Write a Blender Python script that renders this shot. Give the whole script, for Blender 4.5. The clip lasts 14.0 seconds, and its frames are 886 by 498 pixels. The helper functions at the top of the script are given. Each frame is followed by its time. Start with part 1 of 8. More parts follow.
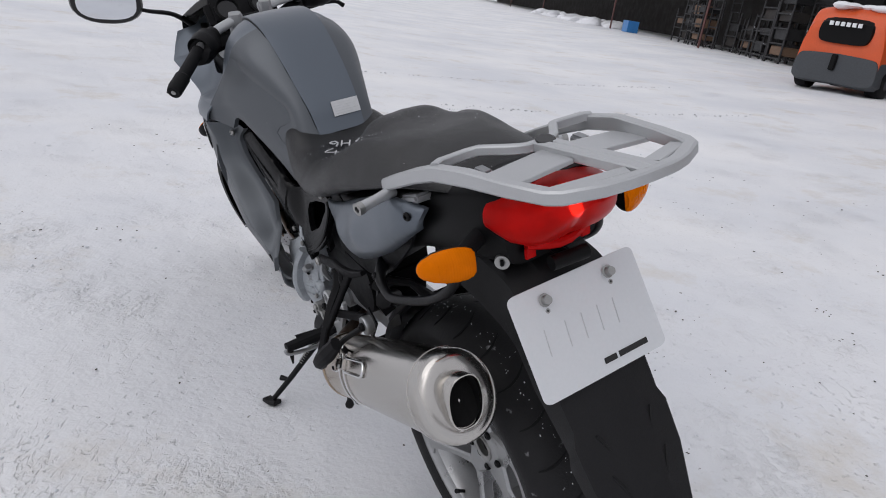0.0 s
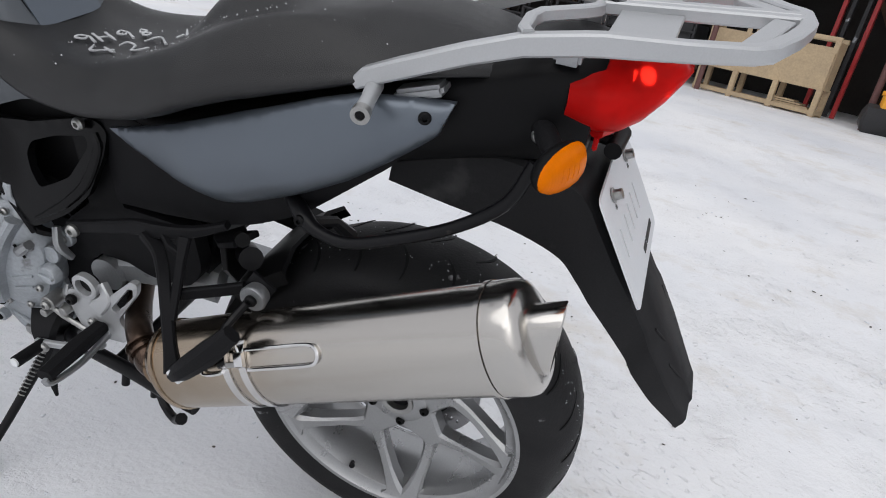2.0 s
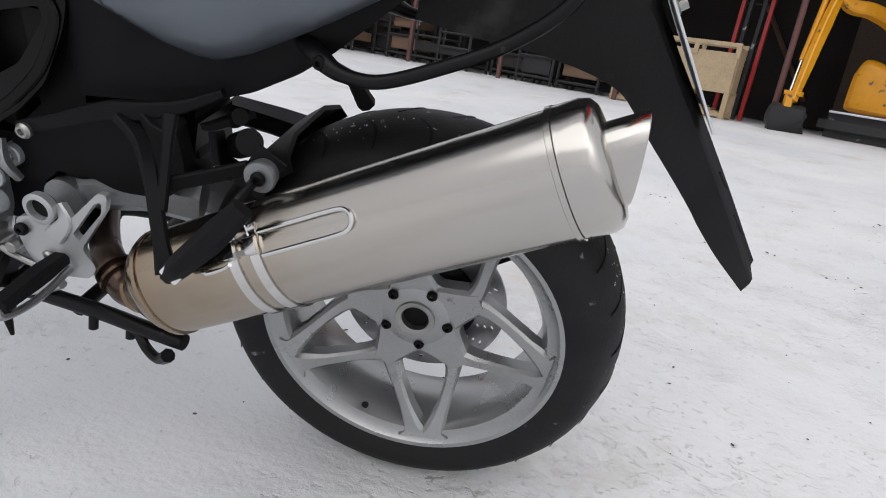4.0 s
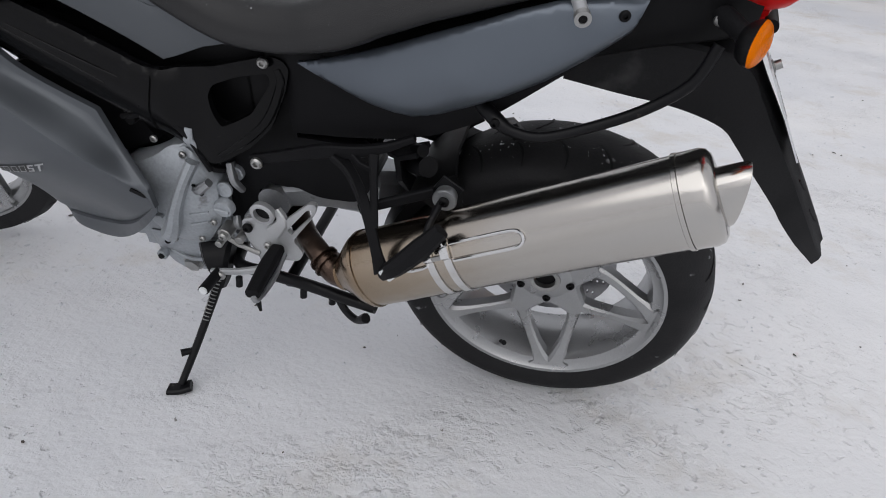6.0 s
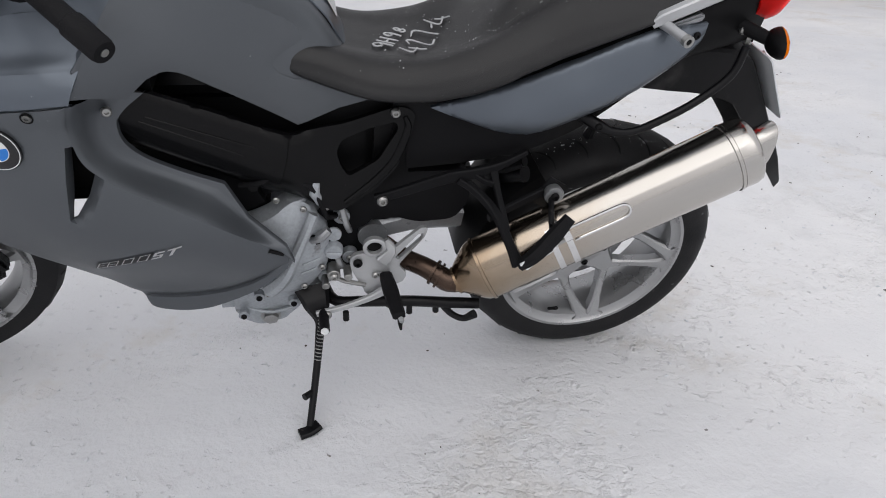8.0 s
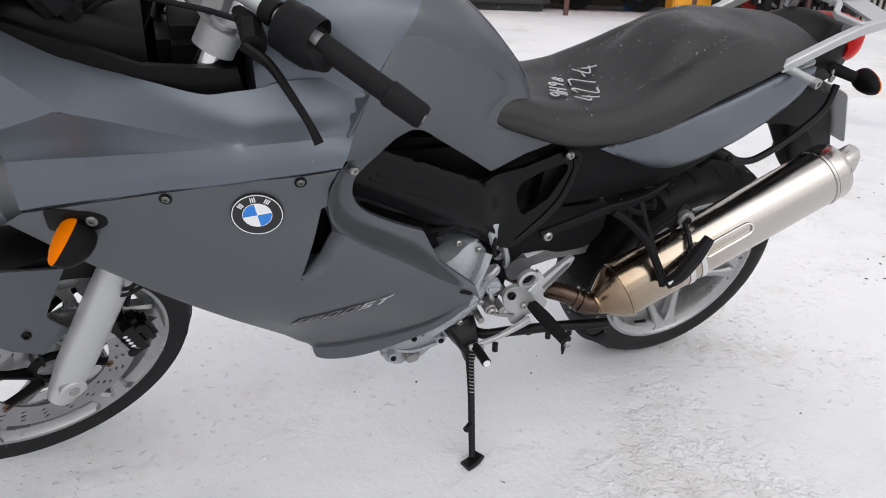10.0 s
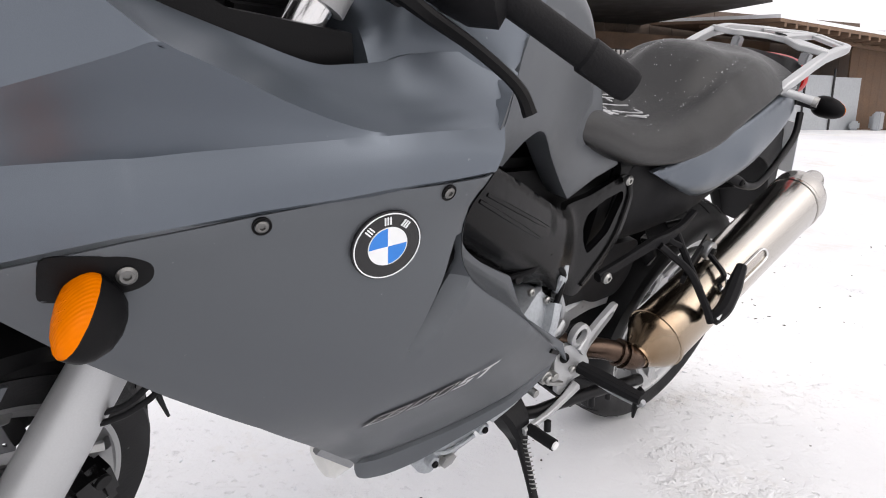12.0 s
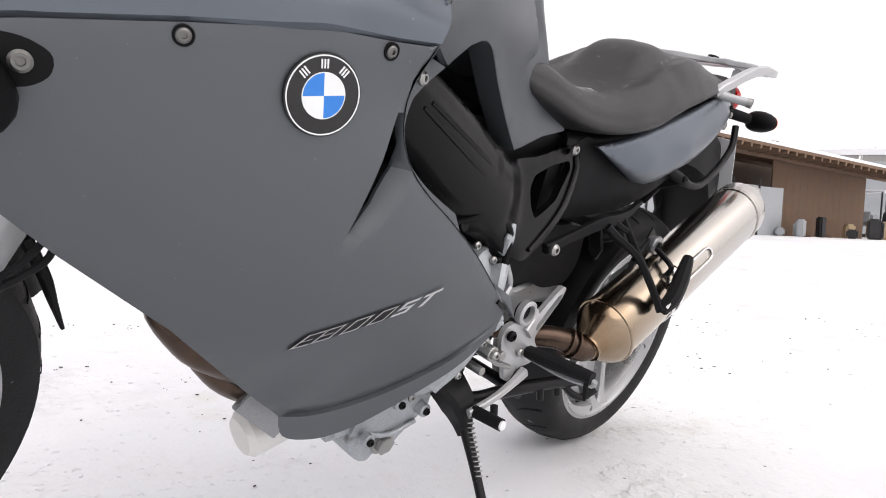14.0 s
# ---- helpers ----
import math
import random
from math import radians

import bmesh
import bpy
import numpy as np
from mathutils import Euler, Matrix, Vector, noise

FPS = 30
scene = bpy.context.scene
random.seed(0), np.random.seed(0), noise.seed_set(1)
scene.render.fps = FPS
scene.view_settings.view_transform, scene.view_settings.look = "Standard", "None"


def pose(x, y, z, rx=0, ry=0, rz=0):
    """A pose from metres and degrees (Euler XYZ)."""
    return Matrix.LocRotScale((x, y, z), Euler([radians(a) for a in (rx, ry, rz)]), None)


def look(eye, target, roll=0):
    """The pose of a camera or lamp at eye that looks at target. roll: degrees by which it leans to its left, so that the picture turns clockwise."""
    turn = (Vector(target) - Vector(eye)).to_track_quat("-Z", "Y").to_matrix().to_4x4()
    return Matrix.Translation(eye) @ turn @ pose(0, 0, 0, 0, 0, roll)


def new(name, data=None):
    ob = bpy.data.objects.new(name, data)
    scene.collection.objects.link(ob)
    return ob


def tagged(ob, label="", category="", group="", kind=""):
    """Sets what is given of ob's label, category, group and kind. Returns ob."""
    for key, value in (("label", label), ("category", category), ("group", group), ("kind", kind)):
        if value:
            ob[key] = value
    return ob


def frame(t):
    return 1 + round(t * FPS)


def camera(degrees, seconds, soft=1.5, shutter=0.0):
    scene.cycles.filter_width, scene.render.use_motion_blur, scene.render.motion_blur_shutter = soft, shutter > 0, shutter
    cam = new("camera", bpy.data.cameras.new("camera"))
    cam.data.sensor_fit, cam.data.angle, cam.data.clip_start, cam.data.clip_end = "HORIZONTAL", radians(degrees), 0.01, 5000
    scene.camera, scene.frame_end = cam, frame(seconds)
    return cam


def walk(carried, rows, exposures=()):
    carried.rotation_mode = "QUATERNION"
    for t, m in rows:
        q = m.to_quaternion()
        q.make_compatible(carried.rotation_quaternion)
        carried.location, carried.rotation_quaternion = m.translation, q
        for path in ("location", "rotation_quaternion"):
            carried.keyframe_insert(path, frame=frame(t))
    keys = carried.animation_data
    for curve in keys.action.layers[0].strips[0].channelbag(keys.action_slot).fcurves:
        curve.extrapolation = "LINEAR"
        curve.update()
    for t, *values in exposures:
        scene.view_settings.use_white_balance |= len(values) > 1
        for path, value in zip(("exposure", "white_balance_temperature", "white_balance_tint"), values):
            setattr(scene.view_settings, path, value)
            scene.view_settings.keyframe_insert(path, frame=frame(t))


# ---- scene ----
cam = camera(68.06, 14.0, soft=1.0)
PATH = [
    (0.0, (-0.873, -0.857, 1.167), (0.169, 0.687, 0.439), 8.3),
    (0.5, (-1.009, -0.708, 1.151), (0.341, 0.560, 0.395), 6.7),
    (1.0, (-1.021, -0.521, 1.107), (0.489, 0.502, 0.287), 7.2),
    (1.5, (-1.037, -0.353, 1.025), (0.609, 0.412, 0.186), 8.7),
    (2.0, (-1.076, -0.243, 0.961), (0.752, 0.178, 0.265), 12.2),
    (2.5, (-1.049, -0.176, 0.884), (0.792, 0.232, 0.218), 9.3),
    (3.0, (-1.043, -0.137, 0.705), (0.870, 0.149, 0.199), 9.1),
    (3.2, (-1.048, -0.135, 0.672), (0.875, 0.139, 0.193), 8.4),
    (5.3, (-1.110, -0.159, 0.907), (0.652, 0.166, 0.018), 9.8),
    (5.5, (-1.146, -0.129, 0.943), (0.582, 0.237, 0.005), 8.3),
    (6.0, (-1.286, 0.004, 0.938), (0.462, 0.316, 0.019), 6.1),
    (6.5, (-1.364, 0.107, 0.928), (0.450, 0.272, 0.104), 9.1),
    (7.0, (-1.387, 0.271, 0.930), (0.387, 0.276, 0.005), 4.6),
    (7.5, (-1.427, 0.445, 0.948), (0.380, 0.343, 0.096), 2.2),
    (8.0, (-1.505, 0.650, 0.978), (0.269, 0.279, 0.134), 1.6),
    (8.5, (-1.506, 0.806, 0.986), (0.282, 0.374, 0.199), -0.2),
    (9.0, (-1.485, 0.939, 0.999), (0.271, 0.379, 0.223), -1.6),
    (9.2, (-1.474, 1.001, 1.007), (0.273, 0.436, 0.215), -1.4),
    (11.3, (-1.135, 1.518, 1.026), (0.312, 0.265, 0.445), 0.6),
    (11.5, (-1.075, 1.536, 0.988), (0.330, 0.227, 0.431), -0.7),
    (12.0, (-0.938, 1.533, 0.813), (0.485, 0.191, 0.396), 0.8),
    (12.5, (-0.896, 1.498, 0.650), (0.494, 0.077, 0.429), 0.5),
    (13.0, (-0.901, 1.496, 0.592), (0.493, 0.070, 0.436), 0.3),
    (13.5, (-0.913, 1.505, 0.573), (0.461, 0.055, 0.480), 2.0),
    (14.0, (-0.932, 1.508, 0.569), (0.412, 0.030, 0.466), 2.5),
]
walk(cam, [(t, look(eye, target, roll)) for t, eye, target, roll in PATH],
     [(0.0, -0.13, 6270, 12), (1.5, 0.05, 6270, 10), (3.0, 0.15, 6450, 10), (5.5, -0.10, 6350, 11), (6.5, -0.13, 6330, 11), (8.0, 0.02, 6430, 11), (9.0, 0.27, 6480, 11), (11.5, 0.50, 6600, 12), (12.5, 0.79, 6700, 13), (14.0, 0.72, 6700, 13)])

# ---- world and light: overcast winter day ----
world = bpy.data.worlds.new("overcast_sky")
scene.world = world
world.use_nodes = True
wn, wl = world.node_tree.nodes, world.node_tree.links
sky = wn.new("ShaderNodeTexSky")
sky.sky_type, sky.sun_disc = "NISHITA", False
sky.sun_elevation, sky.sun_rotation = radians(38), radians(250)
sky.air_density, sky.dust_density = 1.0, 6.0
grey = wn.new("ShaderNodeHueSaturation")
grey.inputs["Saturation"].default_value = 0.22
wl.new(sky.outputs["Color"], grey.inputs["Color"])
cloud = wn.new("ShaderNodeMix")
cloud.data_type = "RGBA"
cloud.inputs["Factor"].default_value = 0.8
cloud.inputs["B"].default_value = (7.75, 7.7, 7.95, 1)
wl.new(grey.outputs["Color"], cloud.inputs["A"])
wl.new(cloud.outputs["Result"], wn["Background"].inputs["Color"])
wn["Background"].inputs["Strength"].default_value = 0.1
sun_data = bpy.data.lights.new("sun", "SUN")
sun_data.energy, sun_data.angle, sun_data.color = 0.6, radians(50), (1.0, 0.97, 0.93)
sun = new("sun", sun_data)
sun.matrix_world = look((-6, 3, 8), (0, 0.4, 0.4))


# ---- materials ----
def rgb(c):
    return (c, c, c, 1) if not isinstance(c, tuple) else (*c, 1)


def material(name, base, rough=0.5, metal=0.0, vary=0.12, grain=60.0, bump=0.05, blotch=6.0, coat=0.0, dirt=None, dirt_at=0.62, spec=0.5):
    """Base colour with a fine grain and broad blotches, uneven gloss, fine relief and an optional layer of dirt or snow."""
    m = bpy.data.materials.new(name)
    m.use_nodes = True
    n, l = m.node_tree.nodes, m.node_tree.links
    b = n["Principled BSDF"]
    co = n.new("ShaderNodeTexCoord")
    big, fine = n.new("ShaderNodeTexNoise"), n.new("ShaderNodeTexNoise")
    for t, s in ((big, blotch), (fine, grain)):
        t.inputs["Scale"].default_value, t.inputs["Detail"].default_value = s, 5
        l.new(co.outputs["Object"], t.inputs["Vector"])
    mixer = n.new("ShaderNodeMath")
    mixer.operation = "ADD"
    l.new(big.outputs["Fac"], mixer.inputs[0])
    l.new(fine.outputs["Fac"], mixer.inputs[1])
    ramp = n.new("ShaderNodeMapRange")
    for k, v in (("From Min", 0.6), ("From Max", 1.4), ("To Min", 1 - vary), ("To Max", 1 + vary)):
        ramp.inputs[k].default_value = v
    l.new(mixer.outputs[0], ramp.inputs["Value"])
    tint = n.new("ShaderNodeVectorMath")
    tint.operation = "SCALE"
    tint.inputs[0].default_value = rgb(base)[:3]
    l.new(ramp.outputs["Result"], tint.inputs["Scale"])
    colour = tint.outputs[0]
    rr = n.new("ShaderNodeMapRange")
    for k, v in (("From Min", 0.3), ("From Max", 0.7), ("To Min", max(0.02, rough * 0.8)), ("To Max", min(1, rough * 1.2))):
        rr.inputs[k].default_value = v
    l.new(big.outputs["Fac"], rr.inputs["Value"])
    rough_out = rr.outputs["Result"]
    if dirt:
        d = n.new("ShaderNodeTexNoise")
        d.inputs["Scale"].default_value, d.inputs["Detail"].default_value = dirt[1], 8
        l.new(co.outputs["Object"], d.inputs["Vector"])
        dr = n.new("ShaderNodeMapRange")
        dr.inputs["From Min"].default_value, dr.inputs["From Max"].default_value = dirt_at, dirt_at + 0.08
        l.new(d.outputs["Fac"], dr.inputs["Value"])
        mx = n.new("ShaderNodeMix")
        mx.data_type = "RGBA"
        l.new(dr.outputs["Result"], mx.inputs["Factor"])
        l.new(colour, mx.inputs["A"])
        mx.inputs["B"].default_value = rgb(dirt[0])
        colour = mx.outputs["Result"]
    l.new(colour, b.inputs["Base Color"])
    l.new(rough_out, b.inputs["Roughness"])
    b.inputs["Metallic"].default_value = metal
    b.inputs["Coat Weight"].default_value = coat
    b.inputs["Coat Roughness"].default_value = 0.08
    b.inputs["Specular IOR Level"].default_value = spec
    if bump:
        bp = n.new("ShaderNodeBump")
        bp.inputs["Strength"].default_value, bp.inputs["Distance"].default_value = bump, 0.004
        l.new(fine.outputs["Fac"], bp.inputs["Height"])
        l.new(bp.outputs["Normal"], b.inputs["Normal"])
    return m


PAINT = material("graphite_paint", (0.098, 0.107, 0.118), 0.40, 0.5, 0.05, 1100, 0.05, 3, 0.0, ((0.26, 0.28, 0.30), 160), 0.73)
# Same graphite paint; skylight on upward faces is put into its colour.
PAINT_SKYLIT = material("skylit_graphite_paint", (0.122, 0.141, 0.166), 0.33, 0.6, 0.05, 1100, 0.05, 3, 0.05, ((0.26, 0.28, 0.30), 170), 0.74)
BLACK = material("black_plastic", (0.004, 0.004, 0.0045), 0.45, 0, 0.2, 500, 0.06, 8, spec=0.14)
BLACK_GLOSS = material("gloss_black_plastic", (0.0035, 0.0035, 0.004), 0.24, 0, 0.15, 300, 0.02, 6, 0, ((0.10, 0.10, 0.10), 190), 0.73, 0.17)
MATT = material("matt_black_plastic", (0.006, 0.006, 0.007), 0.6, 0, 0.25, 700, 0.12, 10, 0, ((0.05, 0.05, 0.05), 20), 0.72, 0.14)
DUSTY = material("dusty_black_plastic", (0.011, 0.011, 0.012), 0.62, 0, 0.3, 400, 0.1, 6, 0, ((0.055, 0.055, 0.055), 5), 0.55, 0.22)
STEEL_BLACK = material("black_painted_steel", (0.005, 0.005, 0.006), 0.38, 0.0, 0.2, 200, 0.06, 20, 0, ((0.05, 0.045, 0.04), 60), 0.7, 0.2)
RUBBER = material("rubber", (0.007, 0.007, 0.008), 0.65, 0, 0.25, 300, 0.2, 12, spec=0.16)
VINYL = material("seat_vinyl", (0.0065, 0.0065, 0.0072), 0.40, 0, 0.2, 900, 0.25, 9, 0, ((0.2, 0.2, 0.2), 240), 0.70, 0.50)
ALU = material("cast_aluminium", (0.34, 0.35, 0.36), 0.42, 0.75, 0.12, 260, 0.12, 18, 0, ((0.2, 0.2, 0.2), 40), 0.7)
SILVER = material("silver_painted_casting", (0.47, 0.48, 0.49), 0.4, 0.5, 0.05, 500, 0.05, 10)
RIM = material("silver_wheel_paint", (0.37, 0.375, 0.38), 0.30, 0.75, 0.08, 300, 0.06, 14, 0, ((0.12, 0.11, 0.1), 26), 0.69)
ENGINE = material("engine_casting", (0.37, 0.395, 0.42), 0.46, 0.35, 0.2, 160, 0.15, 16, 0, ((0.16, 0.16, 0.16), 22), 0.66)
SATIN_BLACK = material("satin_black_plastic", (0.016, 0.016, 0.017), 0.38, 0, 0.2, 300, 0.04, 6, 0, ((0.07, 0.07, 0.07), 20), 0.72, 0.4)
CAST_GREY = material("grey_cast_paint", (0.30, 0.305, 0.31), 0.42, 0.45, 0.08, 300, 0.06, 12)
CHROME = material("bright_steel", (0.72, 0.72, 0.72), 0.14, 1.0, 0.05, 120, 0.02, 20)
SCREW_DARK = material("dull_steel_screw", (0.17, 0.17, 0.165), 0.38, 0.9, 0.1, 400, 0.05, 60)
ZINC = material("zinc_screw", (0.36, 0.36, 0.35), 0.35, 0.9, 0.1, 400, 0.05, 60)
WHITE_PLASTIC = material("white_plastic", (0.72, 0.72, 0.7), 0.45, 0, 0.05, 200, 0.03, 20)
PLATE = material("white_card_plate", (0.66, 0.68, 0.7), 0.5, 0, 0.03, 200, 0.02, 9, 0, ((0.55, 0.52, 0.42), 18), 0.7)
INK = material("black_ink", (0.012, 0.012, 0.012), 0.5, 0, 0.1, 200, 0)
PENCIL = material("pencil_line", (0.54, 0.55, 0.56), 0.7, 0, 0.2, 200, 0)
CHALK = material("white_chalk", (0.46, 0.47, 0.48), 0.9, 0, 0.25, 300, 0.1)
EMBLEM_BLACK = material("enamel_black", (0.01, 0.01, 0.011), 0.22, 0, 0.05, 100, 0)
EMBLEM_WHITE = material("enamel_white", (0.75, 0.77, 0.78), 0.25, 0, 0.03, 100, 0)
EMBLEM_BLUE = material("enamel_blue", (0.02, 0.19, 0.62), 0.22, 0, 0.05, 100, 0)
DECAL_SILVER = material("silver_decal", (0.70, 0.71, 0.72), 0.45, 0.1, 0.05, 200, 0)
DECAL_DARK = material("dark_decal", (0.02, 0.022, 0.025), 0.35, 0, 0.05, 200, 0)
STICKER = material("paper_sticker", (0.6, 0.61, 0.62), 0.55, 0, 0.08, 90, 0.02, 30)
DARK_GLASS = material("mirror_glass", (0.75, 0.77, 0.8), 0.03, 1.0, 0.02, 30, 0)
PIPE = material("heat_tinted_pipe", (0.085, 0.058, 0.044), 0.3, 0.9, 0.25, 60, 0.05, 14)
DISC = material("brake_disc_steel", (0.33, 0.33, 0.34), 0.34, 0.9, 0.1, 200, 0.06, 20)
FOAM_SNOW = material("packed_snow", (0.72, 0.74, 0.77), 0.8, 0, 0.06, 60, 0.3, 20)


def lens(name, colour, rough=0.12, clear=0.0, flutes=0.0):
    """Moulded lens plastic; clear is how much light passes through."""
    m = bpy.data.materials.new(name)
    m.use_nodes = True
    n, l = m.node_tree.nodes, m.node_tree.links
    b = n["Principled BSDF"]
    co = n.new("ShaderNodeTexCoord")
    w = n.new("ShaderNodeTexNoise")
    w.inputs["Scale"].default_value = 45
    l.new(co.outputs["Object"], w.inputs["Vector"])
    mx = n.new("ShaderNodeMix")
    mx.data_type = "RGBA"
    mx.inputs["A"].default_value = (*colour, 1)
    mx.inputs["B"].default_value = (*[c * 0.7 for c in colour], 1)
    l.new(w.outputs["Fac"], mx.inputs["Factor"])
    l.new(mx.outputs["Result"], b.inputs["Base Color"])
    if flutes:
        flute = n.new("ShaderNodeTexWave")
        flute.inputs["Scale"].default_value, flute.inputs["Distortion"].default_value = 90, 1.0
        l.new(co.outputs["Object"], flute.inputs["Vector"])
        bp = n.new("ShaderNodeBump")
        bp.inputs["Strength"].default_value, bp.inputs["Distance"].default_value = flutes, 0.001
        l.new(flute.outputs["Fac"], bp.inputs["Height"])
        l.new(bp.outputs["Normal"], b.inputs["Normal"])
    b.inputs["Roughness"].default_value = rough
    b.inputs["Transmission Weight"].default_value = clear
    b.inputs["IOR"].default_value = 1.15
    b.inputs["Specular IOR Level"].default_value = 0.35
    return m


AMBER = lens("amber_lens", (0.80, 0.185, 0.0), 0.20, 0.0, 0.24)
RED = lens("red_lens", (0.85, 0.012, 0.010), 0.30, 0.45)
RED_SOLID = lens("red_plastic", (0.55, 0.010, 0.010), 0.2)
BULB = bpy.data.materials.new("glowing_bulb")
BULB.use_nodes = True
bulb_node = BULB.node_tree.nodes["Principled BSDF"]
bulb_node.inputs["Emission Color"].default_value = (1.0, 0.16, 0.08, 1)
bulb_node.inputs["Emission Strength"].default_value = 5.0


def steel_tinted(name):
    """Brushed stainless steel that turns straw brown towards the hot inlet end."""
    m = bpy.data.materials.new(name)
    m.use_nodes = True
    n, l = m.node_tree.nodes, m.node_tree.links
    b = n["Principled BSDF"]
    co = n.new("ShaderNodeTexCoord")
    sp = n.new("ShaderNodeSeparateXYZ")
    l.new(co.outputs["Object"], sp.inputs[0])
    w = n.new("ShaderNodeTexNoise")
    w.inputs["Scale"].default_value, w.inputs["Detail"].default_value = 16, 4
    l.new(co.outputs["Object"], w.inputs["Vector"])
    a = n.new("ShaderNodeMath")
    a.operation, a.inputs[1].default_value = "MULTIPLY_ADD", 0.1
    l.new(w.outputs["Fac"], a.inputs[0])
    l.new(sp.outputs["Y"], a.inputs[2])
    ramp = n.new("ShaderNodeValToRGB")
    mr = n.new("ShaderNodeMapRange")
    mr.inputs["From Min"].default_value, mr.inputs["From Max"].default_value = -0.2, 0.5
    l.new(a.outputs[0], mr.inputs["Value"])
    l.new(mr.outputs["Result"], ramp.inputs["Fac"])
    e = ramp.color_ramp.elements
    e[0].position, e[0].color = 0.0, (0.53, 0.515, 0.49, 1)
    e[1].position, e[1].color = 1.0, (0.16, 0.10, 0.06, 1)
    for p, c in ((0.45, (0.51, 0.485, 0.45, 1)), (0.64, (0.46, 0.40, 0.33, 1)), (0.78, (0.37, 0.30, 0.225, 1)), (0.88, (0.28, 0.20, 0.13, 1))):
        x = e.new(p)
        x.color = c
    l.new(ramp.outputs["Color"], b.inputs["Base Color"])
    b.inputs["Metallic"].default_value = 1.0
    mp = n.new("ShaderNodeMapping")
    mp.inputs["Rotation"].default_value = (radians(29.6), 0, 0)
    mp.inputs["Scale"].default_value = (30, 900, 30)
    l.new(co.outputs["Object"], mp.inputs["Vector"])
    g = n.new("ShaderNodeTexNoise")
    g.inputs["Scale"].default_value, g.inputs["Detail"].default_value = 1.0, 3
    l.new(mp.outputs[0], g.inputs["Vector"])
    rr = n.new("ShaderNodeMapRange")
    rr.inputs["To Min"].default_value, rr.inputs["To Max"].default_value = 0.15, 0.24
    l.new(g.outputs["Fac"], rr.inputs["Value"])
    l.new(rr.outputs["Result"], b.inputs["Roughness"])
    return m


STEEL = steel_tinted("brushed_stainless_steel")


def tyre_rubber(name):
    """Black rubber with grey dust and scraps of snow on it."""
    m = material(name, (0.009, 0.009, 0.01), 0.65, 0, 0.25, 260, 0.25, 10, 0, ((0.26, 0.26, 0.27), 34), 0.68, 0.3)
    return m


TYRE = tyre_rubber("tyre_rubber")


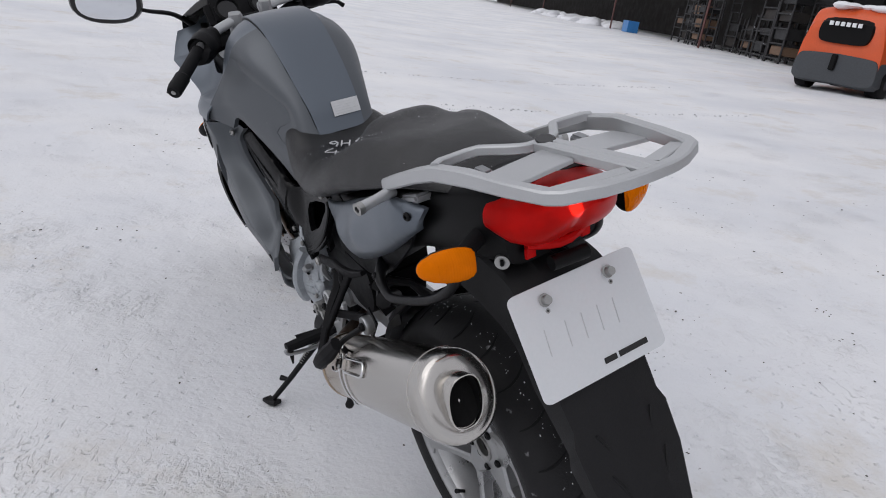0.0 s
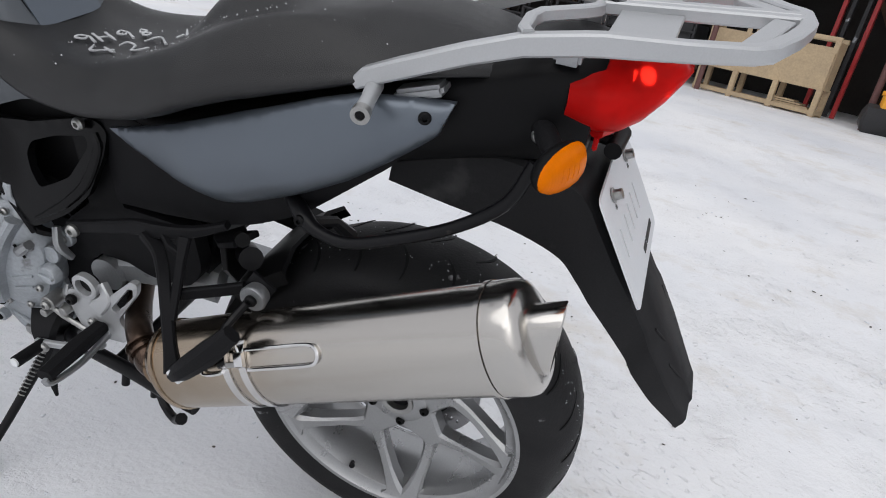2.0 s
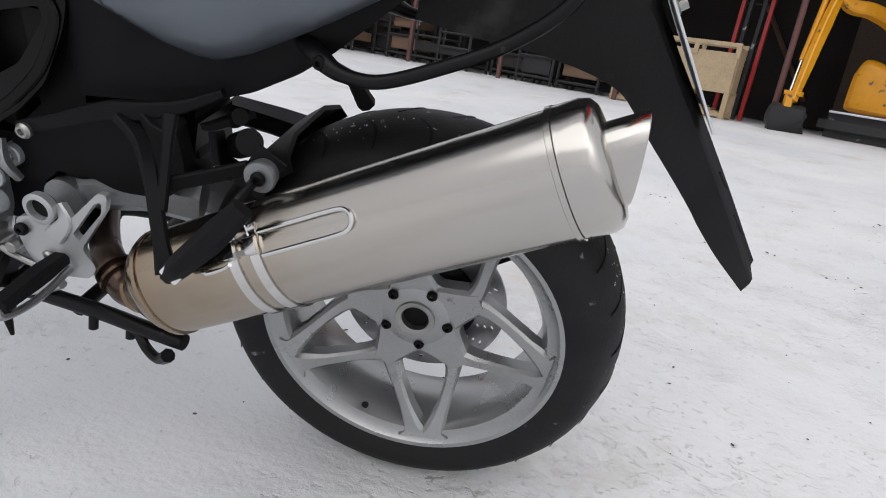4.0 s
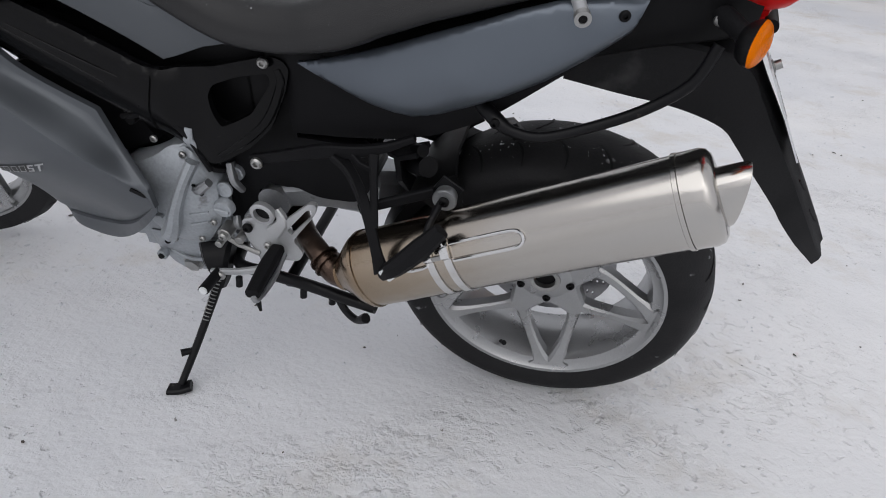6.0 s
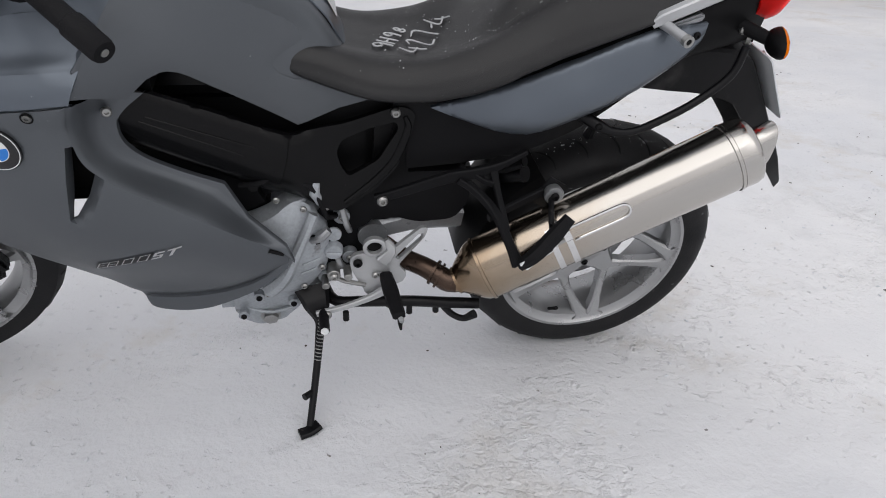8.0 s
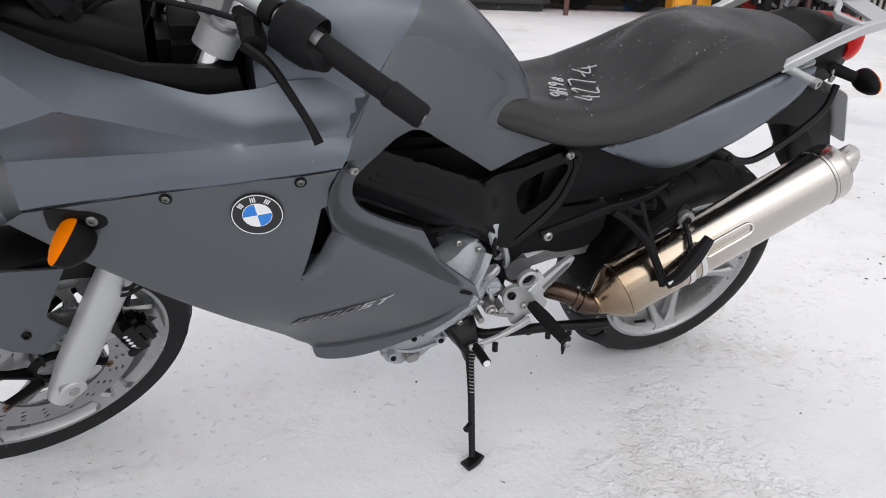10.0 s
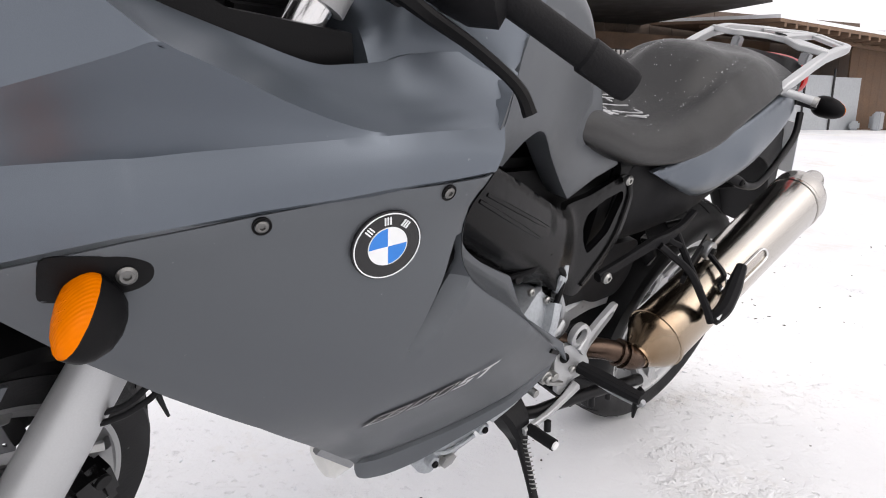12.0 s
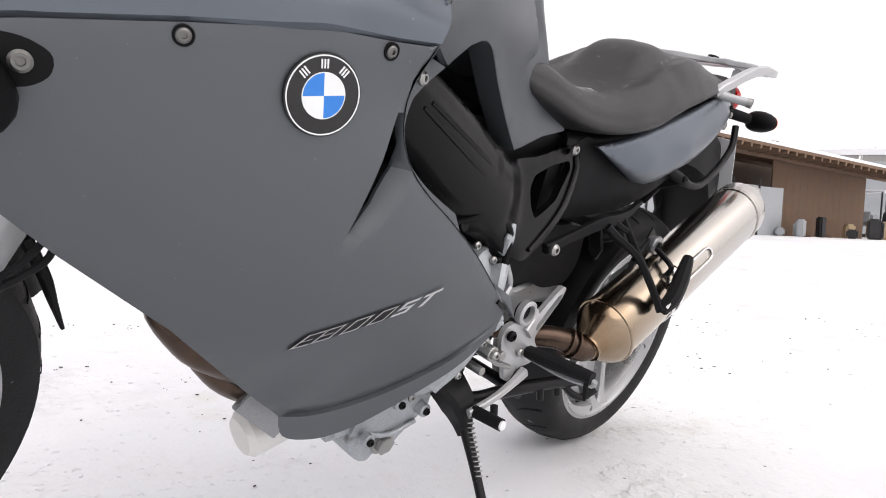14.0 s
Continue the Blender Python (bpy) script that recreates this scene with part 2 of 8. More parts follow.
def snow_ground(name):
    m = bpy.data.materials.new(name)
    m.use_nodes = True
    n, l = m.node_tree.nodes, m.node_tree.links
    b = n["Principled BSDF"]
    co = n.new("ShaderNodeTexCoord")

    def noise_at(scale, detail=6, rough=0.6):
        t = n.new("ShaderNodeTexNoise")
        t.inputs["Scale"].default_value, t.inputs["Detail"].default_value, t.inputs["Roughness"].default_value = scale, detail, rough
        l.new(co.outputs["Object"], t.inputs["Vector"])
        return t

    def ranged(src, a, z, lo=0.0, hi=1.0):
        r = n.new("ShaderNodeMapRange")
        r.inputs["From Min"].default_value, r.inputs["From Max"].default_value = a, z
        r.inputs["To Min"].default_value, r.inputs["To Max"].default_value = lo, hi
        l.new(src, r.inputs["Value"])
        return r.outputs["Result"]

    def mixed(fac, a, z):
        x = n.new("ShaderNodeMix")
        x.data_type = "RGBA"
        l.new(fac, x.inputs["Factor"])
        for k, v in (("A", a), ("B", z)):
            if isinstance(v, tuple):
                x.inputs[k].default_value = v
            else:
                l.new(v, x.inputs[k])
        return x.outputs["Result"]

    def streaks(turn, sx, sy, twist):
        mp = n.new("ShaderNodeMapping")
        mp.vector_type = "TEXTURE"
        mp.inputs["Rotation"].default_value, mp.inputs["Scale"].default_value = (0, 0, radians(turn)), (1 / sx, 1 / sy, 1)
        l.new(co.outputs["Object"], mp.inputs["Vector"])
        t = n.new("ShaderNodeTexNoise")
        t.inputs["Scale"].default_value, t.inputs["Detail"].default_value, t.inputs["Roughness"].default_value, t.inputs["Distortion"].default_value = 1.0, 4, 0.55, twist
        l.new(mp.outputs[0], t.inputs["Vector"])
        return t.outputs["Fac"]

    def times(a, z):
        x = n.new("ShaderNodeMath")
        x.operation = "MULTIPLY"
        for k, v in enumerate((a, z)):
            if isinstance(v, float):
                x.inputs[k].default_value = v
            else:
                l.new(v, x.inputs[k])
        return x.outputs[0]

    def plus(a, z):
        x = n.new("ShaderNodeMath")
        x.operation = "ADD"
        l.new(a, x.inputs[0])
        l.new(z, x.inputs[1])
        return x.outputs[0]

    broad, trodden, mid, fine, grit = noise_at(0.45, 4), noise_at(0.9, 5, 0.6), noise_at(4.5, 6, 0.6), noise_at(60, 4), noise_at(30, 3, 0.5)
    walked = ranged(trodden.outputs["Fac"], 0.48, 0.62)
    scrape = times(ranged(streaks(-119, 9, 30, 1.8), 0.61, 0.70), walked)
    scuff = times(ranged(streaks(-94, 15, 24, 2.2), 0.61, 0.71), walked)
    ice = ranged(noise_at(2.2, 7, 0.7).outputs["Fac"], 0.55, 0.72)
    c = mixed(ranged(broad.outputs["Fac"], 0.35, 0.65), (0.72, 0.735, 0.768, 1), (0.86, 0.862, 0.868, 1))
    c = mixed(times(ice, 0.30), c, (0.56, 0.575, 0.60, 1))
    c = mixed(times(ranged(noise_at(1.3, 6, 0.7).outputs["Fac"], 0.55, 0.70), 0.50), c, (0.60, 0.545, 0.46, 1))
    c = mixed(times(scrape, 0.16), c, (0.45, 0.45, 0.45, 1))
    c = mixed(times(scuff, 0.24), c, (0.40, 0.38, 0.35, 1))
    c = mixed(ranged(grit.outputs["Fac"], 0.74, 0.765, 0, 0.8), c, (0.12, 0.11, 0.1, 1))
    l.new(c, b.inputs["Base Color"])
    l.new(ranged(ice, 0.0, 1.0, 0.62, 0.34), b.inputs["Roughness"])
    b.inputs["Specular IOR Level"].default_value = 0.35
    speck = times(ranged(noise_at(85, 3, 0.6).outputs["Fac"], 0.60, 0.70), ranged(noise_at(3.1, 4, 0.6).outputs["Fac"], 0.52, 0.66))
    c = mixed(times(speck, 0.20), c, (0.42, 0.40, 0.37, 1))
    # Small dents; their shade is also put into the colour as darker grey.
    dent = times(ranged(noise_at(38, 3, 0.5).outputs["Fac"], 0.62, 0.72), ranged(noise_at(1.1, 3, 0.6).outputs["Fac"], 0.42, 0.56))
    c = mixed(times(dent, 0.22), c, (0.44, 0.44, 0.45, 1))
    l.new(c, b.inputs["Base Color"])
    lumps = times(ranged(noise_at(26, 5, 0.65).outputs["Fac"], 0.46, 0.72), ranged(noise_at(1.7, 4, 0.6).outputs["Fac"], 0.50, 0.66))
    high = plus(plus(plus(times(mid.outputs["Fac"], 1.6), times(fine.outputs["Fac"], 0.34)), times(lumps, 1.2)), plus(plus(times(scrape, -0.40), times(scuff, -0.5)), times(dent, -0.5)))
    bp = n.new("ShaderNodeBump")
    bp.inputs["Strength"].default_value, bp.inputs["Distance"].default_value = 0.62, 0.014
    l.new(high, bp.inputs["Height"])
    l.new(bp.outputs["Normal"], b.inputs["Normal"])
    return m


SNOW = snow_ground("trodden_snow")


# ---- mesh helpers ----
def part(name, bm, mat, parent=None, label="", angle=40):
    """Links a bmesh as one mesh object under a thing or a part."""
    bmesh.ops.recalc_face_normals(bm, faces=bm.faces)
    me = bpy.data.meshes.new(name)
    bm.to_mesh(me)
    bm.free()
    for p in me.polygons:
        p.use_smooth = True
    me.set_sharp_from_angle(angle=radians(angle))
    me.materials.append(mat)
    ob = new(name, me)
    ob.parent = parent
    if label:
        ob["label"] = label
    return ob


def empty(name, m, **tags):
    ob = new(name)
    ob.empty_display_size = 0.1
    ob.matrix_world = m
    return tagged(ob, **tags)


def curve(points, n, closed=False):
    """n points along a smooth line through the given ones."""
    p = [np.array(q, float) for q in points]
    k = len(p)
    segs = k if closed else k - 1
    out = []
    for i in range(n):
        u = i * segs / (n if closed else n - 1)
        j = min(int(u), segs - 1)
        t = u - j
        if closed:
            a, b, c, d = (p[(j + o) % k] for o in (-1, 0, 1, 2))
        else:
            b, c = p[j], p[j + 1]
            a = p[j - 1] if j else 2 * b - c
            d = p[j + 2] if j + 2 < k else 2 * c - b
        out.append(0.5 * (2 * b + (c - a) * t + (2 * a - 5 * b + 4 * c - d) * t * t + (3 * b - a - 3 * c + d) * t ** 3))
    return out


def loft(bm, rings, closed=True, cap=True):
    vs = [[bm.verts.new(tuple(q)) for q in r] for r in rings]
    n = len(vs[0])
    for a, b in zip(vs, vs[1:]):
        for i in range(n if closed else n - 1):
            j = (i + 1) % n
            bm.faces.new((a[i], a[j], b[j], b[i]))
    if cap and closed:
        bm.faces.new(vs[0][::-1])
        bm.faces.new(vs[-1])
    return bm


def frames_along(pts):
    """Tangent and two steady normals at each point of a line."""
    pts = [Vector(p) for p in pts]
    out, up = [], None
    for i, p in enumerate(pts):
        t = (pts[min(i + 1, len(pts) - 1)] - pts[max(i - 1, 0)]).normalized()
        if up is None:
            up = Vector((0, 0, 1)) if abs(t.z) < 0.9 else Vector((0, 1, 0))
        up = (up - t * up.dot(t)).normalized()
        out.append((p, t, up, t.cross(up)))
    return out


def tube(points, r, n=10, steps=0, bm=None, flat=1.0, cap=True):
    """A round or flattened bar along a line; r may be one radius or one for each point."""
    bm = bm or bmesh.new()
    k = steps or len(points)
    pts = curve(points, k) if steps else points
    rs = [float(v) for v in np.interp(np.linspace(0, 1, k), np.linspace(0, 1, len(r)), r)] if isinstance(r, (list, tuple)) else [r] * k
    rings = []
    for (p, t, u, v), q in zip(frames_along(pts), rs):
        rings.append([p + u * q * flat * math.sin(2 * math.pi * i / n) + v * q * math.cos(2 * math.pi * i / n) for i in range(n)])
    return loft(bm, rings, True, cap)


def bar(points, w, h, bm=None, steps=0, up=(0, 0, 1), chamfer=0.3):
    """A bar of chamfered rectangular section w x h along a line, its height towards up."""
    bm = bm or bmesh.new()
    pts = curve(points, steps) if steps else [np.array(p, float) for p in points]
    k = len(pts)
    ws = np.interp(np.linspace(0, 1, k), np.linspace(0, 1, len(w)), w) if isinstance(w, (list, tuple)) else [w] * k
    hs = np.interp(np.linspace(0, 1, k), np.linspace(0, 1, len(h)), h) if isinstance(h, (list, tuple)) else [h] * k
    rings = []
    for i, p in enumerate(pts):
        t = Vector(pts[min(i + 1, k - 1)] - pts[max(i - 1, 0)]).normalized()
        u = Vector(up)
        u = (u - t * u.dot(t)).normalized()
        s = t.cross(u)
        a, b = ws[i] / 2, hs[i] / 2
        c = chamfer * min(a, b)
        rings.append([Vector(p) + s * x + u * y for x, y in ((a, b - c), (a - c, b), (-a + c, b), (-a, b - c), (-a, -b + c), (-a + c, -b), (a - c, -b), (a, -b + c))])
    return loft(bm, rings)


def revolve(profile, centre=(0, 0, 0), seg=64, axis=(1, 0, 0), bm=None, closed=True):
    """Turns a profile of (offset along the axis, radius) round it."""
    bm = bm or bmesh.new()
    ax = Vector(axis).normalized()
    u = ax.orthogonal().normalized()
    v = ax.cross(u)
    c = Vector(centre)
    rings = []
    for i in range(seg):
        d = u * math.cos(2 * math.pi * i / seg) + v * math.sin(2 * math.pi * i / seg)
        rings.append([bm.verts.new(c + ax * o + d * r) for o, r in profile])
    k = len(profile)
    for i in range(seg):
        a, b = rings[i], rings[(i + 1) % seg]
        for j in range(k if closed else k - 1):
            q = (j + 1) % k
            bm.faces.new((a[j], b[j], b[q], a[q]))
    return bm


def drum(centre, axis, r, h, seg=20, bm=None, edge=0.12):
    """A short cylinder with rounded rims, its foot at centre."""
    e = min(r, h) * edge
    return revolve([(0, 0.0001), (0, r - e), (e, r), (h - e, r), (h, r - e), (h, 0.0001)], centre, seg, axis, bm, False)


def box(centre, size, bm=None, bevel=0.15, m=None):
    """A block with chamfered edges."""
    own = bmesh.new()
    bmesh.ops.create_cube(own, size=1)
    bmesh.ops.scale(own, vec=size, verts=own.verts)
    if bevel:
        bmesh.ops.bevel(own, geom=own.edges[:], offset=min(size) * bevel, segments=2, affect="EDGES")
    if m is not None:
        own.transform(m)
    bmesh.ops.translate(own, vec=centre, verts=own.verts)
    if bm is None:
        return own
    tmp = bpy.data.meshes.new("tmp")
    own.to_mesh(tmp)
    own.free()
    bm.from_mesh(tmp)
    bpy.data.meshes.remove(tmp)
    return bm


def panel(outline, fx, th=0.004, step=0.02, roll=0.0015, lines=(), holes=()):
    """A shaped shell: an outline in (y, z), bent to x = fx(y, z), th thick towards the middle, with rolled edges."""
    from mathutils.geometry import delaunay_2d_cdt
    pts, edges = [], []

    def loop(poly):
        first = len(pts)
        for a, b in zip(poly, poly[1:] + poly[:1]):
            k = max(1, round(math.dist(a, b) / step))
            for i in range(k):
                pts.append((a[0] + (b[0] - a[0]) * i / k, a[1] + (b[1] - a[1]) * i / k))
        ids = list(range(first, len(pts)))
        edges.extend(zip(ids, ids[1:] + ids[:1]))
        return ids

    outline = [tuple(map(float, p)) for p in outline]
    loop(outline)
    rim = len(pts)
    for ln in lines:
        for a, b in zip(ln, ln[1:]):
            k = max(1, round(math.dist(a, b) / (step * 0.7)))
            for i in range(k + 1):
                pts.append((a[0] + (b[0] - a[0]) * i / k, a[1] + (b[1] - a[1]) * i / k))
                if i:
                    edges.append((len(pts) - 2, len(pts) - 1))
    poly = np.array(pts[:rim])
    for h in holes:
        loop([tuple(map(float, p)) for p in h])

    def inside(p, poly=poly):
        x, y = p
        a, b = poly, np.roll(poly, -1, 0)
        c = ((a[:, 1] > y) != (b[:, 1] > y)) & (x < (b[:, 0] - a[:, 0]) * (y - a[:, 1]) / (b[:, 1] - a[:, 1] + 1e-12) + a[:, 0])
        return c.sum() % 2 == 1

    fixed = np.array(pts)
    lo, hi = poly.min(0), poly.max(0)
    for i in range(int((hi[0] - lo[0]) / step) + 1):
        for j in range(int((hi[1] - lo[1]) / step) + 1):
            q = (lo[0] + (i + 0.5 * (j % 2)) * step, lo[1] + (j + 0.5) * step)
            if inside(q) and np.min(np.hypot(fixed[:, 0] - q[0], fixed[:, 1] - q[1])) > step * 0.55:
                pts.append(q)
    vs, _, fs, ids, _, _ = delaunay_2d_cdt([Vector(p) for p in pts], edges, [list(range(rim))], 1, 1e-6)
    bm = bmesh.new()
    front, back = [], []
    for v, src in zip(vs, ids):
        edge_point = any(s < rim for s in src)
        x = fx(v.x, v.y)
        s = -1 if x < 0 else 1
        front.append(bm.verts.new((x - s * (roll if edge_point else 0), v.x, v.y)))
        back.append(bm.verts.new((x - s * th, v.x, v.y)))
    count = {}
    for f in fs:
        mid = sum((vs[i] for i in f), Vector((0, 0))) / len(f)
        if any(inside(mid, np.array(h)) for h in holes):
            continue
        bm.faces.new([front[i] for i in f])
        bm.faces.new([back[i] for i in reversed(f)])
        for a, b in zip(f, f[1:] + f[:1]):
            count[frozenset((a, b))] = count.get(frozenset((a, b)), 0) + 1
    for e, k in count.items():
        if k == 1:
            a, b = tuple(e)
            try:
                bm.faces.new((front[a], front[b], back[b], back[a]))
            except ValueError:
                pass
    bmesh.ops.delete(bm, geom=[v for v in bm.verts if not v.link_faces], context="VERTS")
    return bm


def mirrored(bm):
    """The same on the other side of the machine."""
    for v in bm.verts:
        v.co.x = -v.co.x
    return bm


def body(sections, rows=24, half=12, bm=None):
    """A body symmetric about x = 0: stations of y and a half profile (x, z) from the top middle to the bottom middle."""
    prof = [curve([(x, z) for x, z in p], half) for _, p in sections]
    ys = [s[0] for s in sections]
    stations = curve([np.concatenate(([y], np.array(p).ravel())) for y, p in zip(ys, prof)], rows)
    rings = []
    for s in stations:
        y, q = s[0], s[1:].reshape(-1, 2)
        left = [(x, y, z) for x, z in q]
        right = [(-x, y, z) for x, z in q[::-1]][1:-1] if abs(q[0][0]) < 1e-6 and abs(q[-1][0]) < 1e-6 else [(-x, y, z) for x, z in q[::-1]]
        rings.append(left + right)
    return loft(bm or bmesh.new(), rings)


def quadric(anchors):
    """A smooth surface x(y, z) of second order near a few stations."""
    a = np.array(anchors, float)
    y, z = a[:, 0], a[:, 1]
    m = np.stack([np.ones_like(y), y, z, y * y, y * z, z * z], 1)
    c = np.linalg.lstsq(m, a[:, 2], rcond=None)[0]
    return lambda y, z: float(c[0] + c[1] * y + c[2] * z + c[3] * y * y + c[4] * y * z + c[5] * z * z)


def round_poly(points, r, n=3):
    """Cuts the corners of a polygon round."""
    out = []
    k = len(points)
    for i in range(k):
        a, b, c = (np.array(points[(i + o) % k], float) for o in (-1, 0, 1))
        da, dc = np.linalg.norm(a - b), np.linalg.norm(c - b)
        s = min(r, da * 0.45, dc * 0.45)
        p, q = b + (a - b) / da * s, b + (c - b) / dc * s
        for j in range(n + 1):
            t = j / n
            out.append(tuple((1 - t) ** 2 * p + 2 * t * (1 - t) * b + t * t * q))
    return out


def screw(at, axis, r, parent, mat=None, name="screw", h=None):
    """A round-headed screw with a socket."""
    h = h or r * 0.7
    bm = revolve([(-h, r * 0.5), (-h * 0.2, r), (h * 0.5, r), (h, r * 0.72), (h, r * 0.42), (h * 0.3, r * 0.38), (h * 0.3, 0.0001)], at, 18, axis, None, False)
    return part(name, bm, mat or ZINC, parent, "", 30)

# ---- the motorcycle: x right, y ahead from the rear axle, z up; it leans to its left on the side stand ----
LEAN = 16.1
bike = empty("motorcycle", pose(0, 0, 0.010, 0, -LEAN, 0), label="grey sport touring motorcycle leaning on its side stand in snow", category="motorcycle")
AXLE = (0, 0, 0.315)
STEER_AT, STEER_BY = Vector((0.045, 1.524, 0.302)), 20.0
STEER = Matrix.Translation(STEER_AT) @ Matrix.Rotation(radians(STEER_BY), 4, Vector((0, -0.44, 0.898)).normalized()) @ Matrix.Translation(-STEER_AT)


def steered(bm):
    bm.transform(STEER)
    return bm


def spin(centre, x, r, a):
    """A point on a wheel: a in degrees, 0 towards the rear, 90 down, as seen from the left."""
    return Vector((centre[0] + x, centre[1] - r * math.cos(radians(a)), centre[2] - r * math.sin(radians(a))))


# rear wheel: cast rim with five forked spokes
def wheel_rim(c, half, lip):
    return revolve([(-half, lip), (-half + 0.001, lip - 0.007), (-half + 0.010, lip - 0.014), (-half + 0.014, lip - 0.026), (-half + 0.032, lip - 0.034), (0, lip - 0.038),
                  (half - 0.03, lip - 0.032), (half - 0.010, lip - 0.014), (half, lip), (half - 0.006, lip + 0.001), (half - 0.016, lip - 0.008),
                  (0.02, lip - 0.026), (-half + 0.03, lip - 0.02), (-half + 0.016, lip - 0.008), (-half + 0.006, lip + 0.001)], c, 96)


def wheel_middle(parent, turn, c, lip, hub_x, first, hub_r=0.072, n=5, fork=31):
    """Hub and forked spokes, each a part of the wheel."""
    hub = revolve([(hub_x - 0.004, 0.030), (hub_x - 0.004, 0.048), (hub_x, 0.056), (hub_x + 0.004, hub_r), (hub_x + 0.03, hub_r - 0.004), (hub_x + 0.05, 0.06), (hub_x + 0.05, 0.030)], c, 48, (1, 0, 0))
    part("hub", turn(hub), RIM, parent)
    for k in range(n):
        a = first + k * 360 / n
        bm = bar([spin(c, hub_x + 0.016, 0.050, a), spin(c, hub_x + 0.014, 0.080, a), spin(c, hub_x + 0.012, 0.100, a), spin(c, hub_x + 0.011, 0.112, a)], [0.086, 0.060, 0.046, 0.040], 0.034, None, 8, (1, 0, 0), 0.35)
        for s in (-1, 1):
            bar([spin(c, hub_x + 0.013, 0.098, a + s * 3), spin(c, hub_x + 0.009, 0.120, a + s * 11), spin(c, hub_x + 0.001, 0.147, a + s * 19.5), spin(c, hub_x - 0.011, 0.180, a + s * 26.5), spin(c, hub_x - 0.022, lip - 0.022, a + s * fork), spin(c, hub_x - 0.026, lip - 0.010, a + s * (fork + 0.5))],
                [0.032, 0.024, 0.020, 0.022, 0.036, 0.062], [0.034, 0.030, 0.028, 0.030, 0.036, 0.040], bm, 18, (1, 0, 0), 0.4)
        part("spoke", turn(bm), RIM, parent)


def tyre(c, half, out, lip):
    w = half
    prof = [(-w * 0.86, lip - 0.006), (-w * 0.96, lip + 0.012), (-w, lip + 0.03), (-w * 0.985, lip + 0.042), (-w * 0.9, out - 0.030), (-w * 0.75, out - 0.018), (-w * 0.5, out - 0.0075), (-w * 0.25, out - 0.002), (0, out)]
    prof = prof + [(-x, r) for x, r in prof[-2::-1]]
    inner = [(w * 0.7, lip - 0.004), (-w * 0.7, lip - 0.004)]
    bm = revolve(prof + inner, c, 120)
    return bm


def tread(c, half, out, n=26):
    """Slanting rain grooves, as thin dark strips sunk round the crown."""
    bm = bmesh.new()
    w = half
    for k in range(n):
        for s in (-1, 1):
            pts = []
            for i in range(7):
                u = 0.12 + 0.68 * i / 6
                x = s * w * u
                r = out - 0.030 * u ** 2.2 - 0.0006
                a = k * 360 / n + (7 if s > 0 else 0) + 16 * u * (1.3 - u)
                pts.append(spin(c, x, r, a))
            bar(pts, [0.002, 0.004, 0.005, 0.004, 0.002], 0.0012, bm, 0, tuple(pts[3] - Vector(c)), 0.2)
    return bm


def holed_disc(c, x, r0, r1, th, n=120, rings=9):
    """A brake disc whose rows of holes go through it."""
    bm = bmesh.new()
    grid = {}
    for i in range(n):
        for j in range(rings + 1):
            r = r0 + (r1 - r0) * j / rings
            for side in (0, 1):
                p = spin(c, x + th * side, r, i * 360 / n + j * 2)
                grid[i, j, side] = bm.verts.new(p)

    def solid(i, j):
        return not (1 < j < rings - 1 and j % 2 == 0 and (i + j) % 6 == 0)

    for i in range(n):
        for j in range(rings):
            q = (i + 1) % n
            if not solid(i, j):
                for (a, b), (d, e) in (((i, j), (q, j)), ((q, j + 1), (i, j + 1)), ((i, j + 1), (i, j)), ((q, j), (q, j + 1))):
                    bm.faces.new((grid[a, b, 0], grid[d, e, 0], grid[d, e, 1], grid[a, b, 1]))
                continue
            bm.faces.new([grid[i, j, 0], grid[q, j, 0], grid[q, j + 1, 0], grid[i, j + 1, 0]])
            bm.faces.new([grid[i, j, 1], grid[i, j + 1, 1], grid[q, j + 1, 1], grid[q, j, 1]])
    for i in range(n):
        q = (i + 1) % n
        for j in (0, rings):
            bm.faces.new((grid[i, j, 0], grid[i, j, 1], grid[q, j, 1], grid[q, j, 0]))
    return bm


HUB_X = -0.034
rear_wheel = part("rear_wheel", wheel_rim(AXLE, 0.084, 0.2325), RIM, bike, "silver cast rear wheel with five forked spokes")
wheel_middle(rear_wheel, lambda b: b, AXLE, 0.2325, HUB_X, 115)
part("tyre", tyre(AXLE, 0.094, 0.317, 0.2325), TYRE, rear_wheel, "wide black road tyre with scraps of snow", 60)
part("tread_pattern", tread(AXLE, 0.094, 0.317), RUBBER, rear_wheel)["kind"] = "stuff"
part("brake_disc", holed_disc(AXLE, 0.016, 0.085, 0.136, 0.005), DISC, rear_wheel)
bm = revolve([(0.0, 0.03), (0.0, 0.07), (0.012, 0.09), (0.018, 0.09), (0.018, 0.03)], (0.004, AXLE[1], AXLE[2]), 40)
part("disc_carrier", bm, BLACK, rear_wheel)
bm = revolve([(0.02, 0.022), (-0.006, 0.022), (-0.008, 0.027), (-0.008, 0.031), (0.0, 0.033)], (HUB_X, AXLE[1], AXLE[2]), 32, (1, 0, 0), None, False)
part("hub_nut", bm, ZINC, rear_wheel)
bm = drum((HUB_X + 0.012, AXLE[1], AXLE[2]), (-1, 0, 0), 0.024, 0.006, 28)
part("hub_cap", bm, BLACK, rear_wheel)
for k in range(5):
    screw(tuple(spin(AXLE, HUB_X - 0.001, 0.052, 79 + 72 * k)), (-1, 0, 0), 0.0085, rear_wheel, BLACK, "wheel_bolt", 0.007)
p = spin(AXLE, -0.062, 0.198, 110)
q = spin(AXLE, -0.085, 0.172, 110)
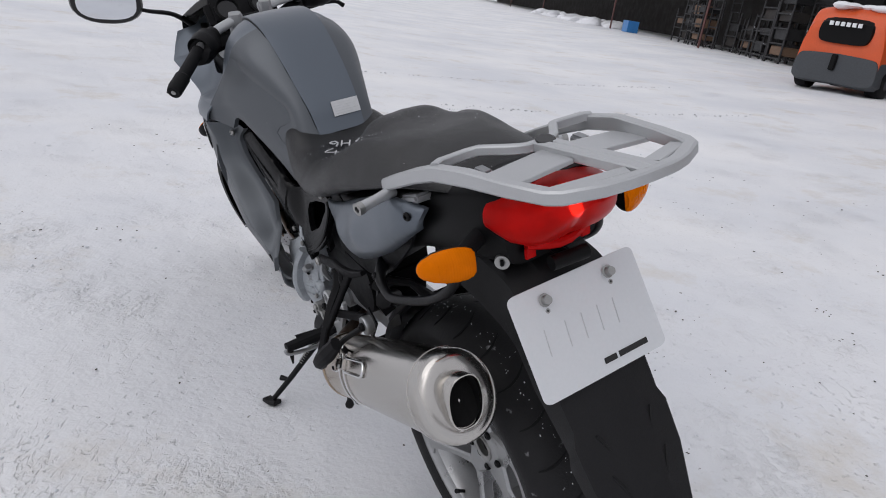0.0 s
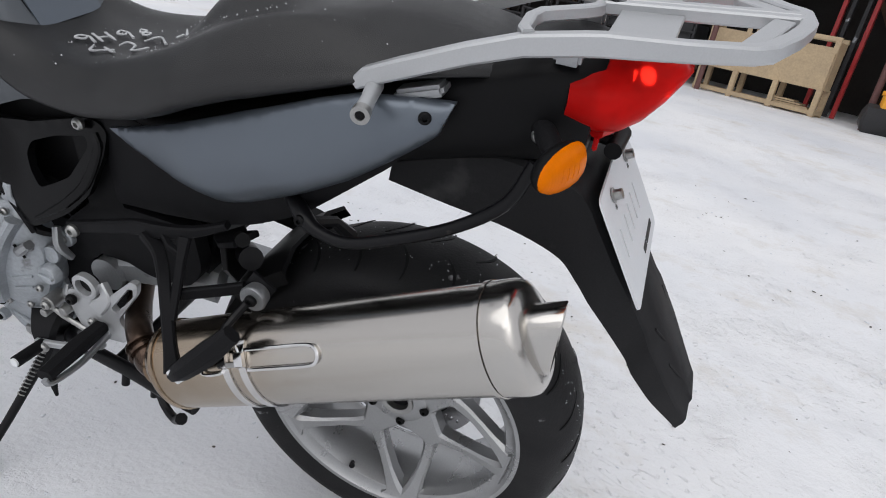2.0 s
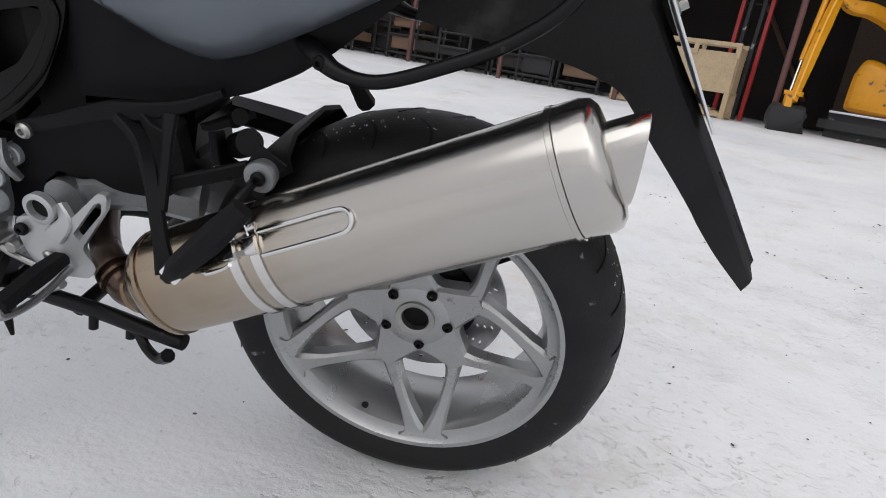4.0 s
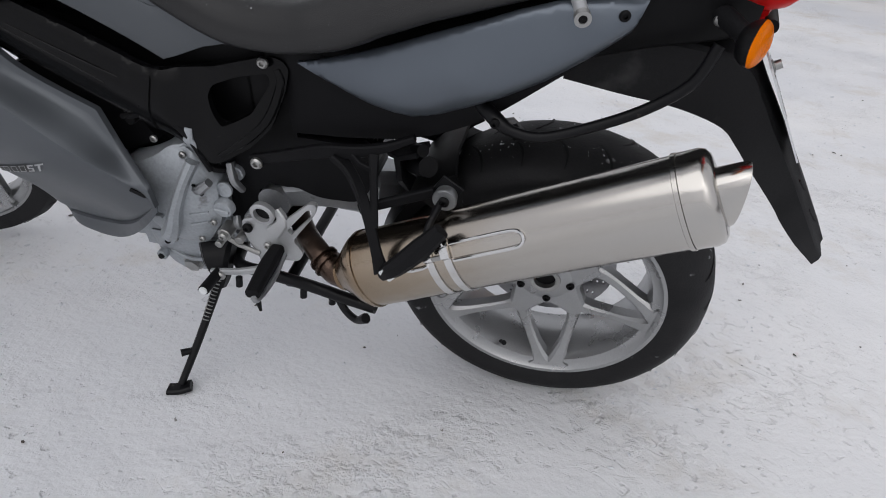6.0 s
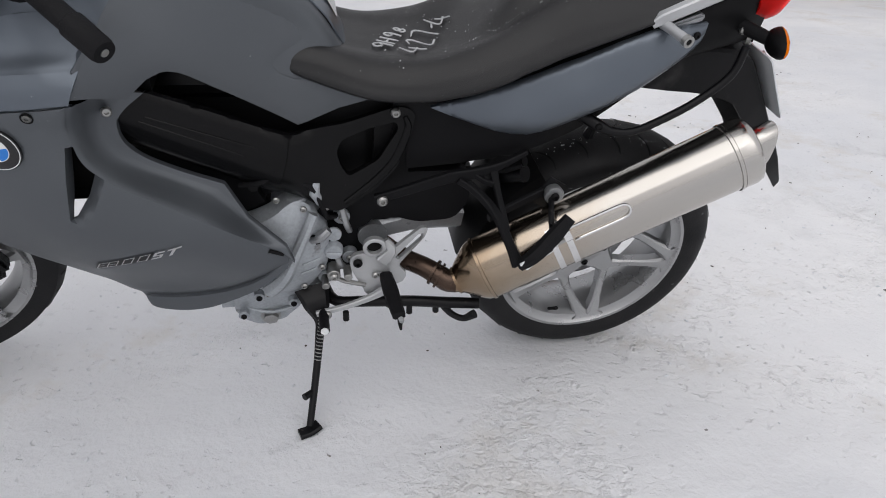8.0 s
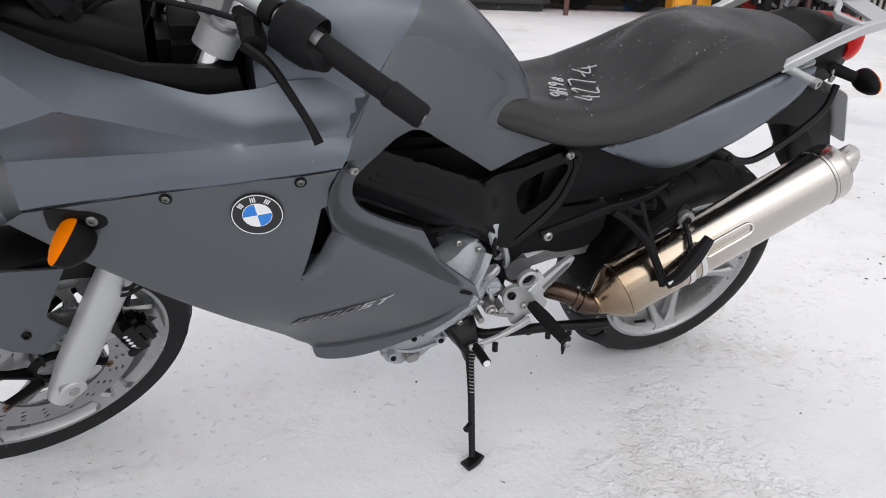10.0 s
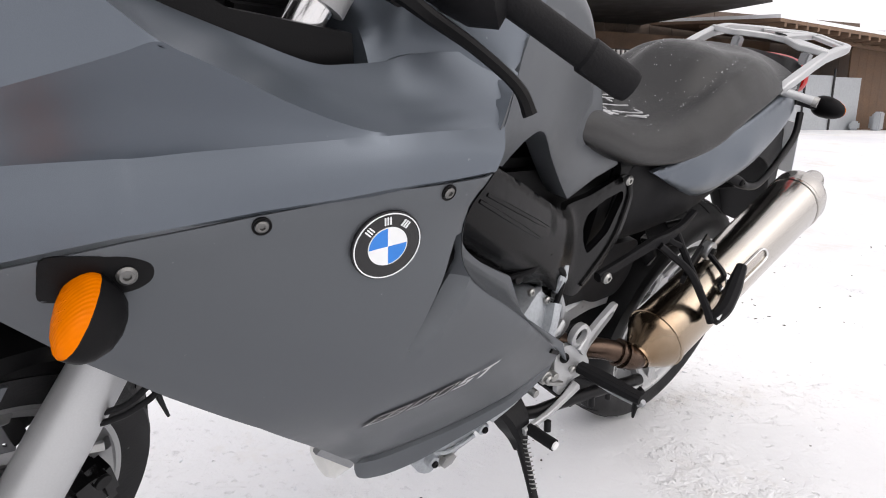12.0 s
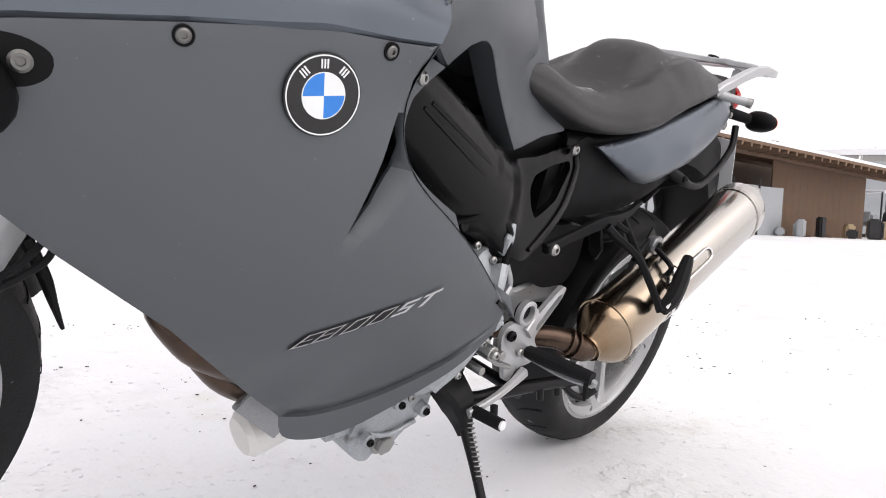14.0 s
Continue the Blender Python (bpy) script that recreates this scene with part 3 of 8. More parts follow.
part("valve", tube([p, p.lerp(q, 0.5), q], [0.004, 0.004, 0.0055], 10), RUBBER, rear_wheel)
bm = bmesh.new()
rng = random.Random(3)
for k in range(420):
    a = rng.uniform(-150, 40)
    x = rng.gauss(-0.030, 0.016) if k % 3 else rng.gauss(0.03, 0.03)
    if abs(x) > 0.085 or noise.noise(Vector((x * 60, a * 0.25, 0))) < -0.05:
        continue
    r = 0.3160 - 0.030 * (abs(x) / 0.094) ** 2.2
    c = spin(AXLE, x, r, a)
    s = rng.uniform(0.0004, 0.0012)
    m = Matrix.Translation(c) @ Matrix.Rotation(rng.uniform(0, 6), 4, "X") @ Matrix.Diagonal((s * rng.uniform(0.7, 1.8), s * rng.uniform(0.7, 2.8), s * 0.5, 1))
    bmesh.ops.create_icosphere(bm, subdivisions=1, radius=1, matrix=m)
crumbs = part("snow_dust", bm, FOAM_SNOW, rear_wheel, "crumbs of snow stuck to the tyre")
crumbs["kind"] = "stuff"

# swing arm on the right, with its pivot and the belt pulley
bm = tube([(-0.095, 0.535, 0.438), (0.12, 0.535, 0.438)], 0.032, 24)
bar([(0.0, 0.53, 0.44), (0.05, 0.40, 0.42), (0.11, 0.25, 0.37), (0.12, 0.0, 0.315)], [0.15, 0.10, 0.05, 0.04], [0.07, 0.08, 0.09, 0.075], bm, 14, (0, 0, 1), 0.5)
bar([(-0.062, 0.535, 0.44), (-0.058, 0.44, 0.46), (-0.03, 0.345, 0.45)], [0.05, 0.05, 0.08], [0.055, 0.06, 0.07], bm, 10, (0, 0, 1), 0.5)
swing = part("swing_arm", bm, ALU, bike, "silver cast swing arm")
part("pulley", revolve([(0, 0.03), (0, 0.10), (0.028, 0.10), (0.028, 0.03)], (0.085, 0, 0.315), 48), BLACK, swing)
bm = box((0.075, -0.085, 0.40), (0.05, 0.11, 0.06), None, 0.2, Matrix.Rotation(radians(-35), 3, "X").to_4x4())
part("rear_caliper", bm, MATT, swing)
bm = bar([(0.095, 0.36, 0.548), (0.10, 0.22, 0.527), (0.105, 0.05, 0.47)], [0.05, 0.06, 0.05], 0.03, None, 8, (0, 0, 1), 0.4)
part("belt_guard", bm, MATT, bike, "black belt guard on the far side")
# inner mudguard over the front of the rear tyre
rings = []
for i in range(12):
    a = 184 + 52 * i / 11
    rings.append([spin(AXLE, x, r, a) for x, r in ((-0.104, 0.300), (-0.100, 0.322), (-0.055, 0.337), (0.06, 0.337), (0.105, 0.322), (0.108, 0.300), (0.102, 0.316), (0.055, 0.331), (-0.05, 0.331), (-0.096, 0.316))])
inner_guard = part("inner_mudguard", loft(bmesh.new(), rings), BLACK, bike, "black inner mudguard over the rear tyre")
part("guard_front", box((-0.01, 0.385, 0.545), (0.13, 0.10, 0.13), None, 0.15, Matrix.Rotation(radians(12), 3, "X").to_4x4()), BLACK, inner_guard)
# spring strut with its adjuster seen above the swing arm
bm = tube([(0.02, 0.42, 0.50), (0.02, 0.40, 0.74)], 0.034, 16)
strut = part("spring_strut", bm, BLACK, bike)
bm = tube([(-0.07, 0.262, 0.568), (-0.112, 0.224, 0.597)], 0.018, 20)
adjuster = part("spring_adjuster", bm, STEEL_BLACK, bike, "dark metal spring adjuster")
part("adjuster_bracket", bar([(-0.075, 0.285, 0.600), (-0.100, 0.262, 0.612), (-0.105, 0.235, 0.625)], 0.05, 0.010, None, 0, (0.2, 0.5, 1), 0.3), MATT, adjuster)
part("adjuster_bracket", bar([(-0.085, 0.285, 0.590), (-0.095, 0.275, 0.555), (-0.085, 0.262, 0.535)], 0.030, 0.012, None, 0, (0, 1, 0.4), 0.3), STEEL_BLACK, adjuster)
bm = tube([(-0.10, 0.250, 0.618), (-0.118, 0.232, 0.632)], 0.011, 10)
part("knob", bm, BLACK, strut)

# silencer
E0, E1 = Vector((-0.1864, 0.3065, 0.4081)), Vector((-0.1865, -0.1769, 0.6709))
EA = (E1 - E0).normalized()
EU = (Vector((0, 0, 1)) - EA * EA.z).normalized()
ES = EA.cross(EU)
if ES.x > 0:
    ES = -ES


def can_ring(s, a, b, n=48, shift=(0, 0), power=2.08):
    """Rounded section across the silencer: s along the axis in metres, half width a, half height b."""
    c = E0 + EA * s + ES * shift[0] + EU * shift[1]
    out = []
    for i in range(n):
        t = 2 * math.pi * i / n
        ct, st = math.cos(t), math.sin(t)
        k = (abs(ct) ** power + abs(st) ** power) ** (-1 / power)
        out.append(c + ES * a * k * ct + EU * b * k * st)
    return out


LEN = (E1 - E0).length


def can_size(s):
    u = s / LEN
    return 0.0635 - 0.0003 * u, 0.0722 - 0.0008 * u


rings = []
for i in range(25):
    s = LEN * i / 24
    rings.append(can_ring(s, *can_size(s)))
silencer = part("silencer", loft(bmesh.new(), rings), STEEL, bike, "brushed steel silencer, tinted brown at the inlet", 50)
bm = bmesh.new()
loft(bm, [can_ring(-0.075, 0.024, 0.024, power=2), can_ring(-0.066, 0.026, 0.026, power=2), can_ring(-0.05, 0.036, 0.042, power=2.1), can_ring(-0.025, 0.052, 0.062, power=2.3), can_ring(-0.012, 0.0615, 0.0705), can_ring(-0.001, 0.0635, 0.0722)])
part("inlet_cone", bm, STEEL, silencer, "", 50)
for name, s0 in (("weld_ring", 0.0), ("end_ring", LEN - 0.006)):
    a, b = can_size(s0)
    part(name, loft(bmesh.new(), [can_ring(s0 - 0.004, a, b), can_ring(s0 - 0.003, a + 0.0025, b + 0.0025), can_ring(s0 + 0.003, a + 0.0025, b + 0.0025), can_ring(s0 + 0.004, a, b)]), STEEL, silencer)
a, b = can_size(LEN)
bm = loft(bmesh.new(), [can_ring(LEN - 0.001, a + 0.0016, b + 0.0016), can_ring(LEN + 0.004, a + 0.0012, b + 0.0012), can_ring(LEN + 0.026, a + 0.0012, b + 0.0012), can_ring(LEN + 0.036, a - 0.002, b - 0.002), can_ring(LEN + 0.042, a - 0.010, b - 0.010), can_ring(LEN + 0.044, a - 0.022, b - 0.022), can_ring(LEN + 0.044, 0.02, 0.03, power=3)])
part("end_cap", bm, STEEL, silencer, "polished steel end cap", 50)


def outlet_ring(d, a, b, n=36):
    """Across the outlet, cut aslant so that its top reaches furthest."""
    ring = can_ring(LEN, a, b, n, (0.004, -0.002), 2.5)
    mid = E0 + EA * LEN
    return [p + EA * (d + (0.021 if d > 0.06 else 0.0) * (p - mid).dot(EU) / 0.042) for p in ring]


bm = loft(bmesh.new(), [outlet_ring(0.030, 0.031, 0.046), outlet_ring(0.046, 0.0300, 0.0450), outlet_ring(0.068, 0.0290, 0.0440), outlet_ring(0.0695, 0.0282, 0.0432), outlet_ring(0.0695, 0.0265, 0.0415), outlet_ring(0.062, 0.0255, 0.0405)], True, False)
part("outlet", bm, STEEL, silencer, "oval steel outlet cut upright")
SOOT = material("soot", (0.006, 0.006, 0.006), 0.8, 0, 0.2, 80, 0.1, spec=0.1)
part("outlet_bore", loft(bmesh.new(), [outlet_ring(0.062, 0.0255, 0.0405), outlet_ring(0.0465, 0.0240, 0.0390), outlet_ring(0.046, 0.002, 0.003)], True, False), SOOT, silencer)


def on_can(s, deg, lift=0.0):
    a, b = can_size(s)
    t = radians(deg)
    ct, st = math.cos(t), math.sin(t)
    k = (abs(ct) ** 2.08 + abs(st) ** 2.08) ** (-1 / 2.08)
    c = E0 + EA * s
    n = (ES * ct / a + EU * st / b).normalized()
    return c + ES * a * k * ct + EU * b * k * st + n * lift


for s in (0.155, 0.187):
    bm = bmesh.new()
    rings = []
    for i in range(40):
        d = -95 + 150 * i / 39
        rings.append([on_can(s - 0.0065, d, 0.0005), on_can(s - 0.0065, d, 0.0028), on_can(s + 0.0065, d, 0.0028), on_can(s + 0.0065, d, 0.0005)])
    part("strap", loft(bm, rings), CHROME, silencer, "bright steel strap")
loop = [on_can(0.198 + 0.120 * u, 33 + 11 * v, 0.003) for u, v in [(0, -1), (0.25, -1), (0.5, -1), (0.75, -1), (0.93, -0.9), (1.0, -0.5), (1.02, 0), (1.0, 0.5), (0.93, 0.9), (0.75, 1), (0.5, 1), (0.25, 1), (0, 1)]]
part("wire_loop", tube(loop, 0.0028, 8, 40), CHROME, silencer, "bent bright wire loop")
loop = [on_can(0.150 - 0.030 * u, 33 + 9 * v, 0.004) for u, v in [(0, -1.3), (0.4, -1.5), (1.2, -1.5), (1.4, -0.9)]]
part("wire_loop", tube(loop, 0.0025, 8, 20), CHROME, silencer)
bm = bmesh.new()
loft(bm, [[on_can(0.155 + 0.032 * i / 6, d, h) for d, h in ((26, 0.003), (31, 0.003), (31, 0.006), (26, 0.006))] for i in range(7)])
part("buckle", bm, ZINC, silencer)
for c0 in (0.155, 0.187):
    bm = loft(bmesh.new(), [[on_can(c0 - 0.0075 + 0.015 * i / 4, d, h) for d, h in ((24, 0.003), (42, 0.003), (40, 0.0085), (27, 0.0085))] for i in range(5)])
    part("clip", bm, CHROME, silencer, "bright spring clip")
bm = tube([on_can(0.187, 42, 0.006), on_can(0.186, 52, 0.014), on_can(0.178, 60, 0.016), on_can(0.168, 52, 0.014), on_can(0.166, 42, 0.006)], 0.0016, 8, 20)
part("clip_wire", bm, CHROME, silencer)
# rubber-bushed hanger of the silencer
bm = bmesh.new()
tube([on_can(0.165, 55, 0.0), on_can(0.17, 62, 0.02), Vector((-0.168, 0.183, 0.587))], 0.006, 8, 8, bm)
bar([(-0.162, 0.205, 0.555), (-0.160, 0.17, 0.61)], 0.004, 0.04, bm, 0, (0, 1, 0.4), 0.2)
part("hanger_bracket", bm, STEEL_BLACK, silencer)
part("bush", revolve([(0.016, 0.007), (0.016, 0.018), (0.004, 0.020), (0.0, 0.0205), (-0.003, 0.019), (-0.003, 0.007)], (-0.178, 0.180, 0.587), 28), ALU, silencer, "pale plastic bush")
screw((-0.183, 0.180, 0.587), (-1, 0, 0), 0.009, silencer, BLACK, "bolt", 0.006)
# header and link pipes
bm = tube([E0 - EA * 0.066, (-0.182, 0.384, 0.376), (-0.172, 0.402, 0.384), (-0.150, 0.430, 0.390), (-0.120, 0.458, 0.384), (-0.08, 0.490, 0.380), (-0.02, 0.53, 0.38)], [0.026, 0.025, 0.023, 0.022, 0.022, 0.022, 0.022], 18, 28)
part("link_pipe", bm, PIPE, bike, "brown heat-tinted exhaust pipe", 50)
for c0, bend in ((-0.045, 0.0), (-0.02, 0.062)):
    bm = tube([(c0, 1.10 - bend, 0.60 - bend), (c0 - 0.008, 1.166 - bend, 0.498 - bend), (c0 - 0.008, 1.128 - bend, 0.426 - bend), (c0, 1.062 - bend, 0.380 - bend), (0.02, 0.94, 0.30), (0.02, 0.72, 0.29)], 0.024, 16, 26)
    part("header_pipe", bm, PIPE, bike, "brown header pipe")
for at_c, ax_c in (((-0.168, 0.407, 0.386), (0.55, 0.80, 0.22)), ((-0.175, 0.397, 0.382), (0.45, 0.85, 0.28))):
    part("pipe_clamp", revolve([(0, 0.022), (0, 0.029), (0.005, 0.029), (0.005, 0.022)], at_c, 24, ax_c), PIPE, bike)
part("pipe_clamp", revolve([(0, 0.026), (0, 0.031), (0.012, 0.031), (0.012, 0.026)], tuple(E0 - EA * 0.066), 24, tuple(EA)), STEEL, bike)

# engine
bm = box((0, 0.78, 0.395), (0.19, 0.32, 0.25), None, 0.12, Matrix.Rotation(radians(-8), 3, "X").to_4x4())
box((0.0, 0.77, 0.255), (0.16, 0.24, 0.07), bm, 0.25)
engine = part("engine_block", bm, ENGINE, bike, "silver-grey engine castings, dusty")
part("cylinder", box((0, 0.88, 0.60), (0.20, 0.24, 0.26), None, 0.12, Matrix.Rotation(radians(-25), 3, "X").to_4x4()), MATT, engine, "dark cylinder block under the intake")
part("gearbox", box((0, 0.605, 0.435), (0.172, 0.13, 0.24), None, 0.2), MATT, engine, "dark gearbox case behind the footrest")
part("starter", tube([(-0.06, 0.70, 0.60), (-0.06, 0.58, 0.56)], 0.036, 18), MATT, engine)
for y, z in ((0.600, 0.50), (0.585, 0.39), (0.640, 0.335)):
    part("case_lug", drum((-0.084, y, z), (-1, 0, 0), 0.017, 0.022, 16), ENGINE, engine)
    screw((-0.107, y, z), (-1, 0, 0), 0.008, engine, ZINC, "case_screw")
COVER = round_poly([(0.83, 0.42), (0.81, 0.34), (0.75, 0.300), (0.68, 0.325), (0.632, 0.40), (0.628, 0.48), (0.655, 0.545), (0.682, 0.565), (0.705, 0.560), (0.73, 0.540), (0.77, 0.520), (0.83, 0.495)], 0.02)
cover_x = quadric([(0.73, 0.43, -0.158), (0.64, 0.43, -0.138), (0.83, 0.43, -0.135), (0.74, 0.31, -0.125), (0.72, 0.58, -0.130), (0.66, 0.52, -0.142), (0.8, 0.36, -0.125)])
clutch = part("engine_cover", panel(COVER, cover_x, 0.06, 0.018, 0.006), ENGINE, engine, "frosted silver alternator cover", 50)
for k, (y, z) in enumerate([(0.765, 0.31), (0.685, 0.345), (0.645, 0.40), (0.64, 0.49), (0.675, 0.55), (0.725, 0.575)]):
    screw((cover_x(y, z) - 0.002, y, z), (-1, 0, 0), 0.007, engine, ZINC, "cover_screw")
def over_cover(y, z, lift):
    return (cover_x(y, z) - lift, y, z)


bm = bar([over_cover(0.657, 0.540, 0.006), over_cover(0.676, 0.500, 0.008), over_cover(0.703, 0.440, 0.007), over_cover(0.725, 0.390, 0.004), over_cover(0.755, 0.345, 0.0)], [0.020, 0.018, 0.022, 0.030, 0.036], [0.034, 0.030, 0.030, 0.036, 0.044], None, 16, (-1, 0, 0), 0.6)
part("cover_web", bm, ENGINE, clutch)
for a, b in (((0.684, 0.420), (0.648, 0.428)), ((0.690, 0.392), (0.655, 0.402))):
    part("cover_rib", bar([over_cover(*a, 0.001), over_cover(*b, 0.001)], 0.004, 0.006, None, 0, (-1, 0, 0), 0.4), ENGINE, clutch)
part("cast_bar", bar([over_cover(0.795, 0.392, 0.001), over_cover(0.742, 0.408, 0.001)], 0.005, 0.016, None, 0, (-1, 0, 0), 0.3), ENGINE, clutch, "raised cast lettering bar")
part("oil_cap", revolve([(0.0, 0.020), (0.012, 0.0195), (0.016, 0.017), (0.016, 0.0001)], (-0.125, 0.620, 0.436), 28, (-1, 0, 0), None, False), ENGINE, engine, "round grey oil filler cap")
part("cap_grip", bar([(-0.143, 0.634, 0.437), (-0.143, 0.606, 0.434)], 0.006, 0.006, None, 0, (-1, 0, 0), 0.4), ENGINE, engine)
part("sensor_body", bar([(-0.140, 0.662, 0.478), (-0.150, 0.645, 0.490), (-0.148, 0.628, 0.505)], [0.016, 0.018, 0.014], [0.022, 0.024, 0.018], None, 8, (-1, 0, 0), 0.5), ALU, engine)
part("sensor_ring", revolve([(0, 0.010), (0, 0.0145), (0.004, 0.0145), (0.004, 0.010)], (-0.144, 0.658, 0.480), 20, (-1, 0.4, -0.3)), BLACK, engine)
for k, (a, b) in enumerate((((0.60, 0.53), (0.585, 0.47)), ((0.645, 0.53), (0.612, 0.512)), ((0.70, 0.555), (0.672, 0.560)), ((0.612, 0.40), (0.600, 0.372)))):
    part("engine_fitting", bar([(-0.112, *a), (-0.122, (a[0] + b[0]) / 2, (a[1] + b[1]) / 2), (-0.112, *b)], 0.012, [0.012, 0.016, 0.011], None, 8, (-1, 0, 0), 0.4), (ALU, BLACK, ENGINE, ALU)[k], engine)
bm = revolve([(0.0, 0.0001), (0.0, 0.016), (0.004, 0.018), (0.012, 0.018), (0.014, 0.013), (0.014, 0.0001)], (-0.086, 0.768, 0.207), 6, (-1, 0, -0.15), None, False)
part("drain_plug", bm, ZINC, engine)
part("drain_washer", revolve([(0, 0.012), (0, 0.023), (0.003, 0.023), (0.003, 0.012)], (-0.085, 0.768, 0.2075), 24, (-1, 0, -0.15)), ZINC, engine)
rng = random.Random(5)
SUMP = round_poly([(0.84, 0.30), (0.845, 0.225), (0.825, 0.190), (0.80, 0.172), (0.782, 0.170), (0.775, 0.184), (0.755, 0.180), (0.735, 0.188), (0.72, 0.205), (0.70, 0.232), (0.688, 0.262), (0.68, 0.31)], 0.008)
sump = part("sump", panel(SUMP, lambda y, z: -0.082 - 0.22 * max(0.0, z - 0.205) + 0.10 * max(0.0, 0.19 - z), 0.16, 0.016, 0.004), ENGINE, engine, "pale cast oil sump with a drain plug", 40)
for y, z in ((0.824, 0.236), (0.784, 0.300), (0.712, 0.270)):
    part("sump_lug", drum((-0.095, y, z), (-1, 0, 0), 0.012, 0.016 + 0.2 * max(0.0, z - 0.25), 16), ENGINE, sump)
    screw((-0.112 - 0.2 * max(0.0, z - 0.25), y, z), (-1, 0, 0), 0.0065, sump, BLACK, "sump_screw")
part("sump_rib", bar([(-0.084, 0.835, 0.245), (-0.092, 0.77, 0.225), (-0.094, 0.71, 0.240)], 0.008, 0.008, None, 8, (0, 0, 1), 0.5), ENGINE, sump)
# forked bracket, sensor plug and fittings over the alternator cover
for y, z, r, h, m in ((0.685, 0.612, 0.007, 0.016, ZINC), (0.668, 0.600, 0.007, 0.020, BLACK), (0.652, 0.574, 0.009, 0.014, MATT), (0.632, 0.545, 0.007, 0.014, ZINC), (0.764, 0.604, 0.010, 0.018, BLACK), (0.618, 0.470, 0.016, 0.006, ENGINE)):
    part("engine_fitting", drum((-0.118, y, z), (-1, 0, 0.15), r, h, 16), m, engine)
part("sensor_plug", bar([(-0.128, 0.640, 0.560), (-0.136, 0.652, 0.590), (-0.134, 0.648, 0.612)], [0.016, 0.020, 0.012], [0.018, 0.02, 0.014], None, 0, (0, 1, 0), 0.4), ENGINE, engine, "pale plastic sensor plug")
for a, b, c in (((-0.13, 0.70, 0.62), (-0.14, 0.655, 0.60), (-0.13, 0.63, 0.52)), ((-0.10, 0.74, 0.63), (-0.125, 0.70, 0.61), (-0.12, 0.66, 0.64)), ((-0.12, 0.79, 0.60), (-0.14, 0.74, 0.625), (-0.12, 0.69, 0.66))):
    part("hose", tube([a, b, c], 0.0055, 8, 12), RUBBER, engine)
bm = revolve([(0, 0.0001), (0, 0.034), (0.008, 0.0385), (0.085, 0.0385), (0.095, 0.03), (0.097, 0.0001)], (0.01, 0.89, 0.242), 32, (0, 0.95, -0.3), None, False)
part("oil_filter", bm, WHITE_PLASTIC, engine, "white oil filter canister")
bm = box((-0.05, 0.985, 0.30), (0.012, 0.10, 0.06), None, 0.15, Matrix.Rotation(radians(40), 3, "X").to_4x4())
part("cooler_bracket", bm, ALU, engine)

# footrest plate and pedals
PL = [(0.584, 0.420), (0.563, 0.428), (0.545, 0.424), (0.530, 0.420), (0.511, 0.418), (0.438, 0.491), (0.424, 0.490), (0.430, 0.465), (0.484, 0.388), (0.463, 0.364), (0.474, 0.341), (0.520, 0.336), (0.542, 0.312), (0.556, 0.318), (0.563, 0.342), (0.577, 0.366), (0.588, 0.398)]
SLOT = [(0.492, 0.413), (0.445, 0.474), (0.434, 0.478), (0.437, 0.460), (0.484, 0.404)]
bm = panel(round_poly(PL, 0.010), lambda y, z: -0.140 - 0.10 * max(0.0, 0.40 - z) - 0.05 * max(0.0, 0.47 - y), 0.012, 0.012, 0.002, (), [round_poly(SLOT, 0.004)])
foot = part("footrest_plate", bm, SILVER, bike, "silver cast footrest plate with a long spur")
part("plate_arm", bar([(-0.128, 0.512, 0.452), (-0.136, 0.500, 0.432), (-0.142, 0.520, 0.405)], [0.016, 0.022, 0.03], 0.014, None, 8, (-1, 0, 0), 0.4), SILVER, foot)
part("pivot_ring", revolve([(0, 0.0165), (0, 0.0235), (0.012, 0.0245), (0.014, 0.022), (0.014, 0.0165)], (-0.132, 0.536, 0.446), 32, (-1, 0, 0)), SILVER, foot)
part("pivot_bore", drum((-0.124, 0.536, 0.446), (-1, 0, 0), 0.0168, 0.012, 28), BLACK, foot)
screw((-0.145, 0.571, 0.407), (-1, 0, 0), 0.010, foot, BLACK, "bolt")
screw((-0.148, 0.534, 0.372), (-1, 0, 0), 0.008, foot, ZINC, "bolt")
screw((-0.155, 0.520, 0.334), (-1, 0, 0), 0.007, foot, ZINC, "bolt")
peg = part("footpeg", bar([(-0.150, 0.512, 0.372), (-0.20, 0.508, 0.376), (-0.282, 0.500, 0.382)], [0.026, 0.032, 0.026], [0.020, 0.024, 0.018], None, 8, (0, 0, 1), 0.5), RUBBER, foot, "black rubber footpeg")
part("peg_frame", tube([(-0.150, 0.500, 0.358), (-0.22, 0.494, 0.356), (-0.278, 0.494, 0.366), (-0.286, 0.497, 0.378)], 0.0055, 8, 14), ALU, peg)
part("peg_feeler", tube([(-0.272, 0.497, 0.374), (-0.275, 0.496, 0.352), (-0.277, 0.494, 0.335)], [0.006, 0.005, 0.0025], 8), BLACK, peg)
bm = bar([(-0.165, 0.663, 0.283), (-0.165, 0.60, 0.300), (-0.160, 0.545, 0.318), (-0.158, 0.515, 0.335)], [0.010, 0.010, 0.012, 0.016], [0.014, 0.013, 0.016, 0.02], None, 14, (0, 0, 1), 0.4)
shift = part("gear_lever", bm, SILVER, foot, "silver gear lever")
part("lever_rubber", tube([(-0.165, 0.648, 0.285), (-0.225, 0.648, 0.292)], [0.011, 0.0115, 0.011], 14), RUBBER, shift)
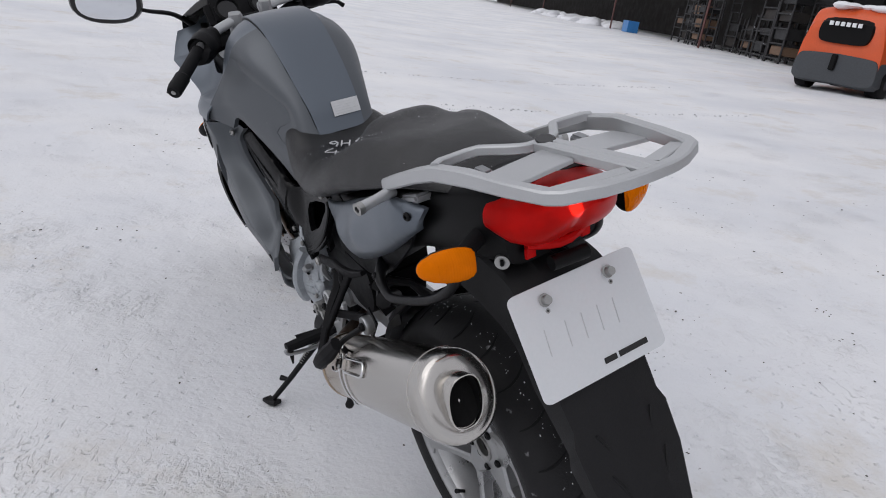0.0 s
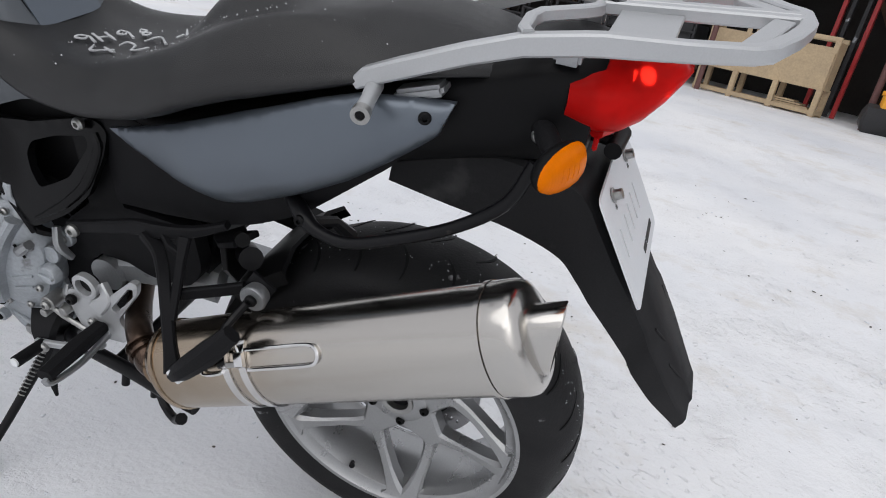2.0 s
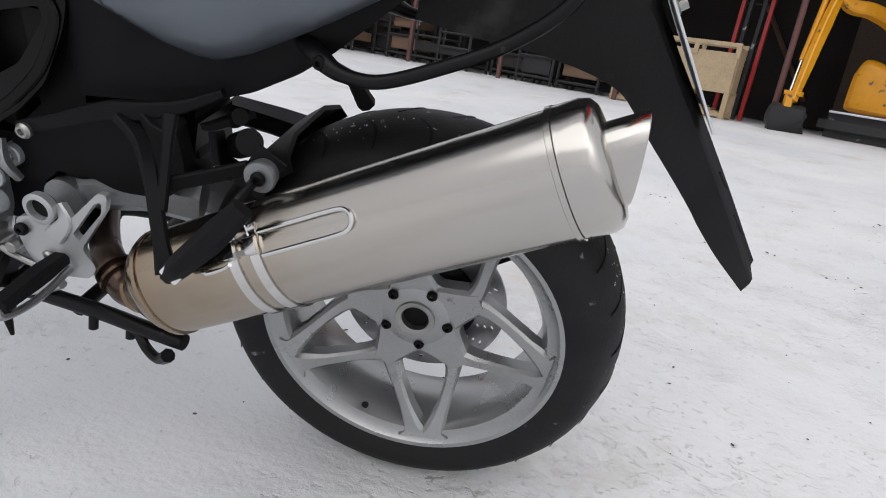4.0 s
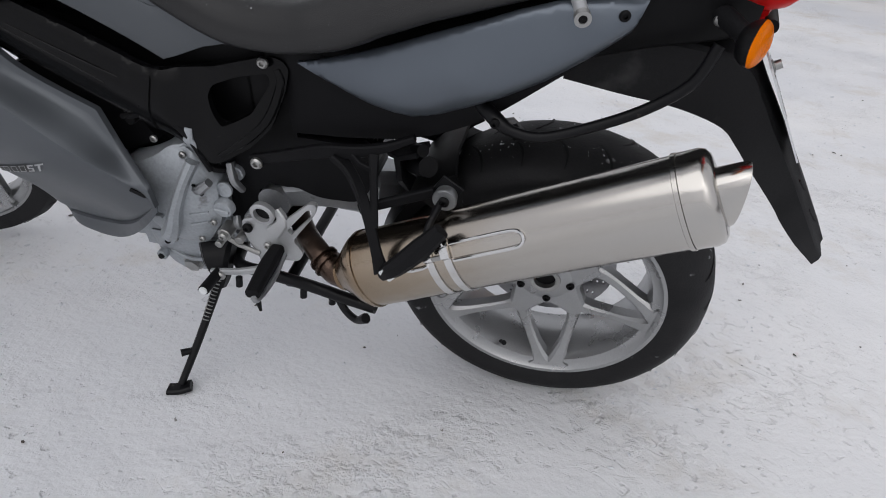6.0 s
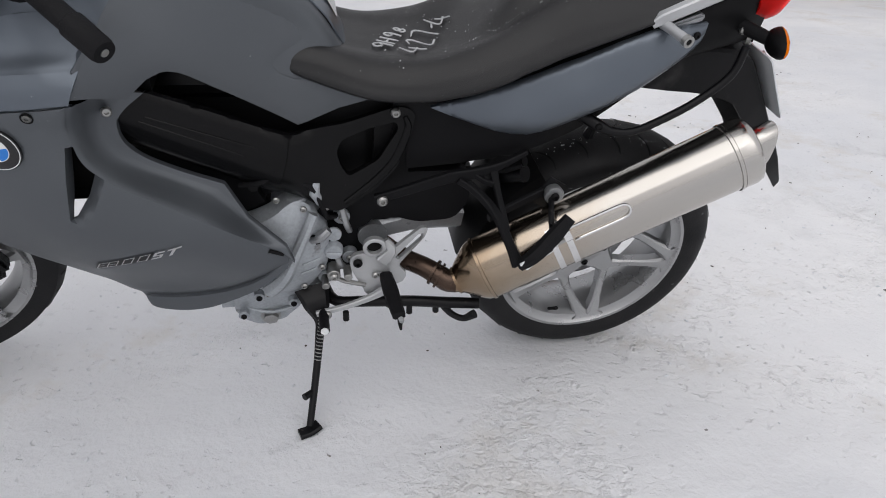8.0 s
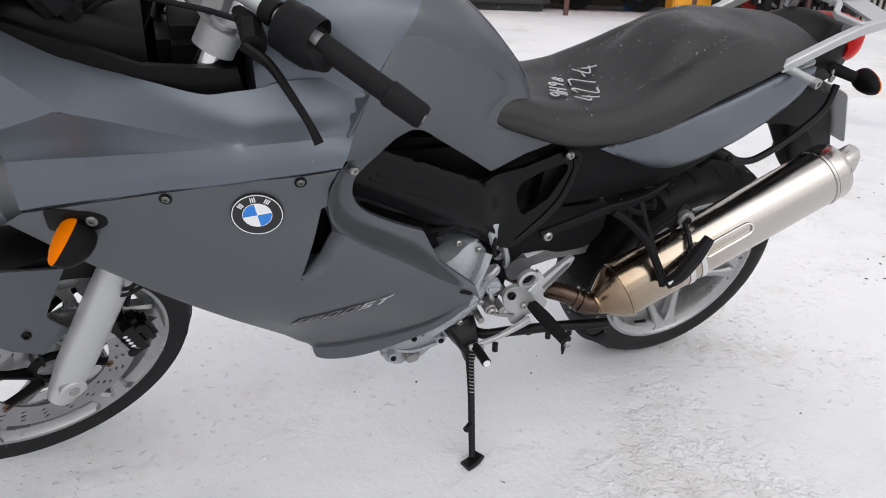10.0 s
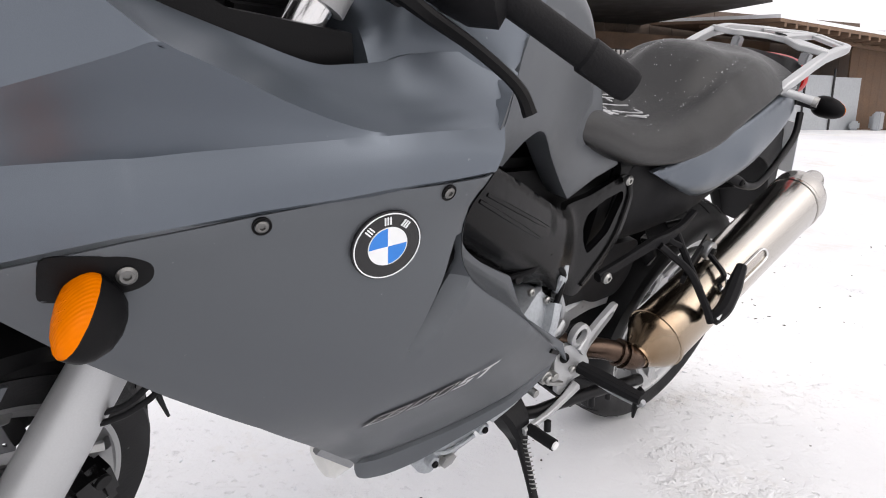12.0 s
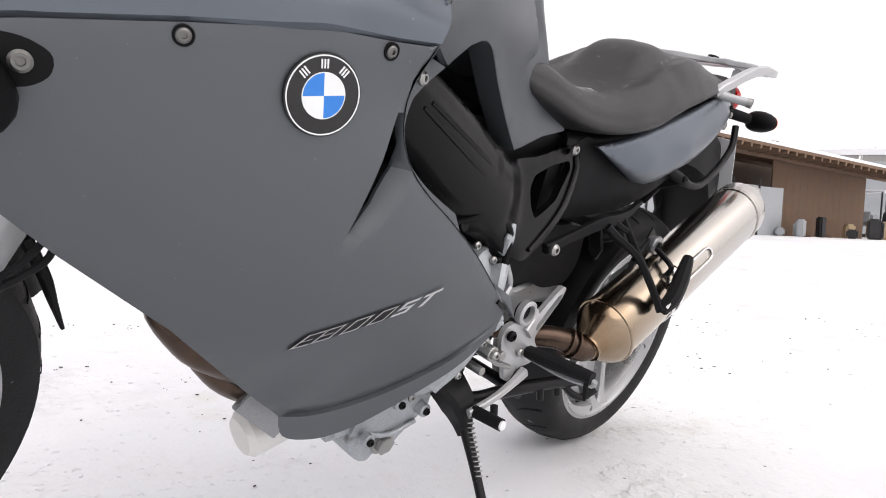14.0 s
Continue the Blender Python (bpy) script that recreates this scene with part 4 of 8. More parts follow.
part("rubber_tip", drum((-0.2245, 0.648, 0.2919), (-1, 0, 0.1), 0.0085, 0.004, 14), EMBLEM_WHITE, shift)
part("shift_rod", tube([(-0.148, 0.555, 0.345), (-0.148, 0.60, 0.360), (-0.148, 0.628, 0.378)], 0.005, 8), ZINC, shift)
for y, z, r in ((0.622, 0.382, 0.014), (0.592, 0.374, 0.009), (0.640, 0.352, 0.008)):
    part("linkage_joint", drum((-0.120, y, z), (-1, 0, 0), r, 0.034, 18), ZINC if r < 0.015 else ALU, foot)
screw((-0.156, 0.622, 0.382), (-1, 0, 0), 0.009, foot, ZINC, "bolt")

# side stand
bm = bar([(-0.11, 0.672, 0.315), (-0.135, 0.662, 0.29), (-0.150, 0.655, 0.262), (-0.165, 0.655, 0.24)], [0.035, 0.045, 0.035, 0.022], [0.075, 0.06, 0.035, 0.02], None, 12, (0, 1, 0), 0.4)
stand = part("side_stand", bm, STEEL_BLACK, bike, "slim black steel side stand resting on the snow")
part("stand_leg", tube([(-0.155, 0.655, 0.26), (-0.21, 0.665, 0.205), (-0.27, 0.679, 0.145), (-0.322, 0.692, 0.096)], [0.011, 0.0085, 0.008, 0.0075], 12, 12), STEEL_BLACK, stand)
bm = bar([(-0.318, 0.672, 0.093), (-0.330, 0.693, 0.089), (-0.337, 0.715, 0.089)], 0.030, 0.012, None, 6, (0.28, 0, 0.96), 0.5)
part("stand_foot", bm, STEEL_BLACK, stand)
spring = []
for i in range(110):
    t = i / 109
    c = Vector((-0.150, 0.652, 0.275)).lerp(Vector((-0.215, 0.668, 0.198)), t)
    a = t * 2 * math.pi * 13
    spring.append(c + Vector((-0.012, 0, -0.004)) + Vector((0, 1, 0)) * 0.0065 * math.cos(a) + Vector((-0.76, 0, 0.64)) * 0.0065 * math.sin(a))
part("stand_spring", tube(spring, 0.0013, 5), ZINC, stand)
part("stand_lug", tube([(-0.268, 0.680, 0.147), (-0.285, 0.700, 0.150)], [0.006, 0.008], 10), STEEL_BLACK, stand)
screw((-0.172, 0.640, 0.285), (-1, 0, 0), 0.010, stand, ZINC, "pivot_bolt")

# centre stand, folded up
bm = tube([(-0.06, 0.645, 0.275), (-0.13, 0.62, 0.285), (-0.150, 0.55, 0.296), (-0.165, 0.45, 0.301), (-0.178, 0.37, 0.301), (-0.185, 0.305, 0.299)], 0.0125, 12, 24)
tube([(0.06, 0.645, 0.275), (0.13, 0.62, 0.285), (0.150, 0.50, 0.283), (0.165, 0.37, 0.300)], 0.0135, 12, 20, bm)
tube([(-0.155, 0.50, 0.285), (0.155, 0.50, 0.285)], 0.012, 10, 0, bm)
cstand = part("centre_stand", bm, STEEL_BLACK, bike, "black tubular centre stand folded up")
part("stand_tang", bar([(-0.176, 0.385, 0.294), (-0.190, 0.365, 0.276), (-0.200, 0.340, 0.270), (-0.208, 0.318, 0.290)], [0.016, 0.014, 0.014, 0.020], [0.014, 0.014, 0.014, 0.02], None, 14, (0, 0.3, 1), 0.6), STEEL_BLACK, cstand)
for y, z in ((0.60, 0.285), (0.46, 0.292), (0.40, 0.29)):
    part("stand_lug", drum((-0.170, y, z + 0.004), (-0.3, 0, -1), 0.007, 0.022, 12), STEEL_BLACK, cstand)

# passenger footrest hanger
bm = bar([(-0.137, 0.535, 0.568), (-0.142, 0.47, 0.592), (-0.148, 0.39, 0.622), (-0.150, 0.345, 0.630), (-0.146, 0.290, 0.645), (-0.138, 0.240, 0.668)], 0.014, [0.019, 0.020, 0.024, 0.024, 0.016, 0.010], None, 16, (0, 0, 1), 0.4)
hanger = part("passenger_footrest_hanger", bm, MATT, bike, "black cast triangular footrest hanger")
bm = bar([(-0.150, 0.372, 0.618), (-0.166, 0.342, 0.600), (-0.205, 0.306, 0.570), (-0.245, 0.276, 0.512), (-0.262, 0.262, 0.482)], 0.014, [0.026, 0.019, 0.018, 0.018, 0.026], None, 16, (0, 1, 0.5), 0.4)
part("hanger_arm", bm, MATT, hanger)
bm = bar([(-0.150, 0.306, 0.632), (-0.172, 0.300, 0.604), (-0.200, 0.292, 0.570), (-0.225, 0.286, 0.542)], 0.013, [0.018, 0.013, 0.013, 0.016], None, 12, (0, 1, 0.5), 0.4)
part("hanger_arm", bm, MATT, hanger)
part("hanger_web", bar([(-0.150, 0.345, 0.628), (-0.162, 0.325, 0.618), (-0.166, 0.302, 0.612)], 0.010, 0.012, None, 0, (0, 0, 1), 0.4), MATT, hanger)
bm = bar([(-0.20, 0.318, 0.555), (-0.18, 0.26, 0.570), (-0.165, 0.20, 0.590)], 0.010, 0.018, None, 8, (0, 0, 1), 0.4)
part("hanger_stay", bm, MATT, hanger)
screw((-0.147, 0.522, 0.570), (-1, 0, 0), 0.011, hanger, ZINC, "bolt")
ppeg = part("passenger_peg", bar([(-0.262, 0.258, 0.482), (-0.268, 0.235, 0.508), (-0.258, 0.20, 0.545), (-0.246, 0.168, 0.583)], [0.024, 0.030, 0.034, 0.026], [0.026, 0.030, 0.030, 0.02], None, 14, (-1, 0, 0), 0.6), RUBBER, hanger, "folded black rubber passenger peg")
part("peg_end", box((-0.270, 0.2475, 0.493), (0.012, 0.024, 0.022), None, 0.1, Matrix.Rotation(radians(40), 3, "X").to_4x4()), EMBLEM_WHITE, ppeg, "pale square peg end")

# ---- bodywork ----
def smooth_sheet(anchors, stiff=2e-4):
    """A thin plate drawn through stations (y, z, x)."""
    a = np.array(anchors, float)
    n = len(a)

    def u(d2):
        return 0.5 * d2 * np.log(d2 + 1e-12)

    k = u(((a[:, None, :2] - a[None, :, :2]) ** 2).sum(2)) + stiff * np.eye(n)
    p = np.c_[np.ones(n), a[:, :2]]
    w = np.linalg.solve(np.block([[k, p], [p.T, np.zeros((3, 3))]]), np.r_[a[:, 2], 0, 0, 0])

    def f(y, z):
        return float(u((a[:, 0] - y) ** 2 + (a[:, 1] - z) ** 2) @ w[:n] + w[n] + w[n + 1] * y + w[n + 2] * z)

    return f


fair_x = smooth_sheet([(1.06, 0.820, -0.231), (1.25, 0.785, -0.193), (1.126, 0.758, -0.219), (0.891, 0.555, -0.228), (1.057, 0.600, -0.217), (1.038, 0.71, -0.228), (1.015, 0.82, -0.233),
                       (0.711, 0.495, -0.209), (0.787, 0.553, -0.221), (0.885, 0.632, -0.226), (0.971, 0.697, -0.222), (1.000, 0.780, -0.219), (1.071, 0.458, -0.166), (1.008, 0.343, -0.122),
                       (0.94, 0.372, -0.138), (0.846, 0.412, -0.173), (0.788, 0.445, -0.196), (1.064, 0.371, -0.113), (1.128, 0.428, -0.127), (1.195, 0.488, -0.141), (1.31, 0.572, -0.132), (1.357, 0.734, -0.159), (1.46, 0.70, -0.12)])
FOLD = [tuple(p) for p in curve([(1.008, 0.330), (0.960, 0.324), (0.910, 0.330), (0.855, 0.353), (0.800, 0.393), (0.755, 0.434), (0.711, 0.477)], 31)]
RIDGE = curve([(0.705, 0.495), (0.742, 0.524), (0.790, 0.560), (0.850, 0.604), (0.905, 0.641), (0.948, 0.667), (0.985, 0.695), (1.008, 0.724), (1.016, 0.757), (1.014, 0.792), (1.004, 0.832)], 61)
LOW_RUN = ((-0.222, 0.697, 0.487), (-0.212, 0.710, 0.520), (-0.168, 0.777, 0.562), (-0.1523, 0.812, 0.628))
EDGE = [np.array(a) + (np.array(b) - np.array(a)) * k / 6 for a, b in zip(LOW_RUN, LOW_RUN[1:]) for k in range(6)]
EDGE += curve([(-0.1523, 0.812, 0.628), (-0.154, 0.874, 0.657), (-0.158, 0.921, 0.6855), (-0.162, 0.947, 0.710), (-0.166, 0.960, 0.7375), (-0.168, 0.960, 0.7665), (-0.168, 0.951, 0.782), (-0.166, 0.937, 0.796), (-0.160, 0.910, 0.816)], 43)


def gap_to(line, y, z):
    """How far a place on the side fairing lies from a line drawn on it."""
    best = 9.0
    for (a, b), (c, d) in zip(line, line[1:]):
        t = ((y - a) * (c - a) + (z - b) * (d - b)) / ((c - a) ** 2 + (d - b) ** 2)
        t = min(1.0, max(0.0, t))
        best = min(best, math.hypot(y - a - (c - a) * t, z - b - (d - b) * t))
    return best


def ramp(v, xs, ys):
    return float(np.interp(v, xs, ys))


def lip_y(z):
    """The rear lip of the front skin, over the air outlet."""
    return 1.0605 - 0.215 * (z - 0.60)


def ridge_y(z):
    """How far forward the ridge stands at a height."""
    return ramp(z, [p[1] for p in RIDGE[34:]], [p[0] for p in RIDGE[34:]])


def side_x(y, z):
    zf = ramp(-y, [-p[0] for p in FOLD], [p[1] for p in FOLD])
    ends = ramp(y, [0.71, 0.78, 0.985, 1.008], [0.0, 1.0, 1.0, 0.8])
    if z < zf - 0.0015:
        return fair_x(y, zf) - 0.002 * ends - 0.03 * (zf - z)
    x = fair_x(y, z) + 0.005 * ends * max(0.0, 1 - max(0.0, z - zf) / 0.018)
    s = lip_y(z) - y
    if s > 0 and z > 0.592:
        wide = max(0.006, lip_y(z) - ridge_y(z)) if z > 0.692 else ramp(z, [0.592, 0.63, 0.66, 0.692], [0.006, 0.034, 0.050, 0.056])
        deep = ramp(z, [0.592, 0.62, 0.65, 0.68, 0.72, 0.75, 0.80, 0.84], [0.0, 0.020, 0.040, 0.050, 0.046, 0.034, 0.012, 0.0])
        if s < wide:
            x += deep * (1 - (s / wide) ** 1.4) * min(1.0, s / 0.003)
    return x


SIDE = [tuple(p) for p in RIDGE[::2]] + [(1.012, 0.8290), (1.06, 0.8235), (1.14, 0.817), (1.25, 0.792), (1.357, 0.766),
               (1.45, 0.738), (1.475, 0.715), (1.46, 0.700), (1.390, 0.633), (1.305, 0.564), (1.195, 0.484), (1.128, 0.424), (1.064, 0.368), (1.012, 0.326)] + [tuple(p) for p in curve([(1.010, 0.312), (1.002, 0.296), (0.975, 0.285), (0.935, 0.281), (0.890, 0.294), (0.843, 0.326), (0.788, 0.376), (0.745, 0.420), (0.711, 0.460)], 33)]
zs = np.linspace(0.60, 0.826, 14)
lip_line = [(lip_y(z) + 0.001, float(z)) for z in zs]
OUTLET = [(lip_y(z) - 0.002, z) for z in (0.610, 0.645, 0.680, 0.715, 0.750)] + [(1.0185, 0.748), (1.009, 0.718), (1.003, 0.694), (1.022, 0.652), (1.050, 0.612)]


def ridge_band():
    """The band that turns in from the ridge of the side fairing to the edge round the intake."""
    rows = []
    for r, e in zip(RIDGE, EDGE):
        x0, row = fair_x(*r), []
        for k in range(17):
            w = k / 16
            inward = ramp(w, [0, 0.05, 0.16, 0.32, 0.48, 0.7, 1.0], [0, 0.04, 0.24, 0.60, 0.82, 0.93, 1.0])
            row.append((x0 + (e[0] - x0) * inward + 0.0005, r[0] + (e[1] - r[0]) * w, r[1] + (e[2] - r[1]) * w))
        row.append((e[0] + 0.012, e[1] - 0.001, e[2] - 0.001))
        rows.append(row)
    bm = loft(bmesh.new(), rows, False, False)
    bmesh.ops.recalc_face_normals(bm, faces=bm.faces)
    return bm


for flip in (False, True):
    bm = panel(SIDE, side_x, 0.005, 0.0105, 0.002, [lip_line, [(y, z + 0.018) for y, z in FOLD[1:-1]], FOLD[1:-1], [(y, z - 0.003) for y, z in FOLD[1:-1]]], [OUTLET])
    if flip:
        mirrored(bm)
    side = part("side_fairing", bm, PAINT, bike, "matt graphite side fairing with a folded air outlet", 36)
    for e in side.data.edges:
        a, b = (side.data.vertices[i].co for i in e.vertices)
        if gap_to(FOLD, a.y, a.z) < 1e-4 and gap_to(FOLD, b.y, b.z) < 1e-4:
            e.use_edge_sharp = True
    bm = ridge_band()
    if flip:
        mirrored(bm)
    part("intake_surround", bm, PAINT, side, "", 50)
    if not flip:
        left_fairing = side
    s = 1 if flip else -1
    # Solid black block, added in place of the shade inside the outlet.
    part("outlet_shade", box((s * 0.135, 1.035, 0.69), (0.03, 0.085, 0.17), None, 0.1), BLACK, side, "black block standing in for the shade inside the air outlet")
def skin_normal(y, z, d=0.006):
    """The outward way of the side fairing at a place."""
    return Vector((-1, (side_x(y + d, z) - side_x(y - d, z)) / (2 * d), (side_x(y, z + d) - side_x(y, z - d)) / (2 * d))).normalized()


for y, z in ((1.062, 0.8135), (1.252, 0.781)):
    n_out = skin_normal(y, z - 0.006)
    at_skin = Vector((side_x(y, z), y, z)) + n_out * 0.0005
    part("screw_well", revolve([(-0.003, 0.0092), (0.0006, 0.0092), (0.0009, 0.0084), (0.0, 0.0070), (-0.003, 0.0069)], tuple(at_skin), 28, tuple(n_out)), BLACK, left_fairing)
    screw(tuple(at_skin), tuple(n_out), 0.0063, left_fairing, SCREW_DARK, "screw", 0.0026)

BADGE_TURN = 12.0
# round enamel badge: black ring, quartered blue and white middle
B_AT = Vector((side_x(1.126, 0.758) - 0.0015, 1.126, 0.758))
d = 0.01
B_N = Vector((-1, (side_x(1.126 + d, 0.758) - side_x(1.126 - d, 0.758)) / (2 * d), (side_x(1.126, 0.758 + d) - side_x(1.126, 0.758 - d)) / (2 * d))).normalized()
B_U = (Vector((0, 0, 1)) - B_N * B_N.z).normalized()
B_U = (Matrix.Rotation(radians(BADGE_TURN), 3, B_N) @ B_U).normalized()
badge = part("badge", revolve([(-0.002, 0.0001), (-0.002, 0.0390), (0.001, 0.0398), (0.0026, 0.0392), (0.003, 0.038), (0.0036, 0.0001)], tuple(B_AT), 64, tuple(B_N), None, False), EMBLEM_BLACK, left_fairing, "round black badge with blue and white quarters")
for r0, r1, h in ((0.0366, 0.0379, 0.0036), (0.0213, 0.0222, 0.0040)):
    part("badge_ring", revolve([(0.001, r0), (h, r0), (h, r1), (0.001, r1)], tuple(B_AT), 64, tuple(B_N)), EMBLEM_WHITE, badge)
B_S = B_U.cross(B_N)
for k in range(4):
    bm = bmesh.new()
    pts = [(0, 0)] + [(0.0216 * math.cos(radians(90 * k + 90 * i / 12)), 0.0216 * math.sin(radians(90 * k + 90 * i / 12))) for i in range(13)]
    lo = [bm.verts.new(B_AT + B_S * a + B_U * b + B_N * 0.001) for a, b in pts]
    hi = [bm.verts.new(B_AT + B_S * a + B_U * b + B_N * 0.0039) for a, b in pts]
    bm.faces.new(hi)
    for i in range(len(pts)):
        j = (i + 1) % len(pts)
        bm.faces.new((lo[i], lo[j], hi[j], hi[i]))
    part("badge_quarter", bm, EMBLEM_BLUE if k % 2 else EMBLEM_WHITE, badge)
for a in (-42, 0, 42):
    bm = bmesh.new()
    out = (B_U * math.cos(radians(a)) + B_S * math.sin(radians(a)))
    along = (B_S * math.cos(radians(a)) - B_U * math.sin(radians(a)))
    c = B_AT + B_N * 0.0040 + out * 0.0297
    for o in (-0.0030, 0.0, 0.0030):
        bar([c + along * o - out * 0.0042, c + along * o + out * 0.0042], 0.0016, 0.0012, bm, 0, tuple(B_N), 0.1)
    part("badge_mark", bm, EMBLEM_WHITE, badge)


# slanting model lettering, drawn as plain marks
def decal(corners, mat, lift=0.0012, n=5, name="decal_mark"):
    """A thin strip on the side fairing between four corners (y, z)."""
    bm = bmesh.new()
    a, b, c, e = (np.array(p) for p in corners)
    rows = []
    for j in range(3):
        v = j / 2
        row = []
        for i in range(n):
            u = i / (n - 1)
            y, z = (a * (1 - u) + b * u) * (1 - v) + (e * (1 - u) + c * u) * v
            row.append((side_x(y, z) - lift, y, z))
        rows.append(row)
    loft(bm, rows, False, False)
    top = bm.faces[:]
    r = bmesh.ops.solidify(bm, geom=top, thickness=0.0006)
    return part(name, bm, mat, left_fairing)


D0, D1 = np.array((1.073, 0.456)), np.array((0.902, 0.529))


def dpos(u, v):
    """Along and across the lettering, v up; the marks slant."""
    q = D0 + (D1 - D0) * u + np.array((-0.013, 0.0)) * v
    return q + np.array((0.0, 0.024)) * v


def mark(u0, u1, v0, v1, mat, lift=0.0012):
    return decal([dpos(u0, v0), dpos(u1, v0), dpos(u1, v1), dpos(u0, v1)], mat, lift)


mark(0.03, 0.69, 0.0, 1.0, DECAL_DARK, 0.0020)
for u0 in (0.05, 0.17, 0.35, 0.53):
    w = 0.11 if u0 < 0.1 else 0.125
    for p in ((u0, u0 + w, 0.0, 0.10), (u0, u0 + w, 0.90, 1.0), (u0, u0 + 0.016, 0.10, 0.90)):
        mark(*p, DECAL_SILVER, 0.0030)
    if u0 > 0.1:
        mark(u0 + w - 0.016, u0 + w, 0.10, 0.90, DECAL_SILVER, 0.0030)
    if u0 < 0.3:
        mark(u0 + 0.012, u0 + w - 0.03, 0.45, 0.53, DECAL_SILVER, 0.0030)
for p in ((0.70, 0.82, 0.80, 1.0), (0.70, 0.735, 0.5, 0.8), (0.70, 0.82, 0.42, 0.58), (0.785, 0.82, 0.2, 0.42), (0.70, 0.82, 0.0, 0.2), (0.85, 1.0, 0.8, 1.0), (0.905, 0.945, 0.0, 0.8)):
    mark(*p, DECAL_SILVER, 0.0030)

# small dark catch near the rear corner of the fairing
part("catch", bar([(side_x(0.742, 0.515) - 0.001, 0.742, 0.515), (side_x(0.720, 0.505) - 0.001, 0.716, 0.502)], 0.004, 0.007, None, 0, (0, 0.5, 0.8)), BLACK, left_fairing)


# upper fairing: a belt above the seam, a hollow under the shoulder crease, the shoulder up to the cockpit rim
UP = [  # y, seam, belt crease, overhang edge, shoulder, rim, inner
    (0.999, (-0.233, 0.8350), (-0.212, 0.878), (-0.205, 0.886), (-0.188, 0.908), (-0.160, 0.952), (-0.130, 0.958)),
    (1.060, (-0.230, 0.8280), (-0.218, 0.877), (-0.209, 0.881), (-0.176, 0.895), (-0.144, 0.937), (-0.118, 0.935)),
    (1.100, (-0.228, 0.8250), (-0.217, 0.875), (-0.209, 0.878), (-0.172, 0.889), (-0.138, 0.925), (-0.114, 0.912)),
    (1.140, (-0.226, 0.8215), (-0.2095, 0.8695), (-0.2055, 0.8715), (-0.168, 0.888), (-0.135, 0.919), (-0.113, 0.900)),
    (1.185, (-0.214, 0.8110), (-0.200, 0.864), (-0.2015, 0.879), (-0.160, 0.899), (-0.137, 0.918), (-0.115, 0.895)),
    (1.250, (-0.194, 0.7970), (-0.186, 0.855), (-0.206, 0.900), (-0.148, 0.922), (-0.125, 0.934), (-0.110, 0.905)),
    (1.305, (-0.178, 0.7835), (-0.164, 0.8435), (-0.216, 0.923), (-0.165, 0.937), (-0.115, 0.949), (-0.100, 0.920)),
    (1.345, (-0.165, 0.7735), (-0.149, 0.8345), (-0.221, 0.938), (-0.207, 0.942), (-0.112, 0.962), (-0.098, 0.930)),
    (1.361, (-0.160, 0.7700), (-0.145, 0.8330), (-0.222, 0.943), (-0.220, 0.9450), (-0.111, 0.968), (-0.097, 0.938)),
    (1.380, (-0.153, 0.7640), (-0.140, 0.8305), (-0.212, 0.932), (-0.211, 0.958), (-0.109, 0.978), (-0.096, 0.950)),
    (1.405, (-0.145, 0.7570), (-0.136, 0.8285), (-0.199, 0.918), (-0.199, 0.976), (-0.106, 0.993), (-0.094, 0.965)),
    (1.450, (-0.130, 0.7435), (-0.129, 0.8245), (-0.178, 0.895), (-0.173, 1.010), (-0.100, 1.022), (-0.090, 0.995))]


def upper(s):
    """Columns of the upper fairing from its seam to the cockpit rim; s is -1 for the left."""
    lines = [curve([(-s * row[k + 1][0], row[0] - ((0.0, 0.020, 0.026, 0.036, 0.062, 0.062)[k] if row[0] < 1 else 0), row[k + 1][1]) for row in UP], 72) for k in range(6)]
    cols = []
    for i in range(72):
        a, b, c, d, r, e = (np.array(ln[i]) for ln in lines)
        out = (a + b) / 2 + np.array((s * 0.006, 0, 0.001))
        m = (b + c) / 2 + np.array((-s * 0.05 * abs(c[2] - b[2]), 0, 0))
        soft = curve([c, d, r], 10)[:-1]
        straight = [c + (d - c) * t for t in (0, 0.25, 0.5, 0.75)] + [d + (r - d) * t for t in (0, 0.2, 0.4, 0.6, 0.8)]
        mix = ramp(d[1], [1.14, 1.30], [0.0, 1.0])
        top = [p * (1 - mix) + q * mix for p, q in zip(soft, straight)]
        cols.append([a + np.array((-s * 0.012, 0, -0.014)), a + np.array((-s * 0.0015, 0, -0.0015))] + curve([a, out, b], 7)[:-1] + curve([b, m, c], 9)[:-1] + top + [r, r + (e - r) * 0.15 + np.array((0, 0, -0.003)), e])
    return cols


for s in (-1, 1):
    bm = bmesh.new()
    loft(bm, upper(s), False, False)
    bmesh.ops.recalc_face_normals(bm, faces=bm.faces)
    bmesh.ops.solidify(bm, geom=bm.faces[:], thickness=0.004)
    part("upper_fairing", bm, PAINT_SKYLIT, bike, "graphite upper fairing with a sharp crease, skylight put into its blue-grey colour", 22)
